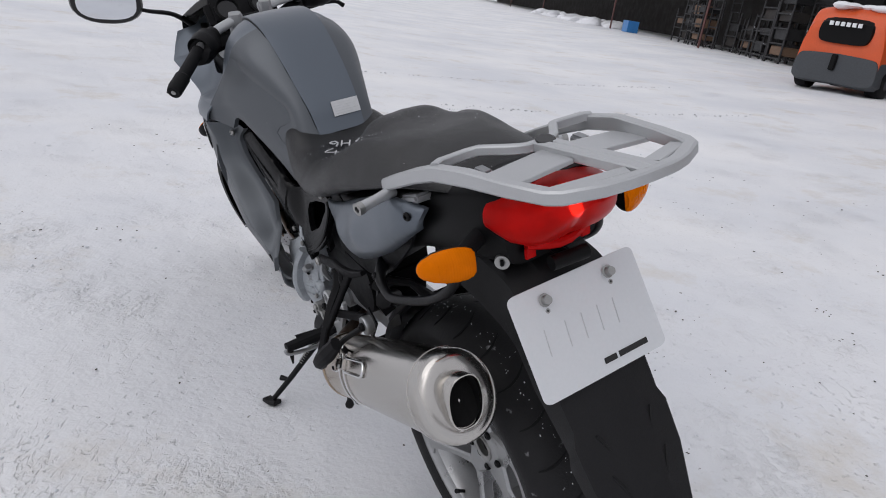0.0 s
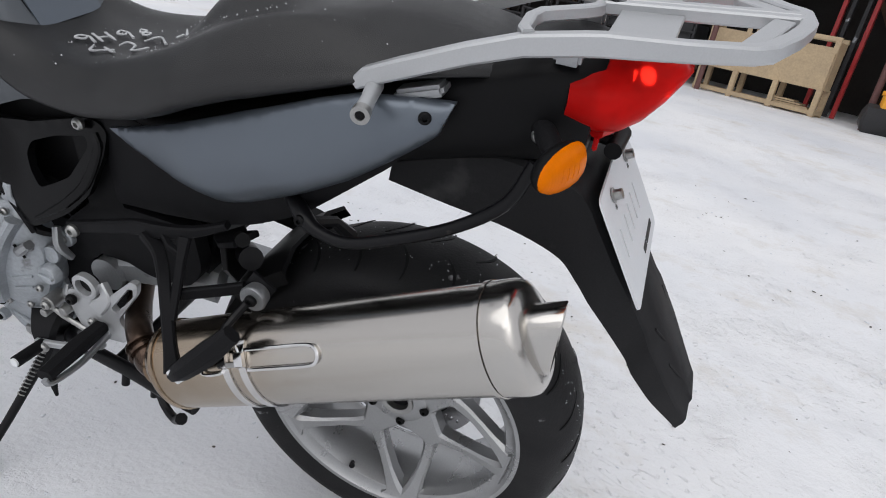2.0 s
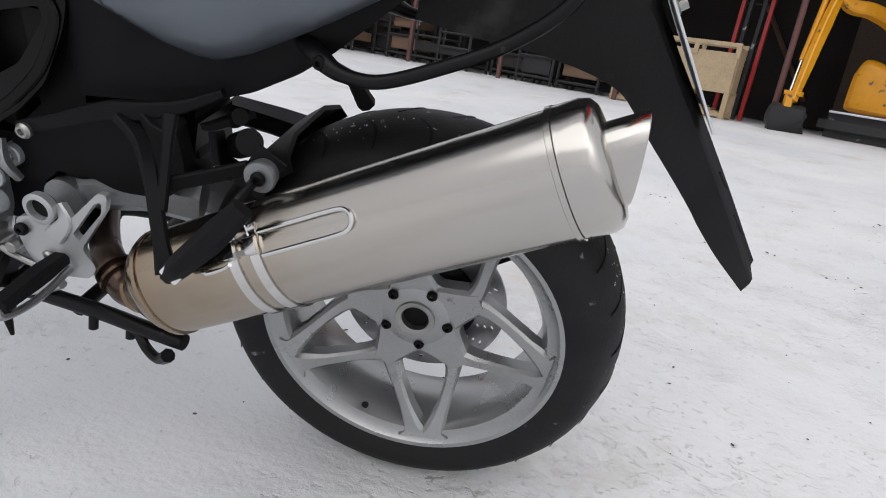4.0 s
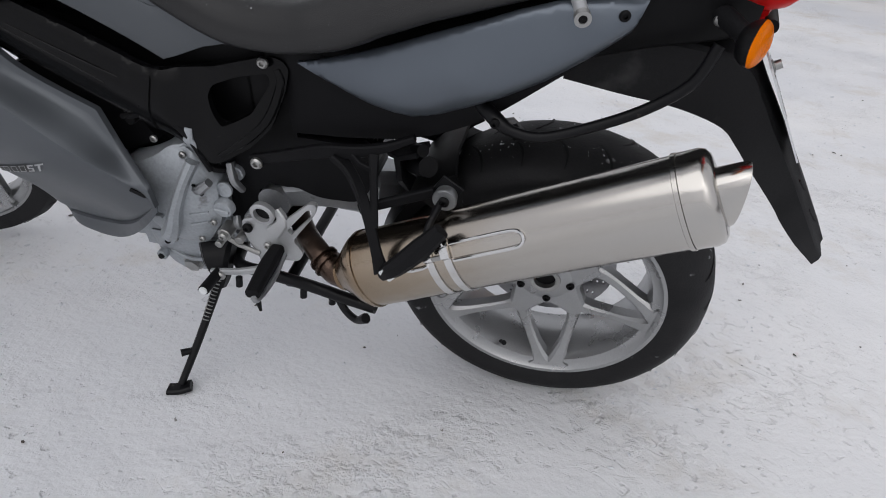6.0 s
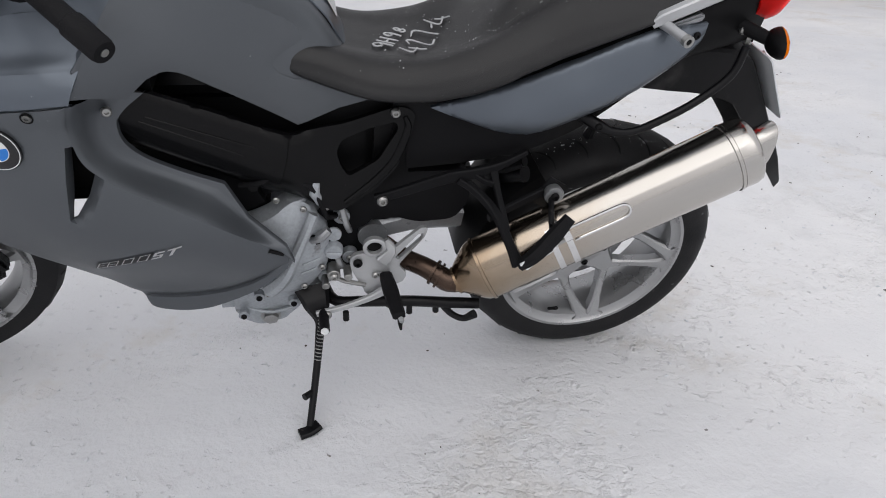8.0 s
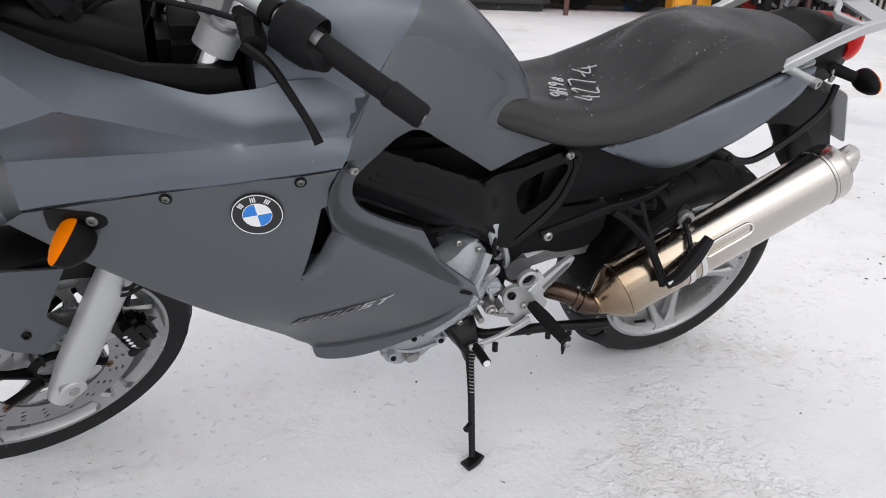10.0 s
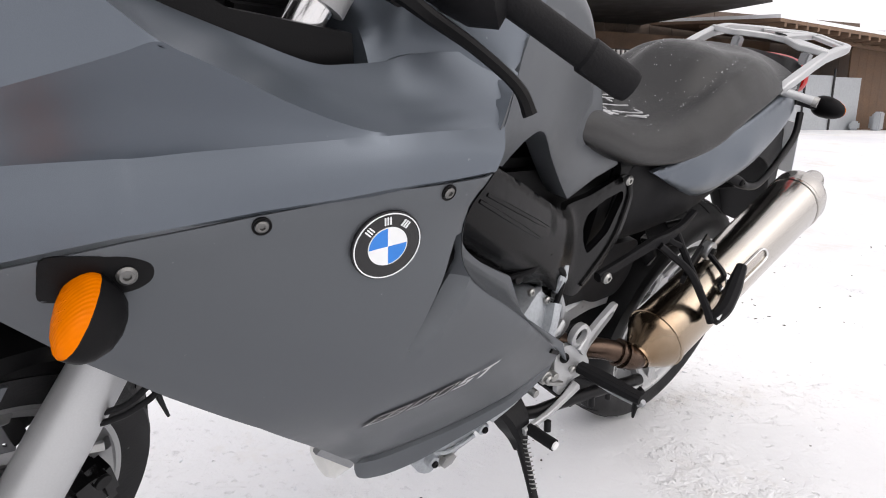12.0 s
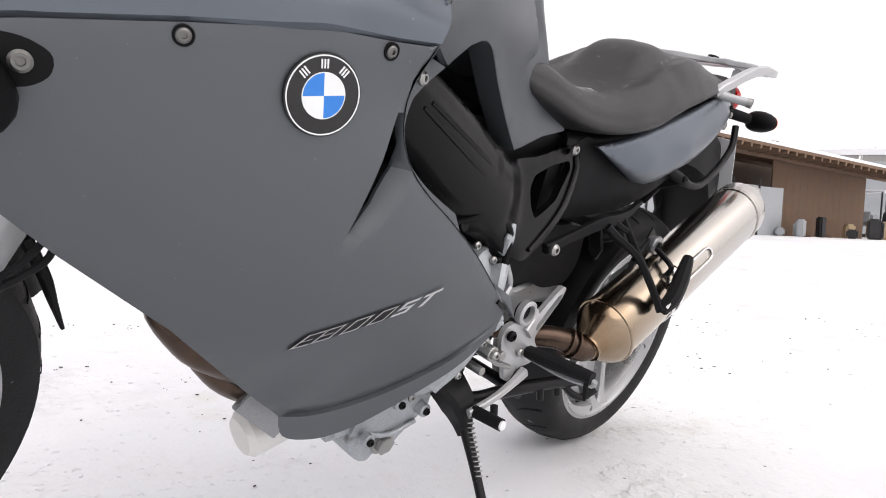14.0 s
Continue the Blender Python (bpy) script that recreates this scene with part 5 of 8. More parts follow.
# nose that closes the front, with the low windscreen's foot
bm = body([(1.475, [(0, 1.06), (-0.07, 1.04), (-0.125, 1.0), (-0.165, 0.93), (-0.14, 0.80), (-0.10, 0.70), (0, 0.66)]), (1.55, [(0, 1.02), (-0.07, 1.0), (-0.12, 0.95), (-0.15, 0.88), (-0.13, 0.78), (-0.09, 0.70), (0, 0.67)]),
           (1.66, [(0, 0.93), (-0.06, 0.91), (-0.10, 0.87), (-0.12, 0.82), (-0.10, 0.75), (-0.07, 0.71), (0, 0.69)]), (1.72, [(0, 0.84), (-0.03, 0.83), (-0.05, 0.81), (-0.06, 0.79), (-0.05, 0.76), (-0.03, 0.74), (0, 0.73)])], 18, 14)
nose = part("nose_fairing", bm, PAINT_SKYLIT, bike)
# cockpit floor, inner trim and instruments
for s in (-1, 1):
    bm = bmesh.new()
    loft(bm, [[(s * 0.112, 1.12, 0.84), (s * 0.118, 1.12, 0.90), (s * 0.116, 1.13, 0.945), (s * 0.104, 1.13, 0.945), (s * 0.10, 1.12, 0.84)], [(s * 0.118, 1.25, 0.82), (s * 0.124, 1.25, 0.90), (s * 0.118, 1.26, 0.955), (s * 0.106, 1.26, 0.955), (s * 0.10, 1.25, 0.82)], [(s * 0.112, 1.44, 0.82), (s * 0.112, 1.44, 0.92), (s * 0.10, 1.44, 1.02), (s * 0.08, 1.44, 1.02), (s * 0.09, 1.44, 0.82)]])
    part("inner_trim", bm, BLACK, bike)
bm = body([(1.22, [(0, 1.00), (-0.06, 0.99), (-0.085, 0.96), (-0.085, 0.84), (0, 0.82)]), (1.32, [(0, 1.03), (-0.07, 1.02), (-0.10, 0.98), (-0.10, 0.84), (0, 0.82)]), (1.44, [(0, 1.05), (-0.08, 1.03), (-0.11, 0.99), (-0.11, 0.84), (0, 0.82)])], 10, 12)
bmesh.ops.translate(bm, vec=(0.03, 0.03, 0), verts=bm.verts)
part("headlight_housing", bm, BLACK, bike, "black housing behind the instruments")
# Added filler block; its black stands for shade in the gap by the panels.
part("gap_filler", box((0, 1.0, 0.845), (0.29, 0.19, 0.13), None, 0.15), BLACK, bike, "black filler block that darkens the gap behind the knee panels")
part("head_stock", box((0.045, 1.165, 0.875), (0.15, 0.14, 0.19), None, 0.15), BLACK, bike, "black steering head under the yoke")
bm = body([(0.99, [(0, 0.90), (-0.08, 0.89), (-0.12, 0.87), (-0.12, 0.83), (0, 0.82)]), (1.15, [(0, 0.87), (-0.10, 0.87), (-0.15, 0.86), (-0.15, 0.80), (0, 0.79)]), (1.44, [(0, 0.92), (-0.08, 0.92), (-0.12, 0.90), (-0.12, 0.80), (0, 0.79)])], 10, 10)
part("cockpit_floor", bm, BLACK, bike)
bm = box((0.02, 1.36, 1.045), (0.22, 0.06, 0.10), None, 0.3, Matrix.Rotation(radians(-35), 3, "X").to_4x4())
dash = part("instrument_panel", bm, MATT, bike, "black instrument housing")
for x in (-0.05, 0.06):
    part("dial_ring", revolve([(0, 0.030), (0, 0.040), (0.008, 0.040), (0.008, 0.034), (0.003, 0.030)], (0.02 + x, 1.322, 1.064), 32, (0, -0.82, 0.57)), BLACK, dash)
    part("dial", drum((0.02 + x, 1.326, 1.062), (0, -0.82, 0.57), 0.031, 0.003, 28), EMBLEM_BLACK, dash)
bm = body([(1.40, [(0, 1.085), (-0.06, 1.08), (-0.12, 1.06), (-0.12, 1.055), (-0.06, 1.075), (0, 1.08)]), (1.46, [(0, 1.10), (-0.07, 1.09), (-0.14, 1.05), (-0.14, 1.045), (-0.07, 1.085), (0, 1.095)]), (1.60, [(0, 1.0), (-0.07, 0.99), (-0.13, 0.94), (-0.13, 0.935), (-0.07, 0.985), (0, 0.995)])], 14, 12)
part("windscreen", bm, BLACK_GLOSS, bike, "low dark windscreen")

# front indicator and its black pocket
x = side_x(1.357, 0.734)
bm = panel(round_poly([(1.42, 0.753), (1.355, 0.753), (1.336, 0.744), (1.335, 0.727), (1.348, 0.715), (1.42, 0.702)], 0.012), lambda y, z: side_x(y, z) - 0.0015, 0.004, 0.012)
part("indicator_pocket", bm, BLACK, left_fairing)
screw((side_x(1.357, 0.734) - 0.002, 1.357, 0.734), (-1, 0.2, 0), 0.0088, left_fairing, SCREW_DARK, "screw", 0.004)


def indicator(base, tip, deep, mat_housing, parent, back):
    """A teardrop winker: housing on one side, amber lens on the other; back is the way the lens looks."""
    base, tip = Vector(base), Vector(tip)
    t = (tip - base).normalized()
    b = Vector(back)
    b = (b - t * b.dot(t)).normalized()
    u = t.cross(b).normalized()
    length = (tip - base).length
    prof = [(0.0, 0.62), (0.05, 0.84), (0.15, 0.98), (0.32, 1.04), (0.52, 1.0), (0.72, 0.86), (0.9, 0.58), (0.97, 0.36), (1.0, 0.1)]
    out = []
    for sign in (-1, 1):
        rings = []
        for p, k in prof:
            depth = deep * (0.024 if sign < 0 else 0.012 if deep < 1.2 else 0.0088) * (0.45 + 0.55 * k)
            ring = []
            for i in range(13):
                a = math.pi * i / 12
                ring.append(base + t * length * p + u * 0.0245 * k * math.cos(a) + b * sign * depth * k ** 0.5 * math.sin(a) * 1.0)
            rings.append(ring)
        out.append(loft(bmesh.new(), rings))
    house = part("indicator", out[0], mat_housing, parent, "black indicator with an amber lens", 50)
    part("indicator_lens", out[1], AMBER, house, "amber lens", 50)
    for k in range(4):
        p = 0.28 + 0.12 * k
        size = float(np.interp(p, [q[0] for q in prof], [q[1] for q in prof]))
        c = base + t * length * p + b * deep * (0.012 if deep < 1.2 else 0.0088) * (0.45 + 0.55 * size) * size ** 0.5
        part("lens_rib", tube([c - u * 0.007 - b * 0.0007 * deep, c - b * 0.0002, c + u * 0.007 - b * 0.0007 * deep], 0.0008, 6), AMBER, house)
    return house


indicator((side_x(1.40, 0.728) + 0.004, 1.383, 0.724), (side_x(1.40, 0.728) - 0.056, 1.416, 0.690), 1.7, BLACK, left_fairing, (-0.55, 0.8, 0.0))
indicator((-side_x(1.40, 0.728) - 0.004, 1.383, 0.724), (-side_x(1.40, 0.728) + 0.056, 1.416, 0.690), 1.7, BLACK, nose, (0.55, 0.8, 0.0))

# mirrors on arms from the nose
for s in (-1, 1):
    c = Vector((s * 0.352, 1.392, 1.132))
    ax = Vector((s * 0.93, 0.14, 0.20)).normalized()
    f = Vector((s * 0.2, -0.97, 0.0))
    f = (f - ax * f.dot(ax)).normalized()
    u = ax.cross(f)
    u = u if u.z > 0 else -u
    rings = []
    for p, k in ((0.0, 0.95), (0.012, 1.0), (0.030, 0.95), (0.050, 0.80), (0.064, 0.56), (0.072, 0.2)):
        ring = []
        for i in range(28):
            a = 2 * math.pi * i / 28
            q = (abs(math.cos(a)) ** 2.3 + abs(math.sin(a)) ** 2.3) ** (-1 / 2.3)
            ring.append(c - f * p + ax * 0.098 * k * q * math.cos(a) + u * 0.060 * k * q * math.sin(a))
        rings.append(ring)
    mir = part("mirror", loft(bmesh.new(), rings), SATIN_BLACK, bike, "black rear-view mirror on an arm", 50)
    ring = [c + f * 0.0006 + ax * 0.080 * (abs(math.cos(a)) ** 2.8 + abs(math.sin(a)) ** 2.8) ** (-1 / 2.8) * math.cos(a) + u * 0.046 * (abs(math.cos(a)) ** 2.8 + abs(math.sin(a)) ** 2.8) ** (-1 / 2.8) * math.sin(a) for a in [2 * math.pi * i / 28 for i in range(28)]]
    part("mirror_glass", loft(bmesh.new(), [ring, [p + f * 0.0015 for p in ring]]), DARK_GLASS, mir)
    part("mirror_arm", tube([c - f * 0.03 - ax * 0.05, c - f * 0.03 - ax * 0.10 - u * 0.02, (s * 0.17, 1.46, 1.06), (s * 0.11, 1.47, 1.01)], [0.009, 0.008, 0.010, 0.014], 12, 14, None, 0.7), BLACK, mir)

# tank cover and its side panels
TP = [(1.003, 0.838), (0.975, 0.832), (0.930, 0.818), (0.895, 0.850), (0.870, 0.861), (0.845, 0.855), (0.672, 0.728), (0.655, 0.733), (0.60, 0.756), (0.528, 0.772), (0.545, 0.79), (0.60, 0.808), (0.672, 0.815), (0.698, 0.828), (0.709, 0.845), (0.698, 0.860), (0.655, 0.880), (0.668, 0.905), (0.71, 0.945), (0.78, 0.985), (0.845, 1.010), (0.885, 1.014), (0.906, 0.992), (0.938, 0.948), (0.960, 0.911), (0.978, 0.880), (0.992, 0.858)]
tp_x = smooth_sheet([(0.668, 0.725, -0.120), (0.528, 0.772, -0.104), (0.60, 0.80, -0.110), (0.70, 0.86, -0.122), (0.851, 0.855, -0.174), (0.93, 0.816, -0.184), (1.003, 0.838, -0.226), (0.978, 0.880, -0.214), (0.960, 0.911, -0.200), (0.938, 0.948, -0.181), (0.906, 0.992, -0.160),
                     (0.87, 1.025, -0.146), (0.78, 0.995, -0.134), (0.71, 0.945, -0.113), (0.665, 0.895, -0.102), (0.89, 0.91, -0.183), (0.80, 0.90, -0.156), (0.75, 0.80, -0.140)], 1e-4)


bm = body([(0.568, [(0, 0.826), (-0.050, 0.824), (-0.080, 0.815), (-0.088, 0.80), (-0.086, 0.77), (0, 0.75)]),
           (0.598, [(0, 0.874), (-0.058, 0.870), (-0.088, 0.852), (-0.095, 0.82), (-0.09, 0.77), (0, 0.75)]),
           (0.635, [(0, 0.928), (-0.068, 0.922), (-0.098, 0.895), (-0.100, 0.845), (-0.098, 0.77), (0, 0.75)]),
           (0.70, [(0, 0.992), (-0.078, 0.985), (-0.119, 0.945), (-0.118, 0.87), (-0.110, 0.835), (0, 0.82)]),
           (0.78, [(0, 1.052), (-0.085, 1.045), (-0.141, 1.0), (-0.148, 0.905), (-0.138, 0.868), (0, 0.85)]),
           (0.87, [(0, 1.084), (-0.083, 1.076), (-0.147, 1.028), (-0.172, 0.918), (-0.164, 0.878), (0, 0.86)]),
           (0.95, [(0, 1.088), (-0.078, 1.080), (-0.142, 1.032), (-0.182, 0.92), (-0.176, 0.872), (0, 0.86)]),
           (1.02, [(0, 1.068), (-0.07, 1.060), (-0.124, 1.012), (-0.160, 0.91), (-0.160, 0.84), (0, 0.82)]),
           (1.065, [(0, 1.030), (-0.062, 1.022), (-0.108, 0.985), (-0.142, 0.91), (-0.14, 0.85), (0, 0.84)]), (1.105, [(0, 0.965), (-0.05, 0.96), (-0.095, 0.945), (-0.128, 0.90), (-0.12, 0.85), (0, 0.84)])], 44, 28)
# a crease runs across the flank; the skylit-toned part ahead of it lies a little deeper
CREASE_AT, CREASE_N = Vector((0, 0.984, 0.884)), Vector((0, 1, 0.76)).normalized()
bmesh.ops.bisect_plane(bm, geom=bm.verts[:] + bm.edges[:] + bm.faces[:], dist=1e-5, plane_co=CREASE_AT, plane_no=CREASE_N)
ahead = [f for f in bm.faces if (f.calc_center_median() - CREASE_AT).dot(CREASE_N) > 0]
for f in ahead:
    f.material_index = 1
for v in bm.verts:
    if (v.co - CREASE_AT).dot(CREASE_N) > 1e-4:
        v.co.x *= 0.972
for v in bm.verts:
    if v.co.x < -0.03 and 0.60 < v.co.y < 1.0 and 0.80 < v.co.z < 1.05 and (v.co - CREASE_AT).dot(CREASE_N) < 1e-4:
        w = ramp(v.co.z - (0.90 + 0.45 * (min(v.co.y, 0.86) - 0.66)), [0.0, 0.055], [1.0, 0.0]) * ramp(v.co.y, [0.60, 0.66], [0.0, 1.0])
        v.co.x += (tp_x(v.co.y, v.co.z) + 0.0035 - v.co.x) * w
tank = part("tank_cover", bm, PAINT, bike, "matt graphite tank cover with a separate middle panel", 40)
tank.data.materials.append(PAINT_SKYLIT)
# raised middle panel of the tank with its dark seam
mid = [(0.583, 0.850, 0.058), (0.598, 0.8775, 0.060), (0.614, 0.9065, 0.062), (0.66, 0.9545, 0.068), (0.72, 1.0085, 0.072), (0.80, 1.062, 0.076), (0.88, 1.0865, 0.078), (0.96, 1.0875, 0.076), (1.02, 1.069, 0.068), (1.062, 1.034, 0.058)]


def tank_strip(w, lift):
    line = curve([(0, y, z) for y, z, _ in mid], 30)
    ws = np.interp(np.linspace(0, 1, 30), np.linspace(0, 1, len(mid)), [m[2] for m in mid])
    rings = []
    for (p, t, u, v), k in zip(frames_along(line), ws):
        rings.append([p + Vector((x * k * w, 0, 0)) + u * (lift - 0.003 * abs(x) ** 3) for x in np.linspace(-1, 1, 13)] + [p + Vector((x * k * w, 0, 0)) - u * 0.008 for x in (1, -1)])
    return loft(bmesh.new(), rings)


part("tank_seam", tank_strip(1.012, -0.0006), BLACK, tank)
part("tank_middle", tank_strip(1.0, 0.0022), PAINT_SKYLIT, tank, "graphite middle panel, skylight put into its blue-grey colour", 50)
bm = bmesh.new()
a, b, c2, d2 = ((-0.010, 0.5985, 0.8800), (0.058, 0.5985, 0.8795), (0.060, 0.6155, 0.9105), (-0.008, 0.6155, 0.9115))
a, b, c2, d2 = (tuple(np.array(v) + (0, -0.0042, 0.0026)) for v in (a, b, c2, d2))
loft(bm, [[a, b, c2, d2], [tuple(np.array(v) + (0, -0.0009, 0.0006)) for v in (a, b, c2, d2)]])
stick = part("paper_label", bm, STICKER, tank, "small white paper label with fine print")
for k in range(5):
    v = 0.14 + 0.17 * k
    p0 = np.array(a) * (1 - v) + np.array(d2) * v
    p1 = np.array(b) * (1 - v) + np.array(c2) * v
    q0, q1 = p0 + (p1 - p0) * 0.08, p0 + (p1 - p0) * (0.92 if k % 2 else 0.7)
    part("print_line", bar([q0 + (0, -0.0011, 0.0007), q1 + (0, -0.0011, 0.0007)], 0.0018, 0.0006, None, 0, (0, -0.86, 0.5), 0.1), PENCIL, stick)

for flip in (False, True):
    bm = panel(TP, tp_x, 0.014, 0.014, 0.0025)
    if flip:
        mirrored(bm)
    knee = part("tank_side_panel", bm, PAINT, tank, "matt graphite knee panel with a pointed lower end", 55)
    rows = []
    for y, z in curve([(0.895, 0.8495), (0.870, 0.860), (0.845, 0.8545), (0.80, 0.8215), (0.74, 0.7775), (0.672, 0.7275)], 22):
        x = tp_x(y, z)
        rows.append([(x + 0.003, y + 0.001, z - 0.001), (x + 0.020, y + 0.003, z - 0.002), (x + 0.044, y + 0.004, z - 0.003), (x + 0.044, y - 0.004, z + 0.004), (x + 0.003, y - 0.004, z + 0.004)])
    bm = loft(bmesh.new(), rows)
    if flip:
        mirrored(bm)
    part("panel_flange", bm, PAINT, knee, "", 50)

# gloss black intake duct cover between fairing and frame
DUCT = [(1.025, 0.748), (1.010, 0.800), (0.960, 0.828), (0.905, 0.806), (0.82, 0.770), (0.735, 0.730), (0.6925, 0.712), (0.676, 0.709), (0.592, 0.721), (0.519, 0.743), (0.492, 0.751), (0.470, 0.747), (0.458, 0.735), (0.465, 0.700), (0.494, 0.632), (0.536, 0.590), (0.588, 0.557), (0.608, 0.548), (0.65, 0.560), (0.696, 0.576), (0.737, 0.588), (0.823, 0.635), (0.93, 0.690), (1.00, 0.712)]
HOLE = [(0.607, 0.670), (0.597, 0.691), (0.550, 0.711), (0.495, 0.724), (0.490, 0.709), (0.528, 0.652), (0.560, 0.633), (0.586, 0.620), (0.601, 0.643)]
SEAM = [(0.714, 0.600), (0.708, 0.632), (0.698, 0.666), (0.693, 0.690), (0.692, 0.709)]


def duct_x(y, z):
    """A half-round duct; behind its seam a flat shield that leans out towards its foot."""
    t = max(0.0, min(1.0, (y - 0.58) / 0.34))
    w = z - (0.628 + 0.51 * (y - 0.65))
    tube_x = -0.114 - 0.012 * t * t * (3 - 2 * t) - 0.030 * max(0.0, 1 - (w / 0.078) ** 2) ** 0.8
    if y > 0.735 and w > 0.018:
        tube_x += 0.003 * min(1.0, (w - 0.018) / 0.003)
    shield_x = -0.106 - 0.22 * (0.737 - z)
    k = ramp(y, [0.615, 0.69], [0.0, 1.0])
    k = k * k * (3 - 2 * k)
    x = shield_x + (tube_x - shield_x) * k
    return x - (0.0035 if y > ramp(z, [p[1] for p in SEAM], [p[0] for p in SEAM]) + 0.0008 else 0.0)


duct = part("intake_cover", panel(round_poly(DUCT, 0.010), duct_x, 0.014, 0.0085, 0.002, [SEAM, [(y + 0.0015, z) for y, z in SEAM]], [round_poly(HOLE, 0.008)]), BLACK_GLOSS, bike, "gloss black intake duct cover with long grooves", 45)
rim = curve([(duct_x(y, z) - 0.001, y, z) for y, z in ((0.478, 0.733), (0.472, 0.716), (0.478, 0.692), (0.490, 0.664), (0.505, 0.640), (0.536, 0.609), (0.566, 0.587), (0.596, 0.568))], 26)
part("frame_rim", bar(rim, [0.010, 0.014, 0.015, 0.015, 0.014, 0.006], 0.008, None, 0, (-1, 0, 0), 0.6), BLACK_GLOSS, duct, "raised rim round the opening")
for (y0, z0), (y1, z1) in (((0.929, 0.763), (0.771, 0.6874)), ((0.917, 0.771), (0.747, 0.6988))):
    pts = [(duct_x(y0 + (y1 - y0) * u, z0 + (z1 - z0) * u) + 0.0005, y0 + (y1 - y0) * u, z0 + (z1 - z0) * u) for u in np.linspace(0, 1, 12)]
    part("duct_ridge", bar(pts, [0.006, 0.007, 0.007, 0.007, 0.004], 0.004, None, 0, (-1, 0, 0), 0.6), BLACK_GLOSS, duct)
screw((-0.113, 0.497, 0.745), (-1, 0, 0), 0.0095, duct, ZINC, "bolt")
screw((-0.181, 0.966, 0.796), (-1, -0.3, 0.1), 0.0085, left_fairing, ZINC, "screw")
# frame and under-seat structure
bm = box((0, 0.72, 0.68), (0.16, 0.50, 0.20), None, 0.1)
box((0, 0.50, 0.60), (0.19, 0.10, 0.26), bm, 0.15)
box((0, 0.42, 0.70), (0.17, 0.22, 0.16), bm, 0.15)
box((0, 0.385, 0.585), (0.13, 0.10, 0.15), bm, 0.15)
frame_ob = part("main_frame", bm, BLACK, bike)
bm = panel(round_poly([(0.60, 0.46), (0.56, 0.46), (0.52, 0.50), (0.44, 0.47), (0.36, 0.475), (0.33, 0.52), (0.34, 0.60), (0.52, 0.60), (0.60, 0.53)], 0.02), lambda y, z: -0.096, 0.03, 0.03)
part("side_cover", bm, MATT, frame_ob, "matt black cover behind the footrest")

# seat: one stepped vinyl seat
# stations: middle, side of the humped step, crease beside it, outer shoulder, flank, hem, underside
SEAT = [(0.708, [(0, 0.858), (-0.040, 0.857), (-0.062, 0.856), (-0.074, 0.853), (-0.082, 0.847), (-0.074, 0.840), (0, 0.838)]),
        (0.69, [(0, 0.866), (-0.045, 0.866), (-0.078, 0.866), (-0.096, 0.860), (-0.108, 0.846), (-0.100, 0.826), (0, 0.81)]),
        (0.63, [(0, 0.860), (-0.050, 0.862), (-0.086, 0.867), (-0.108, 0.862), (-0.125, 0.838), (-0.120, 0.806), (0, 0.79)]),
        (0.54, [(0, 0.842), (-0.055, 0.844), (-0.096, 0.848), (-0.124, 0.840), (-0.146, 0.815), (-0.140, 0.785), (0, 0.77)]),
        (0.45, [(0, 0.838), (-0.050, 0.842), (-0.096, 0.850), (-0.134, 0.846), (-0.160, 0.816), (-0.150, 0.786), (0, 0.77)]),
        (0.395, [(0, 0.851), (-0.050, 0.853), (-0.096, 0.862), (-0.134, 0.863), (-0.166, 0.832), (-0.156, 0.796), (0, 0.78)]),
        (0.35, [(0, 0.878), (-0.052, 0.878), (-0.096, 0.878), (-0.132, 0.881), (-0.167, 0.846), (-0.159, 0.808), (0, 0.79)]),
        (0.31, [(0, 0.920), (-0.055, 0.917), (-0.095, 0.899), (-0.129, 0.900), (-0.167, 0.862), (-0.160, 0.824), (0, 0.80)]),
        (0.28, [(0, 0.953), (-0.056, 0.949), (-0.094, 0.919), (-0.127, 0.915), (-0.165, 0.878), (-0.158, 0.839), (0, 0.815)]),
        (0.25, [(0, 0.974), (-0.055, 0.968), (-0.092, 0.939), (-0.124, 0.929), (-0.163, 0.889), (-0.156, 0.851), (0, 0.83)]),
        (0.215, [(0, 0.982), (-0.052, 0.976), (-0.090, 0.952), (-0.121, 0.947), (-0.158, 0.902), (-0.152, 0.865), (0, 0.842)]),
        (0.175, [(0, 0.979), (-0.048, 0.976), (-0.086, 0.964), (-0.116, 0.960), (-0.154, 0.913), (-0.148, 0.878), (0, 0.855)]),
        (0.13, [(0, 0.978), (-0.050, 0.978), (-0.088, 0.975), (-0.114, 0.966), (-0.149, 0.923), (-0.143, 0.893), (0, 0.870)]),
        (0.082, [(0, 0.983), (-0.045, 0.983), (-0.078, 0.979), (-0.109, 0.967), (-0.142, 0.933), (-0.136, 0.908), (0, 0.885)]),
        (0.045, [(0, 0.989), (-0.035, 0.987), (-0.065, 0.981), (-0.108, 0.962), (-0.136, 0.938), (-0.130, 0.920), (0, 0.895)]),
        (-0.01, [(0, 0.987), (-0.030, 0.986), (-0.060, 0.980), (-0.100, 0.964), (-0.124, 0.947), (-0.118, 0.934), (0, 0.915)]),
        (-0.065, [(0, 0.979), (-0.028, 0.978), (-0.055, 0.975), (-0.088, 0.966), (-0.110, 0.955), (-0.104, 0.945), (0, 0.93)]),
        (-0.105, [(0, 0.962), (-0.022, 0.961), (-0.045, 0.960), (-0.068, 0.957), (-0.085, 0.952), (-0.08, 0.946), (0, 0.94)])]
seat = part("seat", body(SEAT, 97, 43), VINYL, bike, "black stepped vinyl seat dusted with frost and chalk marks", 60)


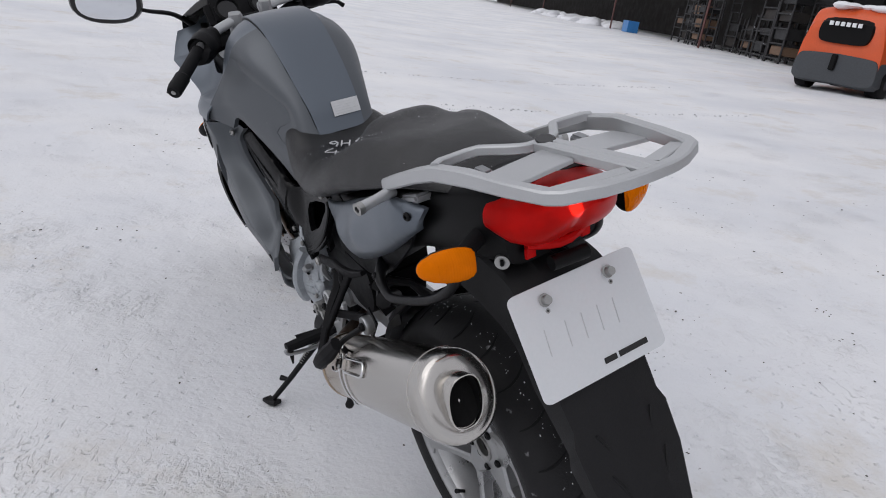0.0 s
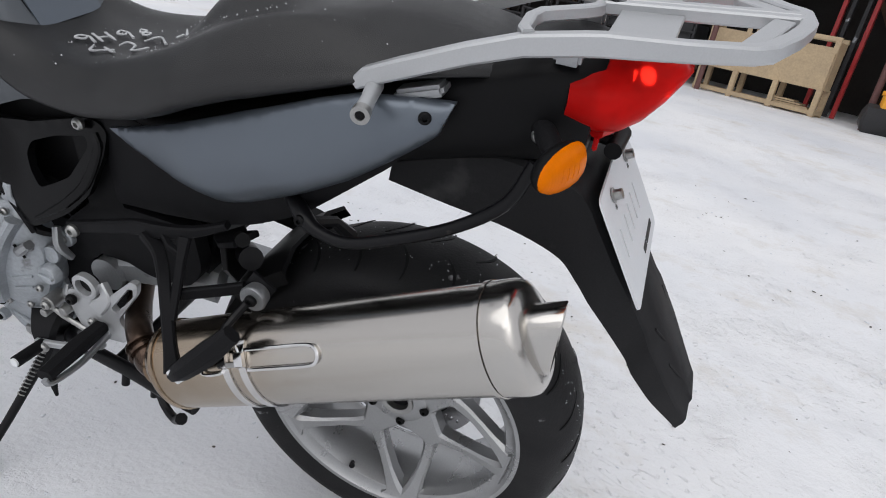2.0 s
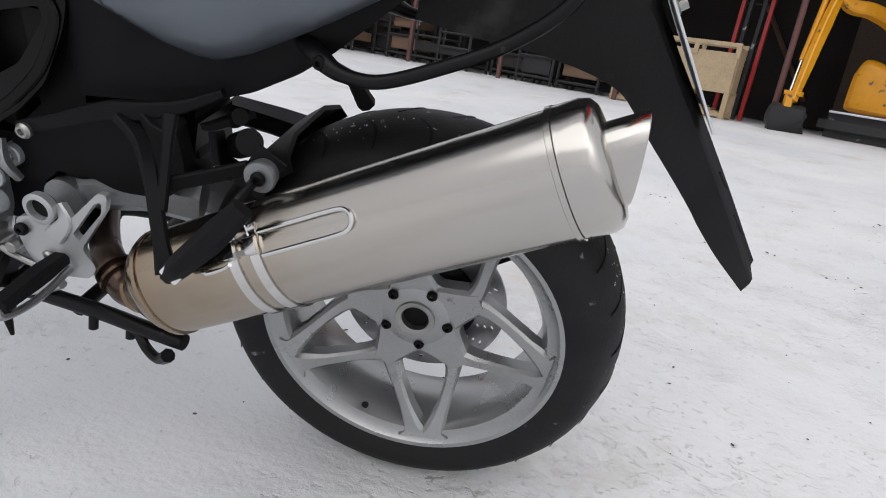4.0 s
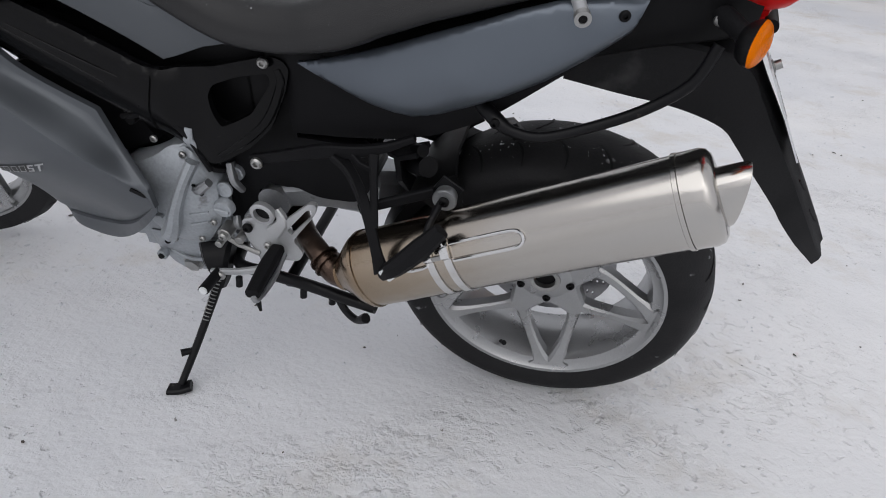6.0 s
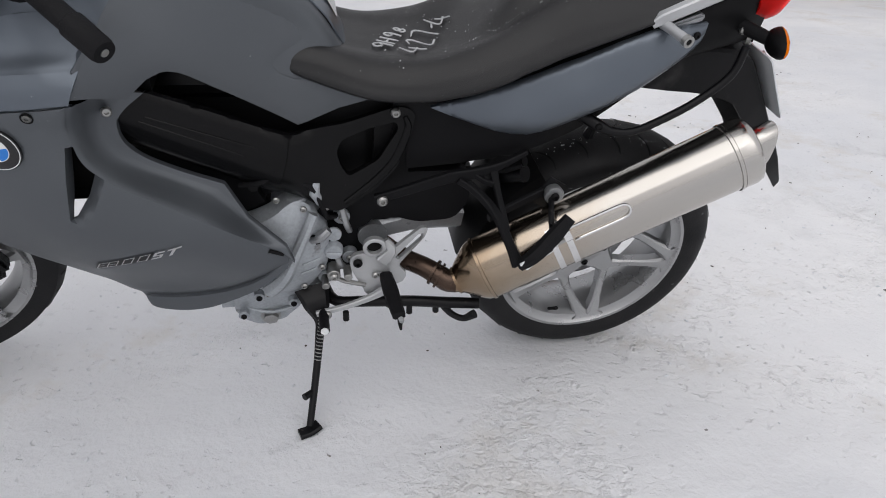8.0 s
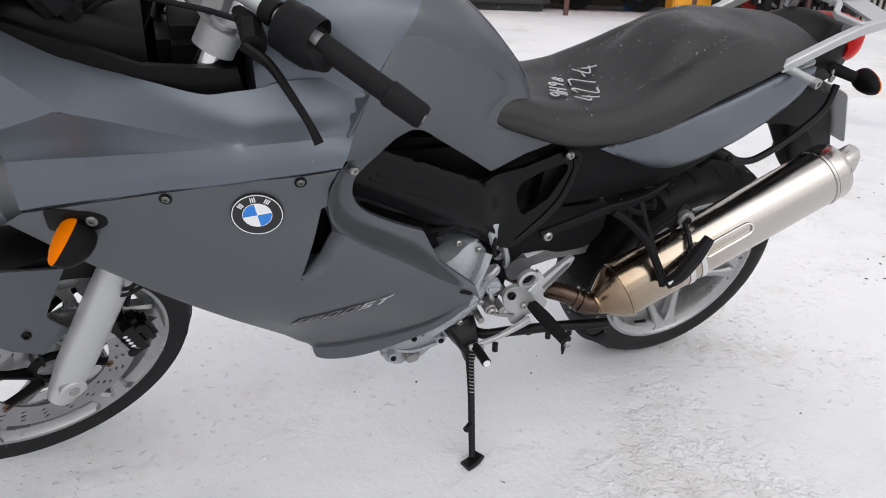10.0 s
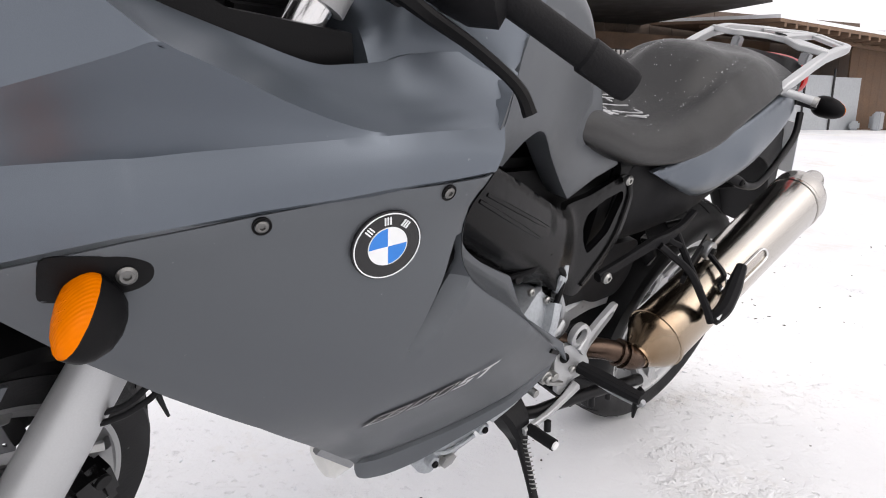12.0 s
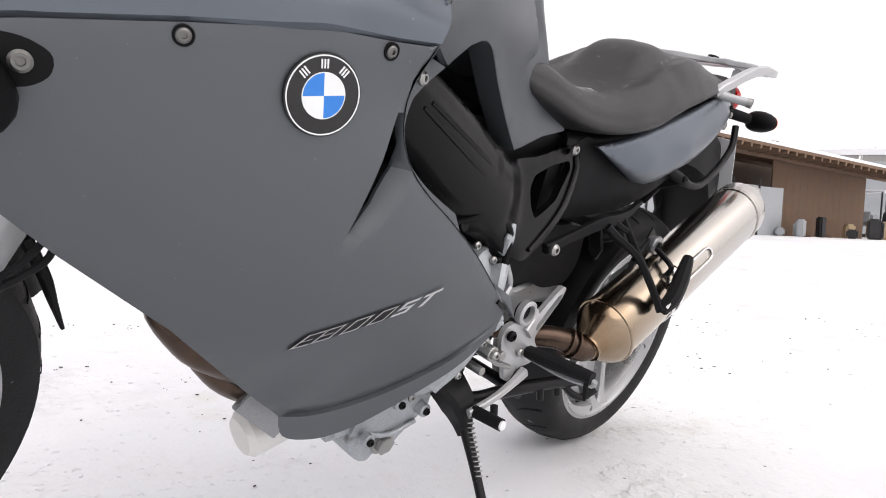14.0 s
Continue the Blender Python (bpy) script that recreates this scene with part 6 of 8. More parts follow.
def seat_z(x, y):
    """Height of the seat's top at a place."""
    ys = [s[0] for s in SEAT][::-1]
    zs = [float(np.interp(abs(x), [-p[0] for p in s[1][:5]], [p[1] for p in s[1][:5]])) for s in SEAT][::-1]
    return float(np.interp(y, ys, zs))


def chalk(points, x0, y0, size):
    """A chalk stroke on the seat: points in a small frame, read from behind the machine; the lines of writing run aslant."""
    c, k = math.cos(radians(-26)), math.sin(radians(-26))
    pts = [(x0 + (a * c - b * k) * size, y0 + (a * k + b * c) * size) for a, b in points]
    ln = [(q[0], q[1], seat_z(q[0], q[1]) + 0.0035) for q in curve(pts, 14)]
    part("chalk_stroke", bar(ln, [0.002, 0.0046, 0.003, 0.0042], 0.0022, None, 0, (0, 0, 1), 0.4), CHALK, seat)


for stroke in ([(0.55, 0.75), (0.3, 1.0), (0.05, 0.75), (0.3, 0.5), (0.55, 0.75), (0.5, 0.0)], [(0.8, 0.0), (0.8, 1.0)], [(1.3, 0.0), (1.3, 1.0)], [(0.8, 0.5), (1.3, 0.5)], [(2.1, 0.75), (1.9, 1.0), (1.7, 0.75), (1.9, 0.55), (2.1, 0.75), (2.05, 0.1)], [(2.5, 0.5), (2.65, 0.75), (2.8, 0.5), (2.5, 0.3), (2.65, 0.1), (2.85, 0.25), (2.5, 0.5)]):
    chalk(stroke, -0.070, 0.505, 0.036)
for stroke in ([(0.3, 1.0), (0.0, 0.4), (0.6, 0.4)], [(0.45, 0.7), (0.45, 0.0)], [(0.9, 0.8), (1.2, 1.0), (1.3, 0.7), (0.9, 0.0), (1.4, 0.0)], [(1.7, 1.0), (2.2, 1.0), (1.9, 0.0)], [(2.4, 0.4), (2.7, 0.5)], [(3.0, 0.9), (2.7, 0.2), (3.2, 0.2)], [(3.1, 0.5), (3.1, -0.1)], ):
    chalk(stroke, -0.100, 0.450, 0.050)

# dry frost caught on the seat, thickest along the foot of its step
bm, rng = bmesh.new(), random.Random(31)
for k in range(230):
    x, y = rng.uniform(-0.135, 0.135), rng.triangular(-0.05, 0.60, 0.42)
    if k % 3 == 0:
        y = rng.uniform(0.17, 0.37)
        x = (1 if k % 2 else -1) * (0.095 - max(0.0, 0.26 - y) * 0.16) + rng.gauss(0, 0.003)
    r = rng.uniform(0.0004, 0.0011) if k % 11 else 0.0016
    c = Vector((x, y, seat_z(x, y) + 0.0042))
    a = rng.uniform(0, 6.3)
    ring = [bm.verts.new(c + Vector((r * rng.uniform(0.6, 1.3) * math.cos(a + j * 1.257), r * rng.uniform(0.6, 1.3) * math.sin(a + j * 1.257), -0.001))) for j in range(5)]
    tip = bm.verts.new(c + Vector((0, 0, r * 0.7)))
    for j in range(5):
        bm.faces.new((ring[j], ring[(j + 1) % 5], tip))
tagged(part("frost", bm, CHALK, seat), "loose white frost specks on the seat", "", "", "stuff")

# tail: black core, painted side panels
bm = body([(0.50, [(0, 0.78), (-0.08, 0.775), (-0.098, 0.74), (-0.095, 0.66), (-0.08, 0.60), (0, 0.59)]),
           (0.38, [(0, 0.79), (-0.09, 0.78), (-0.098, 0.73), (-0.096, 0.66), (-0.085, 0.640), (0, 0.63)]),
           (0.28, [(0, 0.83), (-0.10, 0.81), (-0.112, 0.75), (-0.108, 0.675), (-0.09, 0.655), (0, 0.66)]),
           (0.18, [(0, 0.87), (-0.105, 0.85), (-0.118, 0.79), (-0.112, 0.72), (-0.09, 0.70), (0, 0.72)]),
           (0.06, [(0, 0.92), (-0.100, 0.905), (-0.116, 0.86), (-0.108, 0.81), (-0.09, 0.79), (0, 0.79)]),
           (-0.06, [(0, 0.958), (-0.09, 0.95), (-0.112, 0.915), (-0.105, 0.855), (-0.08, 0.835), (0, 0.84)]),
           (-0.15, [(0, 0.985), (-0.075, 0.98), (-0.100, 0.94), (-0.095, 0.875), (-0.07, 0.855), (0, 0.855)]),
           (-0.205, [(0, 0.985), (-0.06, 0.98), (-0.085, 0.945), (-0.080, 0.885), (-0.06, 0.865), (0, 0.865)])], 40, 20)
tail = part("tail_section", bm, BLACK, bike, "black plastic tail section", 60)
SP = [(0.434, 0.758), (0.37, 0.735), (0.309, 0.714), (0.275, 0.705), (0.245, 0.705), (0.20, 0.722), (0.155, 0.745), (0.10, 0.775), (0.051, 0.804), (0.0, 0.843), (-0.049, 0.884), (-0.062, 0.922), (-0.02, 0.922), (0.045, 0.912), (0.10, 0.893), (0.20, 0.850), (0.30, 0.806), (0.38, 0.775)]


sp_x = smooth_sheet([(-0.062, 0.922, -0.132), (-0.049, 0.884, -0.152), (0.0, 0.843, -0.163), (0.0, 0.895, -0.156), (0.051, 0.804, -0.166), (0.05, 0.860, -0.164), (0.045, 0.912, -0.146), (0.155, 0.745, -0.164), (0.17, 0.80, -0.174), (0.20, 0.850, -0.146),
                     (0.275, 0.705, -0.147), (0.285, 0.755, -0.160), (0.30, 0.806, -0.140), (0.434, 0.758, -0.124), (0.38, 0.775, -0.132), (0.37, 0.735, -0.136)], 1e-4)
SP_LOW = SP[1:11]


def flank_x(y, z):
    """The tail panel, with a narrow flange turned in along its lower edge."""
    return sp_x(y, z) + 13.0 * ramp(y, [0.27, 0.36], [1.0, 0.3]) * max(0.0, 0.030 - gap_to(SP_LOW, y, z)) ** 2


flange = [(y + 0.004, z + 0.0188) for y, z in SP_LOW[1:-1]]


for flip in (False, True):
    bm = panel(SP, flank_x, 0.012, 0.0075, 0.003, [flange, [(y + 0.002, z + 0.0085) for y, z in SP_LOW[1:-1]]])
    if flip:
        mirrored(bm)
    sp = part("tail_side_panel", bm, PAINT_SKYLIT, tail, "graphite tail panel, pointed at the rear, skylight put into its blue-grey colour", 60)
    if not flip:
        screw((sp_x(-0.035, 0.906) - 0.001, -0.035, 0.906), (-1, -0.3, 0), 0.0075, sp, BLACK, "screw", 0.004)
TAIL_LOW = [(0.47, 0.612), (0.37, 0.624), (0.27, 0.645), (0.21, 0.668), (0.15, 0.702), (0.11, 0.732), (0.04, 0.795), (0.0, 0.832), (-0.01, 0.862), (0.05, 0.835), (0.155, 0.775), (0.275, 0.735), (0.37, 0.758), (0.44, 0.772), (0.475, 0.755)]
low_x = smooth_sheet([(0.47, 0.612, -0.104), (0.475, 0.755, -0.100), (0.37, 0.624, -0.110), (0.37, 0.755, -0.106), (0.27, 0.645, -0.119), (0.275, 0.735, -0.122), (0.21, 0.668, -0.124), (0.155, 0.775, -0.136), (0.15, 0.702, -0.129), (0.04, 0.795, -0.134), (0.0, 0.832, -0.137), (0.0, 0.87, -0.130), (0.11, 0.732, -0.131)], 1e-4)
for flip in (False, True):
    bm = panel(round_poly(TAIL_LOW, 0.01), low_x, 0.010, 0.016, 0.004)
    if flip:
        mirrored(bm)
    part("tail_lower_cover", bm, MATT, tail, "matt black cover under the painted tail panel", 50)
screw((-0.105, -0.155, 0.900), (-1, -0.2, 0), 0.009, tail, ZINC, "screw")
part("lock", revolve([(0.0, 0.0001), (0.004, 0.006), (0.004, 0.011), (-0.004, 0.0115)], (-0.083, -0.193, 0.873), 24, (-0.7, -0.7, 0), None, False), ZINC, tail, "small round lock")
part("lock_slot", box((-0.0862, -0.1962, 0.873), (0.004, 0.004, 0.010), None, 0.1), BLACK, tail)

# rack of cast silver: side arms, a waisted frame and two windows
half = [(0.136, 0.052, 0.922), (0.1385, 0.038, 0.934), (0.139, 0.0, 0.952), (0.138, -0.07, 0.983), (0.137, -0.125, 1.004), (0.135, -0.185, 1.017), (0.132, -0.20, 1.019), (0.122, -0.275, 1.026), (0.109, -0.333, 1.032), (0.100, -0.347, 1.034), (0.060, -0.369, 1.038), (0.035, -0.380, 1.042), (0.020, -0.384, 1.044)]
wide = [0.014, 0.018, 0.019, 0.018, 0.017, 0.016, 0.016, 0.016, 0.018, 0.018, 0.018, 0.017, 0.017]
tall = [0.014, 0.021, 0.022, 0.022, 0.023, 0.023, 0.023, 0.020, 0.018, 0.018, 0.016, 0.015, 0.015]
rack = part("luggage_rack", bar([(-x, y, z) for x, y, z in half] + [(x, y, z) for x, y, z in half[::-1]], wide + wide[::-1], tall + tall[::-1], None, 0, (0, 0.1, 1), 0.3), SILVER, bike, "silver cast luggage rack with grab handles")
for s in (-1, 1):
    bm = bar([(s * 0.137, -0.128, 1.012), (s * 0.125, -0.121, 1.013), (s * 0.080, -0.118, 1.013), (s * 0.066, -0.126, 1.016), (s * 0.034, -0.168, 1.020), (s * 0.022, -0.178, 1.021), (0, -0.180, 1.021)], 0.013, [0.016, 0.014, 0.014, 0.014, 0.014, 0.014, 0.014], None, 0, (0, 0.1, 1), 0.3)
    part("rack_crossbar", bm, SILVER, rack)
    part("rack_spine", bar([(s * 0.0078, -0.183, 1.022), (s * 0.0078, -0.382, 1.044)], 0.015, 0.015, None, 0, (0, 0.1, 1), 0.3), SILVER, rack)
    part("rack_plate", bar([(s * 0.014, -0.235, 1.024), (s * 0.120, -0.228, 1.012)], 0.066, 0.007, None, 0, (0, 0.1, 1), 0.3), SILVER, rack)
    part("rack_gusset", bar([(s * 0.018, -0.362, 1.042), (s * 0.100, -0.328, 1.031)], 0.022, 0.009, None, 0, (0, 0.1, 1), 0.3), SILVER, rack)
for s in (-1, 1):
    part("rack_stub", tube([(s * 0.135, 0.030, 0.924), (s * 0.17, 0.022, 0.922), (s * 0.204, 0.015, 0.920)], [0.010, 0.0085, 0.0095], 16), SILVER, rack)
    part("stub_ring", revolve([(0, 0.0055), (0, 0.0105), (0.010, 0.0105), (0.010, 0.0055)], (s * 0.197, 0.0165, 0.9203), 20, (s * 0.97, -0.2, -0.06)), ZINC, rack)
    part("stub_socket", drum((s * 0.2025, 0.0154, 0.920), (s * 0.97, -0.2, -0.06), 0.0055, 0.003, 16), BLACK, rack)
    part("rack_foot", box((s * 0.12, -0.02, 0.925), (0.03, 0.06, 0.014), None, 0.3, Matrix.Rotation(radians(-20), 3, "X").to_4x4()), ALU, rack)
    part("rack_foot", box((s * 0.085, -0.165, 0.992), (0.02, 0.03, 0.03), None, 0.2), ALU, rack)
part("rack_badge", drum((0, -0.192, 1.0300), (0, -0.1, 1), 0.014, 0.003, 28), EMBLEM_BLACK, rack)

# tail light
def light_ring(y, w, top, low):
    return [Vector((w * k * math.cos(a), y + 0.018 * (1 - abs(math.cos(a))), (top + low) / 2 + (top - low) / 2 * k * math.sin(a))) for a in [2 * math.pi * i / 32 for i in range(32)] for k in [(abs(math.cos(a)) ** 2.5 + abs(math.sin(a)) ** 2.5) ** (-1 / 2.5)]]


bm = loft(bmesh.new(), [light_ring(-0.176, 0.099, 0.976, 0.904), light_ring(-0.198, 0.098, 0.982, 0.899), light_ring(-0.218, 0.093, 0.985, 0.894), light_ring(-0.240, 0.082, 0.987, 0.897), light_ring(-0.260, 0.067, 0.988, 0.911), light_ring(-0.277, 0.049, 0.988, 0.934), light_ring(-0.289, 0.030, 0.986, 0.956), light_ring(-0.295, 0.010, 0.980, 0.968)])
tlight = part("tail_light", bm, RED, bike, "lit red tail light under the rack", 60)
bm = loft(bmesh.new(), [light_ring(-0.180, 0.088, 0.975, 0.912), light_ring(-0.212, 0.080, 0.985, 0.905), light_ring(-0.235, 0.055, 0.985, 0.925), light_ring(-0.236, 0.01, 0.958, 0.950)])
part("reflector", bm, CHROME, tlight, "bright reflector behind the lens", 30)
bm = revolve([(0.0, 0.0001), (0.002, 0.005), (0.006, 0.007), (0.012, 0.007), (0.016, 0.004), (0.017, 0.0001)], (0.004, -0.238, 0.946), 20, (0, -1, 0.15), None, False)
part("bulb", bm, BULB, tlight, "glowing bulb")
part("light_foot", bar([(-0.055, -0.212, 0.898), (0.0, -0.226, 0.890), (0.055, -0.212, 0.898)], 0.016, 0.014, None, 8, (0, 0, 1), 0.5), RED_SOLID, tlight)
for x in (-0.062, 0.062):
    part("lens_lug", box((x * 0.8, -0.214, 0.884), (0.018, 0.006, 0.018), None, 0.3), RED_SOLID, tlight)

# rear indicators on short stems
for s in (-1, 1):
    ind = indicator((s * 0.135, -0.206, 0.899), (s * 0.210, -0.177, 0.901), 1.0, BLACK, bike, (s * 0.42, -0.9, 0.1))
    part("indicator_stem", tube([(s * 0.085, -0.150, 0.905), (s * 0.150, -0.186, 0.899)], [0.014, 0.012], 12), RUBBER, ind)

# rear mudguard tongue with the plate on it
FB = [(0.02, 0.850), (-0.06, 0.850), (-0.14, 0.850), (-0.212, 0.836), (-0.250, 0.790), (-0.276, 0.752), (-0.320, 0.690), (-0.378, 0.605), (-0.436, 0.516)]
FF = [(0.03, 0.772), (-0.053, 0.762), (-0.135, 0.754), (-0.205, 0.735), (-0.237, 0.707), (-0.262, 0.678), (-0.308, 0.627), (-0.366, 0.560), (-0.427, 0.497)]
back_ln, front_ln = curve(FB, 40), curve(FF, 40)
hw = np.interp(np.linspace(0, 1, 40), [0, 0.3, 0.45, 0.62, 0.80, 0.815, 0.90, 1], [0.075, 0.080, 0.084, 0.086, 0.080, 0.088, 0.084, 0.066])
rings = []
for p, q, w in zip(back_ln, front_ln, hw):
    b, f = Vector((0, *p)), Vector((0, *q))
    d = (f - b)
    n_in = d.normalized()
    rings.append([b + Vector((w * u, 0, 0)) + n_in * h for u, h in ((-1, d.length), (-1, 0.006), (-0.93, 0.0), (-0.5, -0.004), (-0.42, -0.010), (0.42, -0.010), (0.5, -0.004), (0.93, 0.0), (1, 0.006), (1, d.length), (0.93, d.length), (0.90, 0.008), (-0.90, 0.008), (-0.93, d.length))])
fender = part("rear_mudguard", loft(bmesh.new(), rings), DUSTY, bike, "long matt black rear mudguard tongue", 40)
for k in range(2):
    z0 = (0.612, 0.560)[k]
    y0 = -0.378 - 0.65 * (0.605 - z0)
    part("crease", tube([(-0.052, y0 + 0.020, z0 + 0.034), (-0.030, y0 - 0.009, z0 - 0.004), (0.030, y0 - 0.009, z0 - 0.004), (0.052, y0 + 0.020, z0 + 0.034)], 0.0022, 8), DUSTY, fender)
part("plate_light", tube([(-0.03, -0.235, 0.868), (0.03, -0.240, 0.868)], 0.011, 12), BLACK, fender)
part("plate_light_arm", tube([(-0.0, -0.2, 0.87), (0.0, -0.238, 0.868)], 0.008, 10), BLACK, fender)
PTL, PBL = Vector((-0.112, -0.229, 0.838)), Vector((-0.112, -0.312, 0.704))
PR = Vector((0.228, 0, 0))
PD = PBL - PTL
PN = PR.cross(PD).normalized()
PN = PN if PN.y < 0 else -PN
corners = round_poly([(0, 0), (1, 0), (1, 1), (0, 1)], 0.07, 5)
plate_at = lambda u, v, h=0.0: PTL + PR * u + PD * v + PN * (h + 0.006)
bm = loft(bmesh.new(), [[plate_at(u, v, 0.002) for u, v in corners], [plate_at(u, v, 0.0045) for u, v in corners]])
plate = part("number_plate", bm, PLATE, bike, "white dealer plate with pencilled marks and a printed line")
for u in (0.245, 0.755):
    at = plate_at(u, 0.14, 0.005)
    part("plate_bolt", revolve([(0.0, 0.009), (0.002, 0.010), (0.003, 0.007), (0.012, 0.0065), (0.012, 0.0001)], tuple(at), 12, tuple(PN), None, False), ZINC, plate)
    part("plate_hole", drum(tuple(plate_at(u, 0.24, 0.0045)), tuple(PN), 0.0038, 0.0006, 14), ZINC, plate)
    part("plate_bore", drum(tuple(plate_at(u, 0.24, 0.005)), tuple(PN), 0.0018, 0.0006, 10), INK, plate)
for k, u in enumerate((0.17, 0.33, 0.46, 0.59, 0.72)):
    part("pencil_bar", bar([plate_at(u, 0.38, 0.0050), plate_at(u - 0.012, 0.62, 0.0050)], 0.0012, 0.0012, None, 0, tuple(PN), 0.1), PENCIL, plate)
for u0, u1 in ((0.50, 0.60), (0.62, 0.86)):
    part("print_bar", bar([plate_at(u0, 0.88, 0.0049), plate_at(u1, 0.88, 0.0049)], 0.0085, 0.0008, None, 0, tuple(PN), 0.05), INK, plate)

# bent support bar under the tail
for s in (-1, 1):
    bm = tube([(s * 0.120, 0.150, 0.745), (s * 0.150, 0.113, 0.731), (s * 0.160, 0.085, 0.722), (s * 0.165, 0.040, 0.724), (s * 0.158, -0.030, 0.752), (s * 0.148, -0.090, 0.783), (s * 0.140, -0.140, 0.826), (s * 0.125, -0.160, 0.875)], [0.012, 0.012, 0.0085, 0.008, 0.008, 0.008, 0.008, 0.008], 12, 40)
    rail = part("support_bar", bm, STEEL_BLACK, bike, "bent black support bar")
    if s < 0:
        screw((-0.160, 0.113, 0.731), (-1, 0, 0), 0.008, rail, BLACK, "bolt")
        part("bar_brace", tube([(s * 0.155, 0.105, 0.728), (s * 0.10, 0.095, 0.70), (s * 0.07, 0.085, 0.66)], [0.009, 0.008, 0.012], 8), STEEL_BLACK, rail)

# ---- front end, steered to the left ----
FC = (0.045, 1.524, 0.302)


def fsteer(name, bm, mat, parent, label="", angle=40):
    return part(name, steered(bm), mat, parent, label, angle)


front_wheel = fsteer("front_wheel", wheel_rim(FC, 0.056, 0.2325), RIM, bike, "silver cast front wheel turned to the left")
wheel_middle(front_wheel, steered, FC, 0.2325, -0.018, 100, 0.055)
fsteer("tyre", tyre(FC, 0.062, 0.302, 0.2325), TYRE, front_wheel, "black road tyre", 60)
fsteer("tread_pattern", tread(FC, 0.062, 0.302, 30), RUBBER, front_wheel)["kind"] = "stuff"
for s in (-1, 1):
    fsteer("brake_disc", holed_disc(FC, s * 0.066 - 0.0025, 0.105, 0.160, 0.005), DISC, front_wheel)
    for k in range(6):
        bm = bar([spin((FC[0] + s * 0.062, FC[1], FC[2]), 0, r, 60 * k + 25 + w) for r, w in ((0.034, -14), (0.070, -4), (0.112, 2))], 0.006, [0.030, 0.020, 0.018], None, 0, (1, 0, 0), 0.3)
        fsteer("disc_spider", bm, BLACK, front_wheel)
        fsteer("disc_button", drum(tuple(spin((FC[0] + s * 0.066, FC[1], FC[2]), 0, 0.110, 60 * k + 27)), (s, 0, 0), 0.009, 0.004, 16), STEEL, front_wheel)
    fsteer("disc_hub", revolve([(-0.004, 0.026), (-0.004, 0.042), (0.004, 0.042), (0.004, 0.026)], (FC[0] + s * 0.06, FC[1], FC[2]), 32), BLACK, front_wheel)
FD = Vector((0, -0.44, 0.898)).normalized()
YK = Vector((0.006, 1.196, 1.004))
for s in (-1, 1):
    a = Vector((FC[0] + s * 0.100, FC[1] - 0.018, FC[2]))
    bm = tube([a - FD * 0.05, a + FD * 0.04, a + FD * 0.20, a + FD * 0.34], [0.026, 0.034, 0.034, 0.031], 20)
    leg = fsteer("fork_slider", bm, SILVER, bike, "silver fork slider")
    fsteer("fork_tube", tube([a + FD * 0.33, a.lerp(YK + Vector((s * 0.10, 0, 0)), 0.7) , YK + Vector((s * 0.10, 0, 0)) + FD * 0.012], 0.0215, 20), CHROME, leg, "bright fork tube")
    fsteer("axle_clamp", drum(tuple(a + Vector((s * 0.012, 0, 0))), (s, 0, 0), 0.024, 0.022, 24), SILVER, leg)
    fsteer("axle_bolt", drum(tuple(a + Vector((s * 0.032, 0, 0))), (s, 0, 0), 0.010, 0.006, 6), ZINC, leg)
    c = Vector((FC[0] + s * 0.083, FC[1] - 0.150, FC[2] + 0.050))
    turn = Matrix.Rotation(radians(-18), 4, "X")
    bm = box(c, (0.054, 0.052, 0.118), None, 0.3, turn)
    box(c + Vector((s * 0.004, -0.026, 0.004)), (0.040, 0.026, 0.070), bm, 0.3, turn)
    box(c + Vector((s * 0.002, 0.030, 0.045)), (0.026, 0.040, 0.040), bm, 0.3, turn)
    cal = fsteer("front_caliper", bm, BLACK_GLOSS, leg, "black brake caliper")
    for k in (-1, 1):
        fsteer("caliper_bolt", drum(tuple(c + Vector((s * 0.027, -0.010 * k, 0.034 * k))), (s, 0, 0), 0.011, 0.005, 16), BLACK, cal)
    for k in range(5):
        o = c + turn.to_3x3() @ Vector((s * 0.0275, 0.012, -0.026 + 0.013 * k))
        fsteer("caliper_mark", bar([o - Vector((0, 0.003, 0.003)), o + Vector((0, 0.003, 0.003))], 0.006, 0.001, None, 0, (s, 0, 0), 0.1), DECAL_SILVER, cal)
    bm = bar([a + FD * 0.10 + Vector((0, -0.01, 0)), c + Vector((0, 0.02, 0.015))], 0.012, 0.024, None, 0, (0, 0, 1), 0.4)
    fsteer("caliper_lug", bm, SILVER, leg)
    fsteer("brake_hose", tube([c + Vector((0, 0, 0.08)), c + Vector((-s * 0.01, -0.03, 0.18)), c + Vector((-s * 0.03, -0.02, 0.30))], 0.005, 8, 12), RUBBER, leg)
rings = []
for i in range(22):
    a = 152 + i * 8.8
    slim = 1.0 if i < 13 else 1.0 - 0.105 * (i - 13)
    rings.append([spin(FC, x * slim, r, a) for x, r in ((-0.078, 0.285), (-0.076, 0.306), (-0.05, 0.320), (0, 0.326), (0.05, 0.320), (0.076, 0.306), (0.078, 0.285), (0.072, 0.300), (0.045, 0.314), (0, 0.320), (-0.045, 0.314), (-0.072, 0.300))])
guard = fsteer("front_mudguard", loft(bmesh.new(), rings), BLACK, bike, "black front mudguard")
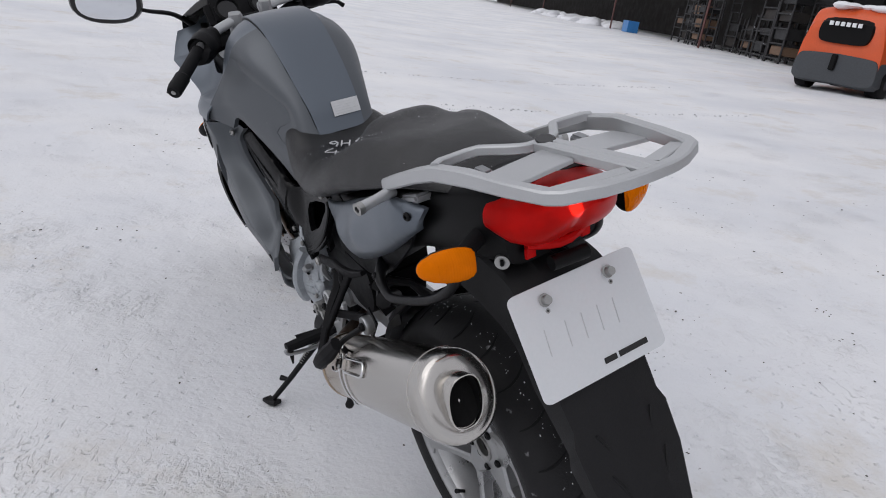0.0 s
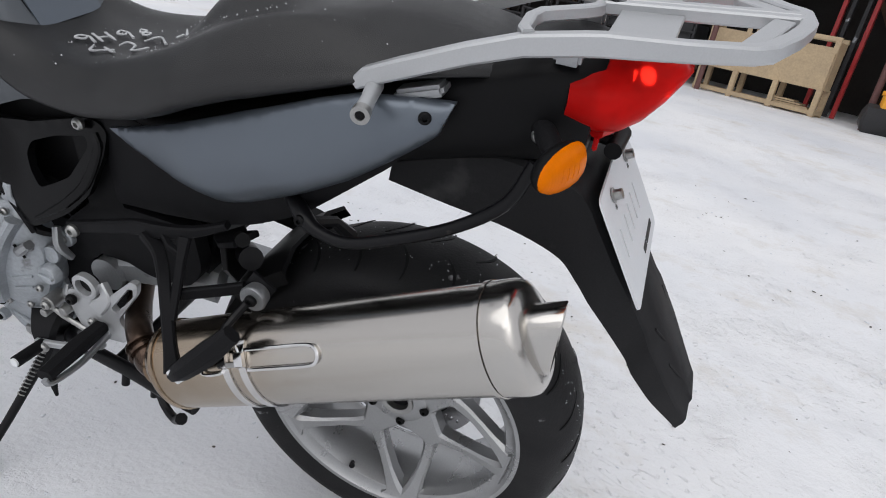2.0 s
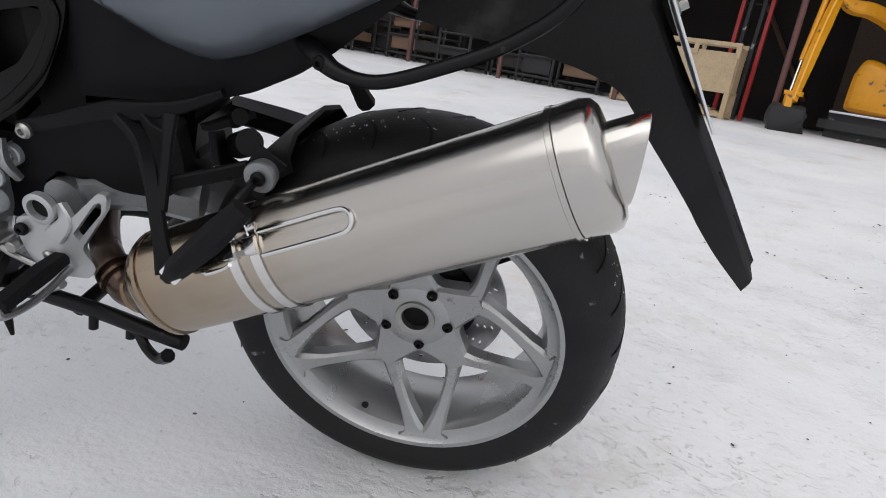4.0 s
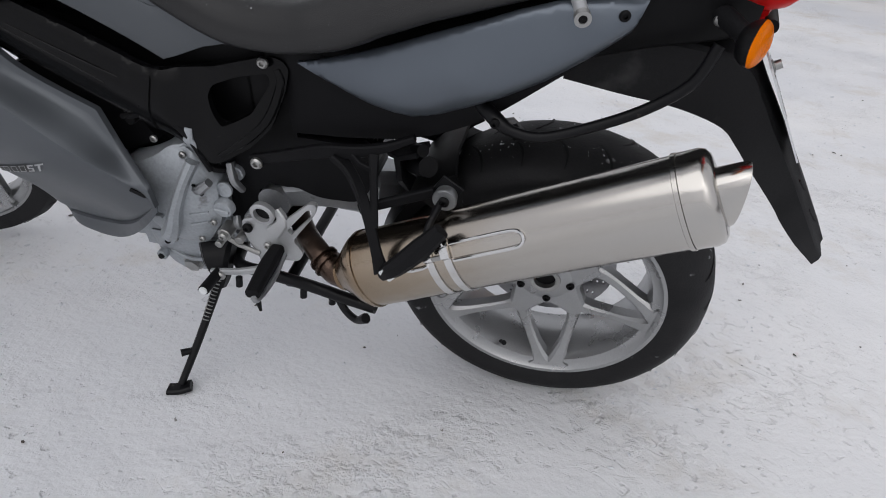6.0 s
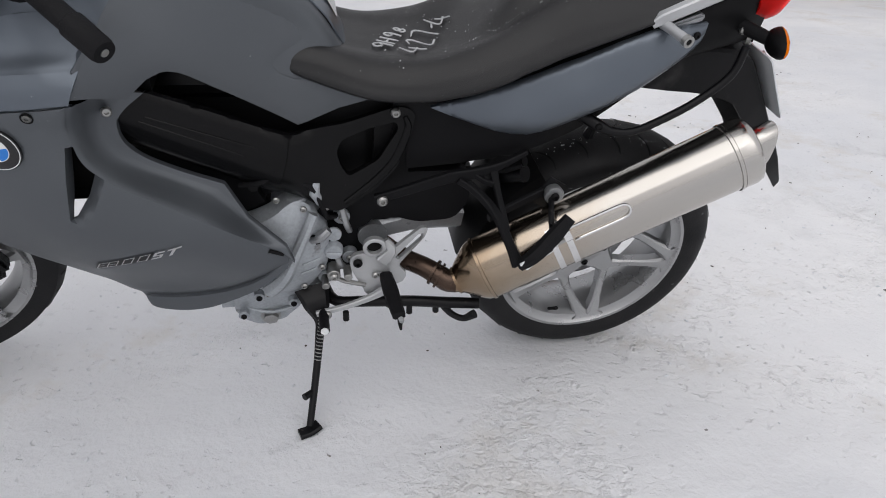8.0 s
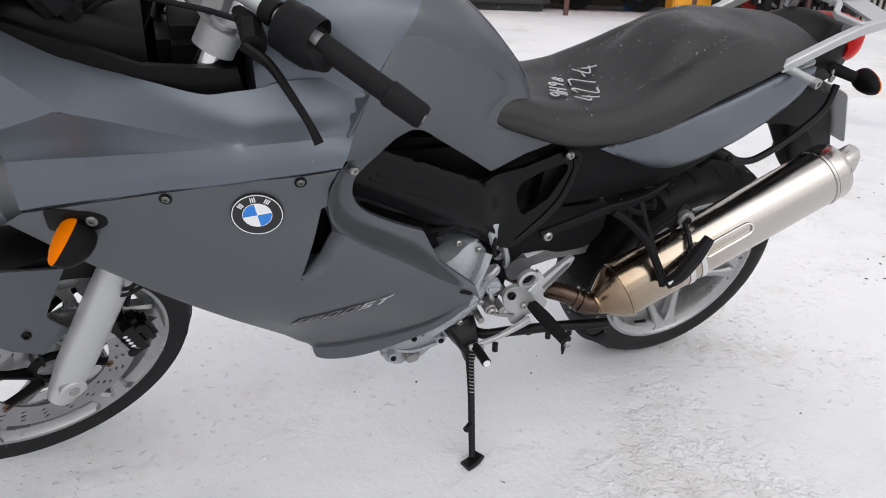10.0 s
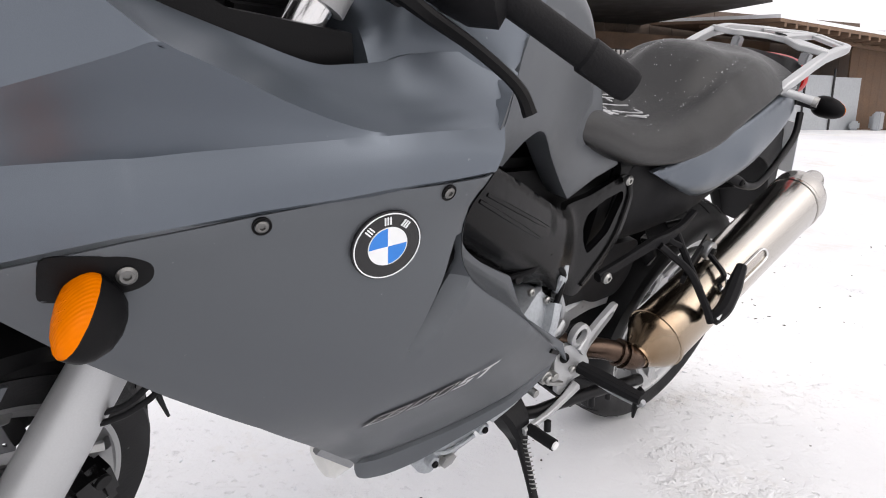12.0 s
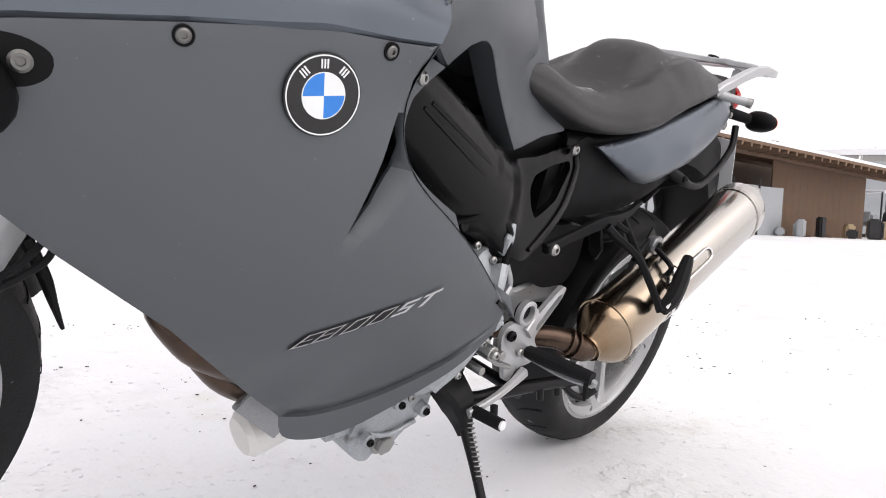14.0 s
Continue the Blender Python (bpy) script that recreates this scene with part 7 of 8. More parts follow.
part("guard_tail", bar([(-0.012, 1.306, 0.552), (-0.012, 1.282, 0.507), (-0.012, 1.268, 0.470), (-0.012, 1.254, 0.435)], [0.070, 0.052, 0.030, 0.008], [0.010, 0.008, 0.006, 0.004], None, 14, (0, 1, -0.4), 0.5), BLACK, guard, "thin tapering tail of the mudguard")
for pts in (((-0.030, 1.375, 0.470), (-0.080, 1.342, 0.512), (-0.098, 1.322, 0.535), (-0.103, 1.303, 0.557), (-0.100, 1.296, 0.600)), ((-0.030, 1.370, 0.485), (-0.085, 1.336, 0.530), (-0.102, 1.316, 0.561), (-0.106, 1.303, 0.590), (-0.100, 1.298, 0.620))):
    part("brake_hose", tube(list(pts), 0.0036, 10, 20), RUBBER, bike)
for s in (-1, 1):
    bm = bar([(FC[0] + s * 0.082, FC[1] - 0.02, FC[2] + 0.10), (FC[0] + s * 0.082, FC[1] + 0.03, FC[2] + 0.18), (FC[0] + s * 0.078, FC[1] - 0.01, FC[2] + 0.30)], 0.006, [0.07, 0.10, 0.12], None, 8, (0, 1, 0.2), 0.3)
    fsteer("guard_stay", bm, PAINT, guard)
    screw(tuple(STEER @ Vector((FC[0] + s * 0.087, FC[1] + 0.02, FC[2] + 0.15))), (s, 0, 0), 0.008, guard, BLACK, "screw")

# top yoke, bars, controls
bm = bmesh.new()
for s in (-1, 1):
    revolve([(-0.018, 0.020), (-0.018, 0.031), (0.018, 0.031), (0.018, 0.020)], tuple(YK + Vector((s * 0.10, 0, 0))), 24, tuple(FD), bm)
    drum(tuple(YK + Vector((s * 0.10, 0, 0)) + FD * 0.016), tuple(FD), 0.02, 0.010, 20, bm)
bar([YK + Vector((-0.10, -0.01, 0)), YK + Vector((0, -0.045, -0.01)), YK + Vector((0.10, -0.01, 0))], [0.05, 0.075, 0.05], 0.03, bm, 14, tuple(FD), 0.4)
yoke = fsteer("top_yoke", bm, CAST_GREY, bike, "silver cast top yoke")
fsteer("steering_nut", drum(tuple(YK + Vector((0, -0.045, 0.0)) + FD * 0.012), tuple(FD), 0.022, 0.012, 6), ZINC, yoke)
G0, G1, G2 = Vector((-0.306, 0.908, 0.950)), Vector((-0.198, 1.028, 1.015)), Vector((-0.146, 1.082, 1.038))
G3, G4 = Vector((-0.098, 1.116, 1.049)), Vector((-0.066, 1.134, 1.055))
INV = STEER.inverted()
for s in (-1, 1):
    def at(p):
        if s < 0:
            return Vector(p)
        q = INV @ Vector(p)
        return STEER @ Vector((-q.x, q.y, q.z))
    bm = tube([at(G1), at(G2), at(G3), at(G4), at(G4 + Vector((0.026, 0.016, 0.008)))], 0.0130, 16, 14)
    hb = part("handlebar", bm, SILVER, bike, "silver handlebar half")
    riser = at(Vector((-0.056, 1.142, 1.052)))
    bm = bar([riser + Vector((0, 0.012, -0.042)), riser + Vector((0, 0.0, -0.004)), riser + Vector((0, -0.005, 0.022))], [0.036, 0.040, 0.034], [0.044, 0.048, 0.038], None, 8, (0.3, 1, 0), 0.5)
    part("bar_riser", bm, CAST_GREY, hb, "silver bar clamp")
    ax = (at(G0) - at(G1)).normalized()
    bm = tube([at(G1), at(G1).lerp(at(G0), 0.62), at(G1).lerp(at(G0), 0.64), at(G1).lerp(at(G0), 0.66), at(G0) + ax * -0.006, at(G0)], [0.0165, 0.0165, 0.0165, 0.0195, 0.0185, 0.0165], 20)
    grip = part("grip", bm, RUBBER, hb, "black rubber grip with a bar-end weight", 30)
    part("bar_end_screw", drum(tuple(at(G0) - ax * 0.0005), tuple(ax), 0.006, 0.002, 16), ZINC, grip)
    m = (at(G1) - at(G2)).normalized().to_track_quat("X", "Z").to_matrix().to_4x4()
    q0, q1 = at(G1).lerp(at(G2), -0.02), at(G1).lerp(at(G2), 0.86)
    low = Vector((0, 0, -0.006))
    bm = tube([q0, q0.lerp(q1, 0.04) + low, q0.lerp(q1, 0.12) + low, q0.lerp(q1, 0.6) + low, q0.lerp(q1, 0.64) + low, q0.lerp(q1, 0.94) + low, q1 + low], [0.020, 0.031, 0.0345, 0.0355, 0.034, 0.033, 0.026], 24, 0, None, 1.12)
    sw = part("switch_block", bm, MATT, hb, "black switch housing")
    bm = box((0, 0, 0), (0.026, 0.012, 0.012), None, 0.3)
    bm.transform(Matrix.Translation(at(G1).lerp(at(G2), 0.5) + Vector((0, -0.026, 0.012))) @ m)
    part("switch", bm, BLACK, sw)
    bm = tube([at(G1).lerp(at(G2), 0.9), at(G2).lerp(at(G3), 0.22)], 0.020, 16)
    bar([at(p) for p in (G3 + Vector((0.012, 0.006, -0.030)), G2 + Vector((0.02, 0.028, -0.030)), G2 + Vector((-0.018, 0.030, -0.040)))], [0.018, 0.034, 0.030], [0.020, 0.046, 0.034], bm, 10, (0.2, 0.3, 1), 0.5)
    perch = part("lever_perch", bm, BLACK, hb)
    lever = [G2 + Vector((-0.012, 0.044, -0.040)), Vector((-0.185, 1.095, 0.980)), Vector((-0.240, 1.078, 0.962)), Vector((-0.285, 1.062, 0.940)), Vector((-0.300, 1.052, 0.918))]
    part("clutch_lever" if s < 0 else "brake_lever", bar([at(p) for p in lever], [0.013, 0.012, 0.010, 0.009, 0.013], [0.018, 0.015, 0.012, 0.011, 0.014], None, 24, (0, 0, 1), 0.6), BLACK, perch, "black hand lever")
    for dz in (-0.008, 0.010):
        screw(tuple(at(G2 + Vector((-0.022, -0.012, dz)))), tuple(at(G2 + Vector((-0.022, -0.03, dz))) - at(G2 + Vector((-0.022, -0.012, dz)))), 0.0055, perch, ZINC, "clamp_screw")
    cable = [G2 + Vector((0.0, 0.05, -0.008)), G2 + Vector((0.05, 0.10, -0.01)), G2 + Vector((0.09, 0.20, -0.01)), G2 + Vector((0.10, 0.28, -0.07))]
    part("control_cable", tube([at(p) for p in cable], 0.0045, 8, 18), RUBBER, hb)

# ---- the yard ----
RISE, SHED_U, SHED_K = 0.39, 12.75, 0.557


def ground_z(x, y):
    """The yard is level round the machine and climbs a little towards the shed."""
    u = x - SHED_K * y
    s = min(1.0, max(0.0, (u - 0.9) / (SHED_U - 0.9)))
    return RISE * s * s * (3 - 2 * s)


def spread(n, near, far):
    """Coordinates that lie close together in the middle and far apart outside."""
    t = np.linspace(-1, 1, n)
    return np.sign(t) * (near * np.abs(t) + (far - near) * np.abs(t) ** 6)


noise.seed_set(4)
gx, gy = spread(461, 4.2, 420.0) - 0.3, spread(461, 4.2, 420.0) + 0.5
bm = bmesh.new()
rows = []
for y in gy:
    row = []
    for x in gx:
        d = math.hypot(x + 0.3, y - 0.5)
        h = 0.0
        if d < 30:
            v = Vector((x, y, 0))
            tread = min(1.0, max(0.0, 0.5 + 2.2 * noise.noise(v * 0.8 + Vector((3, 7, 0)))))
            h = 0.006 * noise.noise(v * 2.1) + 0.005 * noise.noise(v * 6.0) + (0.002 + 0.003 * tread) * noise.noise(v * 13.0) + (0.001 + 0.002 * tread) * noise.noise(v * 27.0)
            h *= min(1.0, 0.45 + d * 0.5)
        row.append(bm.verts.new((x, y, ground_z(x, y) + h - 0.002)))
    rows.append(row)
for a, b in zip(rows, rows[1:]):
    for i in range(len(a) - 1):
        bm.faces.new((a[i], a[i + 1], b[i + 1], b[i]))
tagged(part("ground", bm, SNOW, None, "", 80), "trodden grey-white snow with grit and ruts", "ground", "", "structure")

TRACK_SNOW = material("grey_slush", (0.58, 0.58, 0.60), 0.75, 0, 0.3, 60, 0.3, 8)
GRIT = material("dark_grit", (0.07, 0.062, 0.055), 0.8, 0, 0.4, 200, 0.2)
rng = random.Random(11)


def strewn(count, low, high, reach, squash):
    """Small broken pieces strewn over the snow in loose clusters."""
    bm = bmesh.new()
    for k in range(count // 6):
        cx, cy = rng.uniform(-reach, reach * 1.1), rng.uniform(-reach * 0.9, reach * 1.1)
        wide = rng.uniform(0.03, 0.35)
        for i in range(6):
            x, y = cx + rng.gauss(0, wide), cy + rng.gauss(0, wide)
            if x > 6 or math.hypot(x, y) < 0.05:
                continue
            r = rng.uniform(low, high) * (1 + 0.25 * math.hypot(x, y))
            m = Matrix.Translation((x, y, ground_z(x, y) + 0.001)) @ Matrix.Rotation(rng.uniform(0, 6.3), 4, "Z") @ Matrix.Diagonal((r * rng.uniform(0.8, 2.4), r, r * squash, 1))
            bmesh.ops.create_icosphere(bm, subdivisions=1, radius=1, matrix=m)
    return bm


tagged(part("grit", strewn(420, 0.0012, 0.0035, 3.6, 0.5), GRIT, None, "", 30), "dark grit strewn over the snow", "grit", "", "stuff")
tagged(part("snow_crumb", strewn(1100, 0.0015, 0.004, 3.6, 0.45), FOAM_SNOW, None, "", 60), "loose crumbs of snow on the packed yard", "snow", "", "stuff")

WOOD = material("weathered_boards", (0.16, 0.10, 0.065), 0.75, 0, 0.3, 30, 0.2, 3)
WOOD_NEW = material("pale_softwood", (0.42, 0.32, 0.2), 0.7, 0, 0.2, 30, 0.1, 4)
RUST = material("rust_red_primer_steel", (0.12, 0.055, 0.05), 0.6, 0.2, 0.25, 40, 0.1, 6)
SHEET = material("grey_metal_sheet", (0.36, 0.38, 0.4), 0.5, 0.4, 0.12, 20, 0.05, 2)
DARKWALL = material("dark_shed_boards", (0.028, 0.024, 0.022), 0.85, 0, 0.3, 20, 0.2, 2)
YELLOW = material("machine_yellow", (0.66, 0.29, 0.008), 0.4, 0, 0.15, 60, 0.05, 5, 0, ((0.1, 0.07, 0.04), 9), 0.64)
ORANGE = material("forklift_orange", (0.62, 0.09, 0.02), 0.4, 0, 0.1, 60, 0.04, 5)
REDPAINT = material("machine_red", (0.4, 0.03, 0.03), 0.4, 0, 0.15, 60, 0.05, 5)
BLUEPAINT = material("machine_blue", (0.04, 0.2, 0.5), 0.4, 0, 0.15, 60, 0.05, 5)
IRON = material("dark_iron", (0.03, 0.03, 0.032), 0.55, 0.3, 0.3, 60, 0.15, 6, 0, ((0.5, 0.52, 0.55), 5), 0.68)
CONCRETE = material("grey_concrete", (0.33, 0.32, 0.31), 0.85, 0, 0.15, 20, 0.15, 2)
ROOF_SNOW = material("roof_snow", (0.78, 0.79, 0.82), 0.8, 0, 0.05, 10, 0.2, 3)

SD = Vector((SHED_K, 1, 0)).normalized()
SN = Vector((SD.y, -SD.x, 0))


def shed(s, d=0.0, z=0.0):
    """A place by the shed: s metres along its front, d metres into it, z up from its floor."""
    p = Vector((SHED_U, 0, RISE)) + SD * s + SN * d
    return (p.x, p.y, RISE + z)


SHED_TURN = Matrix((SD, SN, (0, 0, 1))).transposed().to_4x4()


def slab(name, s0, s1, d0, d1, z0, z1, mat, parent=None, bevel=0.02):
    bm = box((0, 0, 0), (s1 - s0, d1 - d0, z1 - z0), None, bevel)
    bm.transform(Matrix.Translation(shed((s0 + s1) / 2, (d0 + d1) / 2, (z0 + z1) / 2)) @ SHED_TURN)
    return part(name, bm, mat, parent)


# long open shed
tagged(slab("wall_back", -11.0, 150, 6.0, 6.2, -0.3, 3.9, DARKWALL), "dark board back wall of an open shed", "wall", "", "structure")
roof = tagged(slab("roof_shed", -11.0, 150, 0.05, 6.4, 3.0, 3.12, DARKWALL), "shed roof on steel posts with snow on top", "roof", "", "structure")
slab("snow_cover", -11.0, 150, 0.03, 6.4, 3.124, 3.22, ROOF_SNOW, roof)
for k, s in enumerate((-10.85, -8.9, -6.65, -4.2, -1.4, 1.3, 3.9, 7.0, 20.15, 33.5, 57, 80)):
    bm = tube([shed(s, 0, -0.2), shed(s, 0, 3.0)], 0.05, 10)
    tagged(part("post", bm, RUST), "rust-red round steel shed post", "post", "shed posts")
for k in range(12):
    s = -9.5 + 3.0 * k
    bm = tube([shed(s, 5.9, 0.6), shed(s + 1.5, 5.9, 2.8)], 0.06, 6)
    tagged(part("wall_brace", bm, WOOD), "slanting wooden brace on the shed wall", "brace", "wall braces")

# rows of stacked crates and racks in the dark shed
rng = random.Random(11)
for k in range(26):
    s = -0.5 + k * 1.02 + rng.uniform(-0.1, 0.1)
    d, w, h = rng.uniform(0.5, 1.5), rng.uniform(0.8, 1.0), rng.uniform(1.1, 2.4)
    th = empty("rack_frame", Matrix.Identity(4), label="dark iron storage rack with snow-dusted bars", category="rack", group="racks in the shed")
    for a in (0, w):
        for b in (0, 0.8):
            part("upright", tube([shed(s + a, d + b, 0), shed(s + a, d + b, h)], 0.035, 6), IRON, th)
    for z in np.arange(0.15, h, rng.uniform(0.3, 0.5)):
        for b in (0, 0.8):
            part("crossbar", tube([shed(s, d + b, z), shed(s + w, d + b, z)], 0.03, 6), IRON, th)
    for z in np.arange(0.2, h - 0.3, 0.55):
        if rng.random() < 0.75:
            bm = box((0, 0, 0), (w * 0.85, 0.7, rng.uniform(0.2, 0.42)), None, 0.05)
            bm.transform(Matrix.Translation(shed(s + w / 2, d + 0.4, z + 0.2)) @ SHED_TURN)
            part("load", bm, rng.choice((IRON, IRON, DARKWALL, WOOD)), th)

# churned wheel tracks across the yard
def wheel_track(a, b, wide):
    bm = bmesh.new()
    a, b = Vector(a), Vector(b)
    n = int((b - a).length / 0.07)
    side = (b - a).normalized().cross(Vector((0, 0, 1)))
    for k in range(n):
        if rng.random() < 0.25:
            continue
        c = a.lerp(b, k / n) + side * rng.uniform(-wide, wide)
        r = rng.uniform(0.008, 0.020)
        m = Matrix.Translation((c.x, c.y, ground_z(c.x, c.y) + 0.002)) @ Matrix.Rotation(rng.uniform(-0.4, 0.4) + 0.7, 4, "Z") @ Matrix.Diagonal((r * rng.uniform(1.0, 2.0), r, r * rng.uniform(0.35, 0.7), 1))
        bmesh.ops.create_icosphere(bm, subdivisions=1, radius=1, matrix=m)
    return bm


for a, b, wide in (((2.6, 7.5, 0), (9.0, 7.2, 0), 0.05), ((3.0, 5.3, 0), (8.2, 4.75, 0), 0.07)):
    tagged(part("wheel_track", wheel_track(a, b, wide), TRACK_SNOW, None, "", 60), "churned wheel track of grey snow lumps", "track", "", "stuff")
tagged(slab("barrel_box", 29.8, 30.8, -0.1, 0.5, 0.0, 0.6, BLUEPAINT), "blue steel box beside the shed", "box")
for k in range(9):
    s0 = 36 + 2.6 * k
    bm = bmesh.new()
    for i in range(7):
        m = Matrix.Translation(shed(s0 + rng.uniform(-1.2, 1.2), rng.uniform(-0.6, 1.5), 0.0)) @ Matrix.Diagonal((rng.uniform(0.3, 1.3), rng.uniform(0.3, 0.9), rng.uniform(0.15, 0.5), 1))
        bmesh.ops.create_icosphere(bm, subdivisions=2, radius=1, matrix=m)
    tagged(part("snow_heap", bm, ROOF_SNOW, None, "", 60), "heap of cleared snow by the shed", "snow heap", "snow heaps")

# pale plywood crate on legs, open under its panel
def crate(s0, s1, d, h, dep):
    th = empty("crate", Matrix.Identity(4), label="pale plywood crate on legs, with slots under its top rail", category="crate")

    def stick(name, a, b, d0, d1, z0, z1):
        bm = box((0, 0, 0), (b - a, d1 - d0, z1 - z0), None, 0.06)
        bm.transform(Matrix.Translation(shed((a + b) / 2, (d0 + d1) / 2, (z0 + z1) / 2)) @ SHED_TURN)
        part(name, bm, WOOD_NEW, th)

    w = s1 - s0
    for front in (0.0, dep - 0.03):
        stick("panel", s0 + 0.02, s1 - 0.02, d + front, d + front + 0.02, 0.34 * h, 0.87 * h)
        stick("top_rail", s0, s1, d + front - 0.02, d + front + 0.03, 0.945 * h, h)
        stick("bottom_rail", s0, s1, d + front - 0.02, d + front + 0.03, 0.03, 0.10)
        for u in (0.0, 0.33, 0.66, 0.955):
            stick("leg", s0 + u * w, s0 + u * w + 0.09, d + front - 0.025, d + front + 0.05, 0.0, 0.36 * h)
            stick("post", s0 + u * w, s0 + u * w + 0.08, d + front - 0.024, d + front - 0.002, 0.80 * h, 0.95 * h)
    for a in (s0, s1 - 0.02):
        stick("side_panel", a, a + 0.02, d + 0.03, d + dep - 0.05, 0.34 * h, 0.94 * h)
        stick("side_rail", a, a + 0.05, d + 0.03, d + dep - 0.05, 0.03, 0.10)
    stick("deck", s0 + 0.03, s1 - 0.03, d + 0.04, d + dep - 0.06, 0.34 * h, 0.36 * h)
    for k in range(3):
        stick("loose_board", s0 + 0.15 + 0.12 * k, s0 + 0.72 + 0.05 * k, d + 0.06, d + 0.34, 0.10 + 0.035 * k, 0.125 + 0.035 * k)
    return th


crate(-3.40, -1.22, 0.20, 1.28, 0.42)

# red mast frames
th = empty("fork_mast", Matrix.Identity(4), label="red-edged lifting mast standing in the shed", category="mast")
for at_s, mat in ((-3.33, REDPAINT), (-3.20, IRON), (-2.96, IRON), (-2.82, REDPAINT)):
    part("mast_rail", bar([shed(at_s, 1.5, 0.0), shed(at_s - 0.03, 1.5, 2.3)], 0.07, 0.09, None, 0, tuple(SN), 0.15), mat, th)
for z in (0.5, 1.3, 2.1):
    part("mast_tie", bar([shed(-3.35, 1.56, z), shed(-2.82, 1.56, z)], 0.06, 0.03, None, 0, (0, 0, 1), 0.15), IRON, th)

# small yellow excavator
ex = empty("excavator", Matrix.Identity(4), label="small yellow excavator with its arm folded, snow on the tracks", category="excavator")
def ex_line(*pts):
    return [shed(*p) for p in pts]


part("boom", bar(ex_line((-4.53, 0.42, 2.28), (-4.75, 0.55, 2.06), (-5.05, 0.80, 2.03), (-5.40, 1.25, 1.85), (-5.62, 1.65, 1.35), (-5.66, 1.75, 0.95)), [0.13, 0.17, 0.18, 0.18, 0.17, 0.16], [0.14, 0.20, 0.22, 0.24, 0.22, 0.20], None, 24, (0.3, -0.2, 1)), YELLOW, ex)
part("arm", bar(ex_line((-4.58, 0.46, 2.34), (-4.55, 0.20, 1.75), (-4.53, -0.10, 1.10), (-4.52, -0.36, 0.48)), [0.13, 0.13, 0.13, 0.10], [0.13, 0.17, 0.15, 0.10], None, 16, (0.5, -0.8, 0.2)), YELLOW, ex)
part("arm_ram", tube(ex_line((-4.42, 0.36, 2.22), (-4.40, -0.02, 1.12)), 0.045, 12), YELLOW, ex)
part("ram_rod", tube(ex_line((-4.40, -0.02, 1.14), (-4.42, -0.26, 0.62)), 0.024, 10), CHROME, ex)
part("linkage", bar(ex_line((-4.36, -0.28, 0.60), (-4.62, -0.34, 0.60)), 0.09, 0.07, None, 0, (0, 0, 1), 0.3), YELLOW, ex)
part("quick_hitch", bar(ex_line((-4.45, -0.36, 0.56), (-4.46, -0.40, 0.30)), 0.12, 0.12, None, 0, (1, 0, 0), 0.3), YELLOW, ex)
part("bucket", bar(ex_line((-4.50, -0.40, 0.40), (-4.46, -0.30, 0.20), (-4.55, -0.05, 0.10), (-4.62, 0.18, 0.20)), [0.50, 0.56, 0.56, 0.54], [0.12, 0.26, 0.22, 0.06], None, 16, (1, 0, 0.3)), IRON, ex)
bm = body([(-0.55, [(0, 0.62), (-0.42, 0.60), (-0.50, 0.45), (-0.50, 0.05), (0, 0.0)]), (-0.40, [(0, 0.86), (-0.46, 0.84), (-0.56, 0.62), (-0.56, 0.02), (0, 0.0)]), (0.1, [(0, 0.72), (-0.46, 0.70), (-0.58, 0.50), (-0.58, 0.0), (0, 0.0)]), (0.7, [(0, 0.62), (-0.46, 0.60), (-0.56, 0.45), (-0.56, 0.0), (0, 0.0)])], 20, 16)
bm.transform(Matrix.Translation(shed(-5.55, 1.7, 0.50)) @ SHED_TURN @ Matrix.Rotation(radians(90), 4, "Z"))
part("housing", bm, YELLOW, ex)
for ds, dd in ((-0.42, 1.32), (0.36, 1.32), (-0.42, 2.15), (0.36, 2.15)):
    part("cab_post", bar(ex_line((-5.75 + ds, dd, 1.0), (-5.75 + ds * 0.9, dd, 2.25)), 0.06, 0.06, None, 0, (1, 0, 0), 0.2), IRON, ex)
bm = box((0, 0, 0), (0.95, 1.0, 0.08), None, 0.3)
bm.transform(Matrix.Translation(shed(-5.75, 1.75, 2.28)) @ SHED_TURN)
part("cab_roof", bm, IRON, ex)
for dd in (1.15, 2.25):
    bm = box((0, 0, 0), (1.7, 0.30, 0.42), None, 0.45)
    bm.transform(Matrix.Translation(shed(-5.55, dd, 0.22)) @ SHED_TURN)
    track = part("track", bm, IRON, ex)
    bm = box((0, 0, 0), (1.45, 0.24, 0.035), None, 0.45)
    bm.transform(Matrix.Translation(shed(-5.55, dd, 0.435)) @ SHED_TURN)
    part("track_snow", bm, ROOF_SNOW, track)

# orange forklift with snow on its counterweight
fk = empty("forklift", Matrix.Translation((13.72, 6.72, ground_z(13.72, 6.72) - 0.02)) @ Matrix.Rotation(radians(-84), 4, "Z") @ Matrix.Scale(1.42, 4), label="orange forklift truck with snow on its hood", category="forklift")
bm = body([(-0.62, [(0, 0.95), (-0.35, 0.93), (-0.48, 0.85), (-0.55, 0.5), (-0.50, 0.22), (0, 0.20)]), (-0.45, [(0, 1.12), (-0.4, 1.1), (-0.53, 1.0), (-0.56, 0.5), (-0.52, 0.16), (0, 0.15)]), (0.0, [(0, 1.15), (-0.42, 1.13), (-0.54, 1.0), (-0.56, 0.5), (-0.54, 0.16), (0, 0.15)]), (0.9, [(0, 1.0), (-0.42, 0.98), (-0.54, 0.9), (-0.56, 0.5), (-0.54, 0.25), (0, 0.25)])], 24, 20)
part("hood", bm, ORANGE, fk)
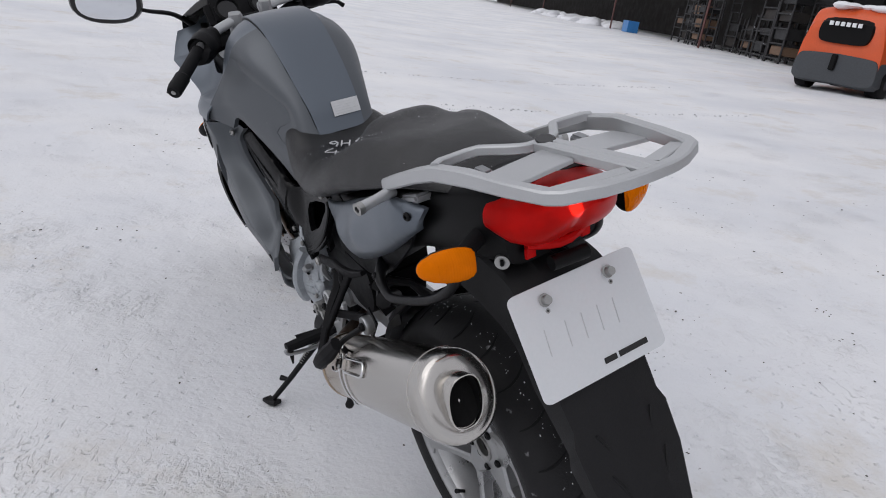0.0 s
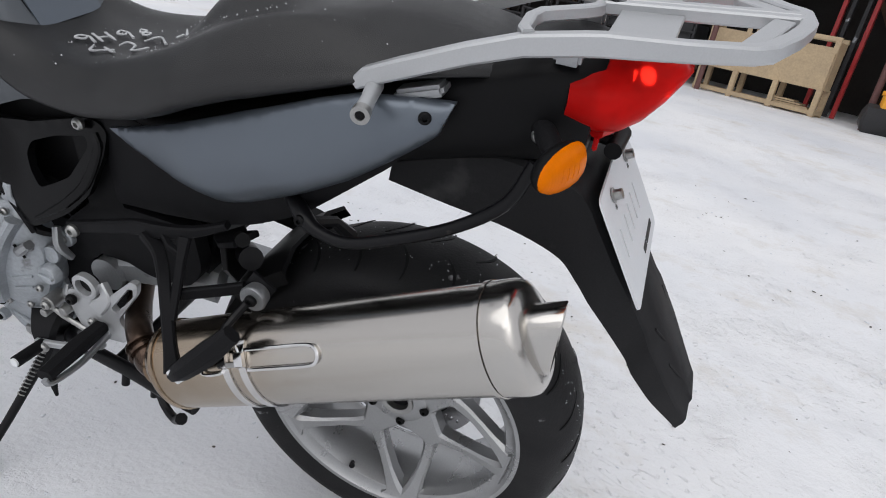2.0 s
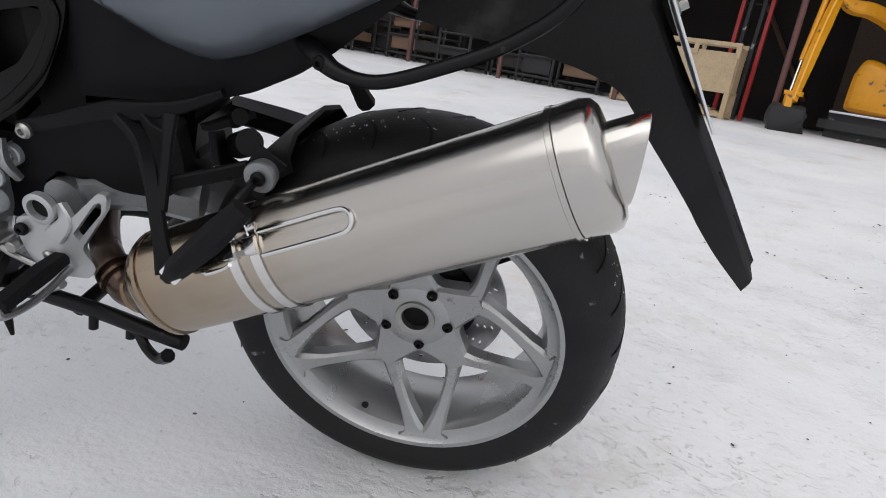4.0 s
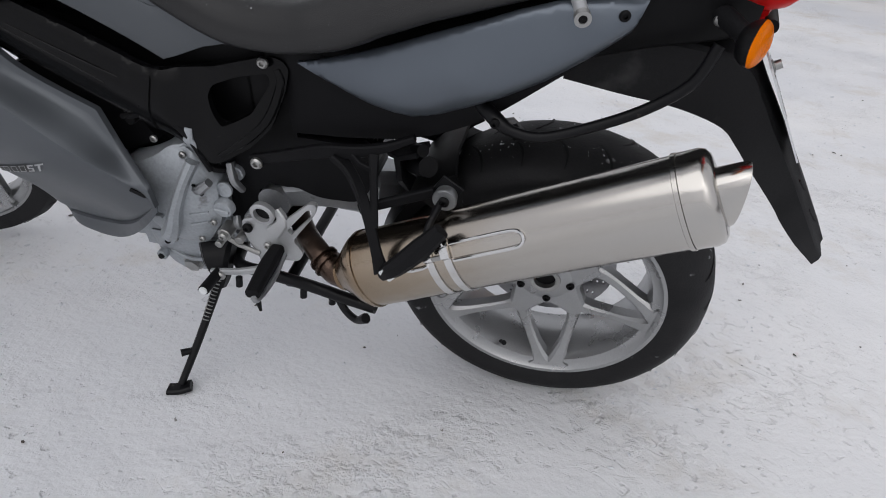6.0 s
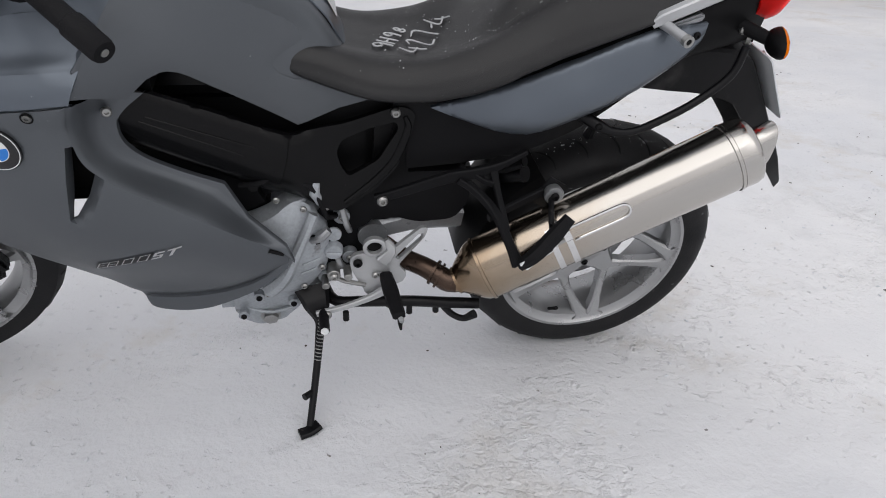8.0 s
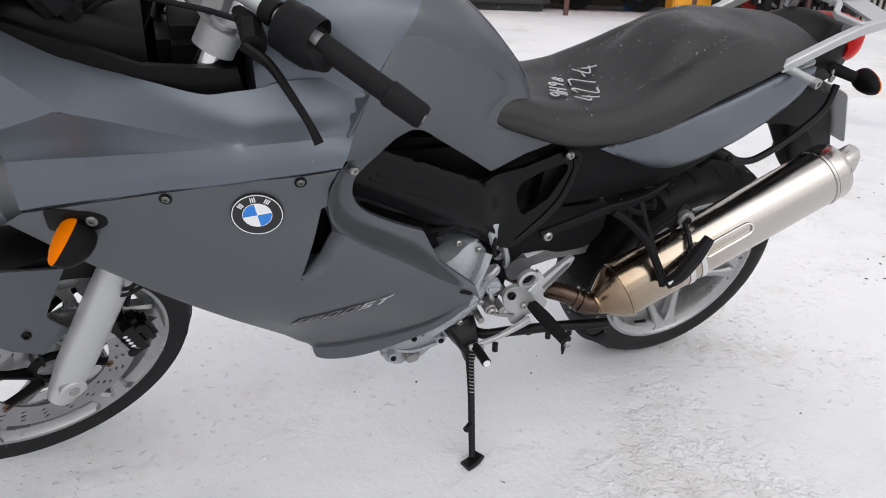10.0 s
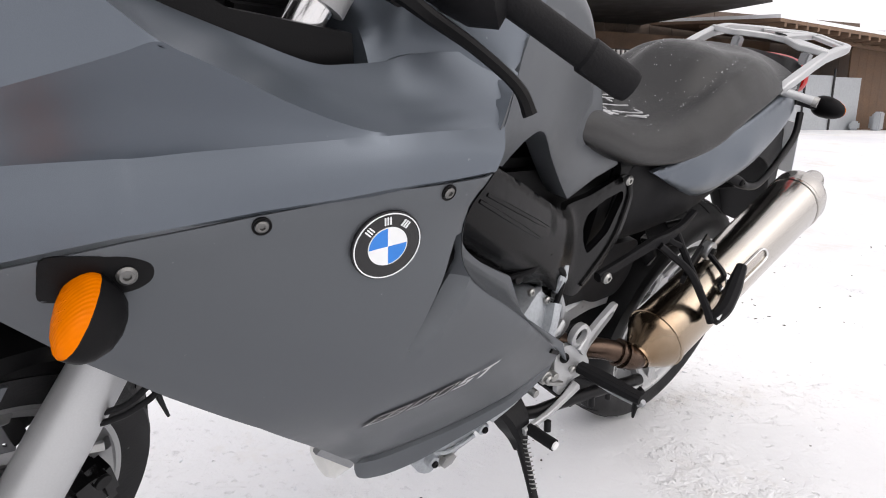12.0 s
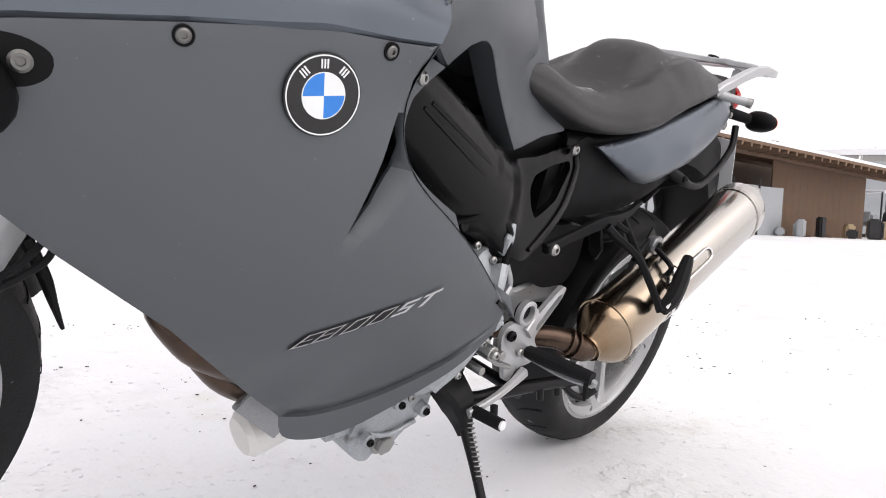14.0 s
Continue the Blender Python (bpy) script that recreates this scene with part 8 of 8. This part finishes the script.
bm = body([(-0.645, [(0, 0.52), (-0.4, 0.5), (-0.52, 0.46), (-0.56, 0.3), (-0.50, 0.14), (0, 0.13)]), (-0.45, [(0, 0.52), (-0.45, 0.5), (-0.575, 0.46), (-0.585, 0.3), (-0.54, 0.10), (0, 0.10)]), (0.3, [(0, 0.5), (-0.45, 0.48), (-0.575, 0.44), (-0.585, 0.3), (-0.54, 0.10), (0, 0.10)])], 12, 16)
part("counterweight", bm, material("dark_grey_casting", (0.05, 0.055, 0.062), 0.6, 0, 0.2, 50, 0.1, 5), fk)
bm = body([(-0.66, [(0, 0.94), (-0.28, 0.92), (-0.34, 0.85), (-0.33, 0.72), (-0.25, 0.66), (0, 0.65)]), (-0.55, [(0, 1.02), (-0.32, 1.0), (-0.38, 0.9), (-0.36, 0.72), (-0.28, 0.66), (0, 0.65)])], 6, 16)
part("grille", bm, BLACK, fk)
for k in range(6):
    bm = box((-0.19 + 0.075 * k, -0.70, 0.905), (0.05, 0.02, 0.055), None, 0.1)
    part("grille_bar", bm, EMBLEM_WHITE, fk)
for sx in (-1, 1):
    for yy in (-0.25, 0.95):
        wheel = part("wheel", revolve([(-0.1, 0.1), (-0.1, 0.2), (-0.08, 0.23), (0.08, 0.23), (0.1, 0.2), (0.1, 0.1)], (sx * 0.5, yy, 0.22), 24), RUBBER, fk)
        part("wheel_disc", drum((sx * 0.5, yy, 0.22), (sx, 0, 0), 0.12, 0.09, 20), IRON, wheel)
    for yy in (-0.2, 0.8):
        part("guard_post", tube([(sx * 0.46, yy, 1.05), (sx * 0.42, yy + 0.15, 2.05)], 0.035, 8), BLACK, fk)
part("overhead_guard", box((0, 0.45, 2.07), (0.95, 1.3, 0.05), None, 0.2), BLACK, fk)
part("driver_seat", box((0, 0.05, 1.25), (0.5, 0.5, 0.25), None, 0.3), BLACK, fk)
for sx in (-0.3, 0.3):
    part("mast_rail", bar([(sx, 1.3, 0.1), (sx, 1.3, 2.2)], 0.1, 0.12, None, 0, (0, 1, 0)), IRON, fk)
rng = random.Random(8)
bm = bmesh.new()
for k in range(14):
    m = Matrix.Translation((rng.uniform(-0.4, 0.4), rng.uniform(-0.5, 0.0), 1.15)) @ Matrix.Diagonal((rng.uniform(0.1, 0.2), rng.uniform(0.1, 0.18), rng.uniform(0.03, 0.06), 1))
    bmesh.ops.create_icosphere(bm, subdivisions=2, radius=1, matrix=m)
part("snow_cap", bm, ROOF_SNOW, fk)
part("tow_hook", box((-0.02, -0.66, 0.40), (0.08, 0.06, 0.22), None, 0.2), BLACK, fk)

# end of the shed: brown board wall with braces, slatted gate, sheet-metal fence
def end_line(y, off=0.0):
    """A place along the gate and the fence, off metres behind them."""
    return Vector((9.0 + 0.4 * (y + 10) + 0.928 * off, y - 0.371 * off, ground_z(9.0 + 0.4 * (y + 10), y)))


END_TURN = math.degrees(math.atan2(1.0, 0.4))
BROWN = material("brown_grey_boards", (0.10, 0.072, 0.056), 0.8, 0, 0.3, 24, 0.2, 2)
PALE_SLAT = material("pale_painted_slats", (0.34, 0.33, 0.32), 0.6, 0, 0.2, 30, 0.1, 3)


def yard_box(name, centre, size, turn, mat, parent=None, bevel=0.01):
    bm = box((0, 0, 0), size, None, bevel)
    bm.transform(Matrix.Translation(centre) @ Matrix.Rotation(radians(turn), 4, "Z"))
    return part(name, bm, mat, parent)


end_wall = tagged(empty("wall_end", Matrix.Identity(4)), "brown board wall at the end of the open shed", "wall", "", "structure")
for k in range(26):
    p = end_line(-5.0 - 0.78 * k, 4.2)
    yard_box("board", p + Vector((0, 0, 1.7)), (0.82, 0.05, 3.9), END_TURN, BROWN, end_wall)
for k in range(7):
    a, b = end_line(-6.2 - 1.9 * k, 4.1) + Vector((0, 0, 0.7)), end_line(-7.9 - 1.9 * k, 4.1) + Vector((0, 0, 2.6))
    if k % 2:
        a.z, b.z = b.z, a.z
    tagged(part("wall_brace", tube([a, b], 0.07, 6), WOOD), "slanting wooden brace on the shed wall", "brace", "wall braces")
roof_end = bmesh.new()
q = [end_line(-8.0, -0.8), end_line(-16.0, -0.8), end_line(-16.0, 4.6), end_line(-8.0, 4.6)]
loft(roof_end, [[Vector((p.x, p.y, 3.45)) for p in q], [Vector((p.x, p.y, 3.6)) for p in q]])
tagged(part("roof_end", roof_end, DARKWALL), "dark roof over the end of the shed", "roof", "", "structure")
gate = empty("slatted_gate", Matrix.Identity(4), label="gate of pale upright slats with dark gaps", category="gate")
for k in range(22):
    p = end_line(-10.4 - 0.123 * k)
    part("slat", bar([p, p + Vector((0, 0, 1.85))], 0.065, 0.04, None, 0, (0.93, -0.37, 0)), PALE_SLAT, gate)
for z in (0.25, 1.6):
    part("rail", tube([end_line(-10.35, 0.05) + Vector((0, 0, z)), end_line(-13.1, 0.05) + Vector((0, 0, z))], 0.03, 6), IRON, gate)
# Added near-black sheet; it stands for the shade between the slats.
yard_box("slat_gap_shade", end_line(-11.75, 0.25) + Vector((0, 0, 0.95)), (2.9, 0.04, 1.9), END_TURN, DARKWALL, gate)
fence = tagged(empty("metal_fence", Matrix.Identity(4)), "fence of pale grey sheet-metal panels", "fence")
for k in range(7):
    p = end_line(-13.65 - 1.0 * k)
    yard_box("sheet", p + Vector((0, 0, 0.80 - 0.015 * k)), (1.05, 0.04, 1.64 - 0.03 * k), END_TURN, SHEET, fence)
    part("fence_post", tube([end_line(-13.13 - 1.0 * k, -0.04), end_line(-13.13 - 1.0 * k, -0.04) + Vector((0, 0, 1.66))], 0.03, 6), IRON, fence)

# machines under the shed roof: red loader boom, blue column, yellow box, parked motorcycles
ld = empty("loader", Matrix.Identity(4), label="red loader with a sloping boom", category="loader")
part("boom", bar([(10.26, -8.91, 1.64), (9.38, -9.08, 1.2), (8.25, -9.41, 0.46)], [0.30, 0.26, 0.2], [0.42, 0.34, 0.24], None, 8, (0, 0, 1)), REDPAINT, ld)
part("boom_stripe", bar([(9.38 - 0.2, -9.08 - 0.05, 1.2 + 0.16), (8.25 - 0.12, -9.41 - 0.05, 0.46 + 0.16)], 0.1, 0.03), SHEET, ld)
bm = box((0, 0, 0), (1.2, 1.0, 1.1), None, 0.2)
bm.transform(Matrix.Translation((10.26 + 0.5, -8.91 + 0.5, 1.64 - 0.1)) @ SHED_TURN)
part("mast_head", bm, REDPAINT, ld)
bm = box((0, 0, 0), (1.9, 1.4, 0.9), None, 0.2)
bm.transform(Matrix.Translation((10.26 + 1.0, -8.91 + 1.4, RISE + 0.85)) @ SHED_TURN)
part("chassis", bm, REDPAINT, ld)
for s in (-0.7, 0.7):
    c = Vector((10.26 + 0.9, -8.91 + 1.0, RISE + 0.4)) + SD * s
    part("wheel", revolve([(-0.15, 0.2), (-0.15, 0.4), (0.15, 0.4), (0.15, 0.2)], tuple(c), 24, tuple(SN)), RUBBER, ld)
bm = box((0, 0, 0), (0.32, 0.32, 3.2), None, 0.02)
bm.transform(Matrix.Translation((11.36, -8.73, RISE + 1.6)) @ SHED_TURN)
tagged(part("steel_column", bm, BLUEPAINT), "blue steel column in the shed", "column")
bm = box((0, 0, 0), (0.75, 0.7, 0.85), None, 0.05)
bm.transform(Matrix.Translation((8.7, -7.94, RISE + 0.42)) @ SHED_TURN)
tagged(part("steel_box", bm, YELLOW), "yellow steel box under the shed roof", "box")
rng = random.Random(21)


def far_motorcycle(x, y, turn, mat):
    th = empty("parked_motorcycle", Matrix.Translation((x, y, ground_z(x, y))) @ Matrix.Rotation(radians(turn), 4, "Z"), label="dark motorcycle parked under the shed roof", category="motorcycle", group="parked motorcycles")
    for y in (-0.65, 0.7):
        part("wheel", revolve([(-0.06, 0.22), (-0.06, 0.29), (0, 0.31), (0.06, 0.29), (0.06, 0.22)], (0, y, 0.31), 24), RUBBER, th)
    part("tank", body([(-0.05, [(0, 0.8), (-0.1, 0.78), (-0.13, 0.7), (0, 0.62)]), (0.15, [(0, 0.95), (-0.13, 0.9), (-0.16, 0.78), (0, 0.62)]), (0.4, [(0, 0.92), (-0.12, 0.88), (-0.14, 0.76), (0, 0.62)])], 10, 10), mat, th)
    part("seat", body([(-0.75, [(0, 0.86), (-0.1, 0.84), (-0.11, 0.8), (0, 0.76)]), (-0.4, [(0, 0.84), (-0.13, 0.82), (-0.14, 0.77), (0, 0.72)]), (0.0, [(0, 0.8), (-0.1, 0.78), (-0.1, 0.72), (0, 0.68)])], 10, 10), BLACK, th)
    part("engine", box((0, 0.1, 0.45), (0.3, 0.5, 0.35), None, 0.25), IRON, th)
    part("handlebar", tube([(-0.36, 0.4, 1.0), (-0.1, 0.5, 1.02), (0.1, 0.5, 1.02), (0.36, 0.4, 1.0)], 0.016, 8, 12), BLACK, th)
    for x in (-0.08, 0.08):
        part("fork_leg", tube([(x, 0.7, 0.31), (x, 0.46, 1.0)], 0.025, 8), ZINC, th)


for x, y, turn, mat in ((8.63, -8.61, 40, REDPAINT), (8.24, -9.05, 55, IRON), (7.82, -9.54, 35, BLACK), (7.56, -9.85, 60, IRON)):
    far_motorcycle(x, y, turn, mat)
bm = box((0, 0, 0), (0.7, 0.6, 0.95), None, 0.05, Matrix.Rotation(radians(-14), 3, "Y").to_4x4())
bm.transform(Matrix.Translation((7.73, -10.65, RISE + 0.50)) @ Matrix.Rotation(radians(-60), 4, "Z"))
tagged(part("plastic_crate", bm, IRON), "dark plastic crate leaning under the shed roof", "crate")

# far end of the yard: low shed with a long eave, a cabinet, a concrete hall, a lorry box and bare trees
end_shed = empty("end_shed", Matrix.Identity(4), label="low brown wooden shed with a snowy roof", category="shed")
for k in range(14):
    p = end_line(-20.4 - 0.31 * k, 0.5)
    yard_box("board", p + Vector((0, 0, 1.15)), (0.33, 0.05, 2.5), END_TURN, WOOD, end_shed)
for k in range(9):
    p = end_line(-13.4 - 0.8 * k, 3.4)
    yard_box("inner_board", p + Vector((0, 0, 1.3)), (0.86, 0.05, 2.8), END_TURN, WOOD, end_shed)
e0, e1 = end_line(-25.2, -0.9) + Vector((0, 0, 2.05)), end_line(-16.2, -0.9) + Vector((0, 0, 2.62))
r0, r1 = end_line(-25.2, 4.0) + Vector((0, 0, 2.5)), end_line(-16.2, 4.0) + Vector((0, 0, 3.05))
bm = bmesh.new()
loft(bm, [[e0, e1, r1, r0], [p + Vector((0, 0, 0.08)) for p in (e0, e1, r1, r0)]])
part("roof", bm, WOOD, end_shed)
bm = bmesh.new()
loft(bm, [[p + Vector((0, 0, 0.084)) for p in (e0, e1, r1, r0)], [p + Vector((0, 0, 0.17)) for p in (e0, e1, r1, r0)]])
part("roof_snow", bm, ROOF_SNOW, end_shed)
part("purlin", bar([e0.lerp(r0, 0.22) - Vector((0, 0, 0.12)), e1.lerp(r1, 0.22) - Vector((0, 0, 0.12))], 0.1, 0.14), WOOD, end_shed)
for k in range(26):
    p, q = e0.lerp(e1, (k + 0.5) / 26), r0.lerp(r1, (k + 0.5) / 26)
    part("rafter", bar([p - Vector((0, 0, 0.05)), p.lerp(q, 0.6) - Vector((0, 0, 0.05))], 0.07, 0.11), WOOD, end_shed)
rng = random.Random(31)
for k in range(16):
    p = end_line(-20.0 - 0.34 * k, -rng.uniform(0.1, 0.9))
    h = rng.uniform(0.2, 0.65)
    tagged(yard_box("scrap_piece", (p[0], p[1], p[2] + h / 2), (rng.uniform(0.15, 0.4), rng.uniform(0.2, 0.5), h), rng.uniform(0, 90), rng.choice((SHEET, WOOD_NEW, IRON, WOOD, IRON)), None, 0.2), "snow-dusted piece of scrap beside the shed", "scrap", "scrap by the shed")
hall = empty("concrete_hall", Matrix.Identity(4), label="long grey concrete hall behind the yard", category="building")
for k in range(10):
    yard_box("wall_panel", (-14 + 4.6 * k, -46 + 1.2 * k, 2.1), (4.55, 0.3, 5.6), 14.6, CONCRETE, hall)
yard_box("roof_edge", (6.7, -40.6, 5.0), (48, 0.5, 0.3), 14.6, ROOF_SNOW, hall)
lorry = empty("box_container", Matrix.Identity(4), label="white-grey box container standing in the snow", category="container")
yard_box("box", (6.3, -34.5, 2.2), (3.6, 2.4, 3.3), 10, SHEET, lorry)
yard_box("sill", (6.3, -34.5, 0.4), (3.4, 2.2, 0.5), 10, IRON, lorry)
trk = empty("small_tractor", Matrix.Translation((3.75, -26.8, ground_z(3.75, -26.8))), label="small snow-covered tractor with a cab frame", category="tractor")
for a in (-0.4, 0.4):
    for b in (-0.5, 0.5):
        part("cab_post", tube([(a, b, 0.6), (a, b, 1.7)], 0.03, 6), IRON, trk)
part("cab_roof", box((0, 0, 1.72), (1.0, 1.2, 0.08), None, 0.3), ROOF_SNOW, trk)
part("hood", box((0, 0.9, 0.7), (0.6, 0.9, 0.5), None, 0.2), SHEET, trk)
for a in (-0.5, 0.5):
    for b, r in ((-0.4, 0.5), (0.9, 0.32)):
        part("wheel", revolve([(-0.12, r * 0.5), (-0.12, r), (0.12, r), (0.12, r * 0.5)], (a, b, r), 20), RUBBER, trk)
TWIG = material("bare_twig", (0.12, 0.09, 0.075), 0.8, 0, 0.2, 30, 0.1)
rng = random.Random(41)


def bare_tree(x, y, h):
    bm = bmesh.new()

    def grow(p, d, length, r, depth):
        q = p + d * length
        tube([p, p.lerp(q, 0.5) + Vector((rng.uniform(-1, 1), rng.uniform(-1, 1), 0)) * length * 0.05, q], [r, r * 0.7], 5, 0, bm)
        if depth:
            for _ in range(rng.choice((2, 3, 3))):
                nd = (d + Vector((rng.uniform(-0.6, 0.6), rng.uniform(-0.6, 0.6), rng.uniform(-0.1, 0.5)))).normalized()
                grow(p.lerp(q, rng.uniform(0.5, 1.0)), nd, length * rng.uniform(0.55, 0.8), r * 0.6, depth - 1)

    grow(Vector((x, y, 0)), Vector((0, 0, 1)), h * 0.35, 0.12, 4)
    th = empty("bare_tree", Matrix.Identity(4), label="leafless tree behind the hall", category="tree", group="bare trees")
    part("trunk_and_branches", bm, TWIG, th)


for x, y, h in ((-3.0, -52, 9.0), (0.5, -54, 9.6), (3.5, -52, 9.0), (6.5, -53, 8.6), (9.5, -50, 8.2), (-6.5, -54, 9.4)):
    bare_tree(x, y, h)
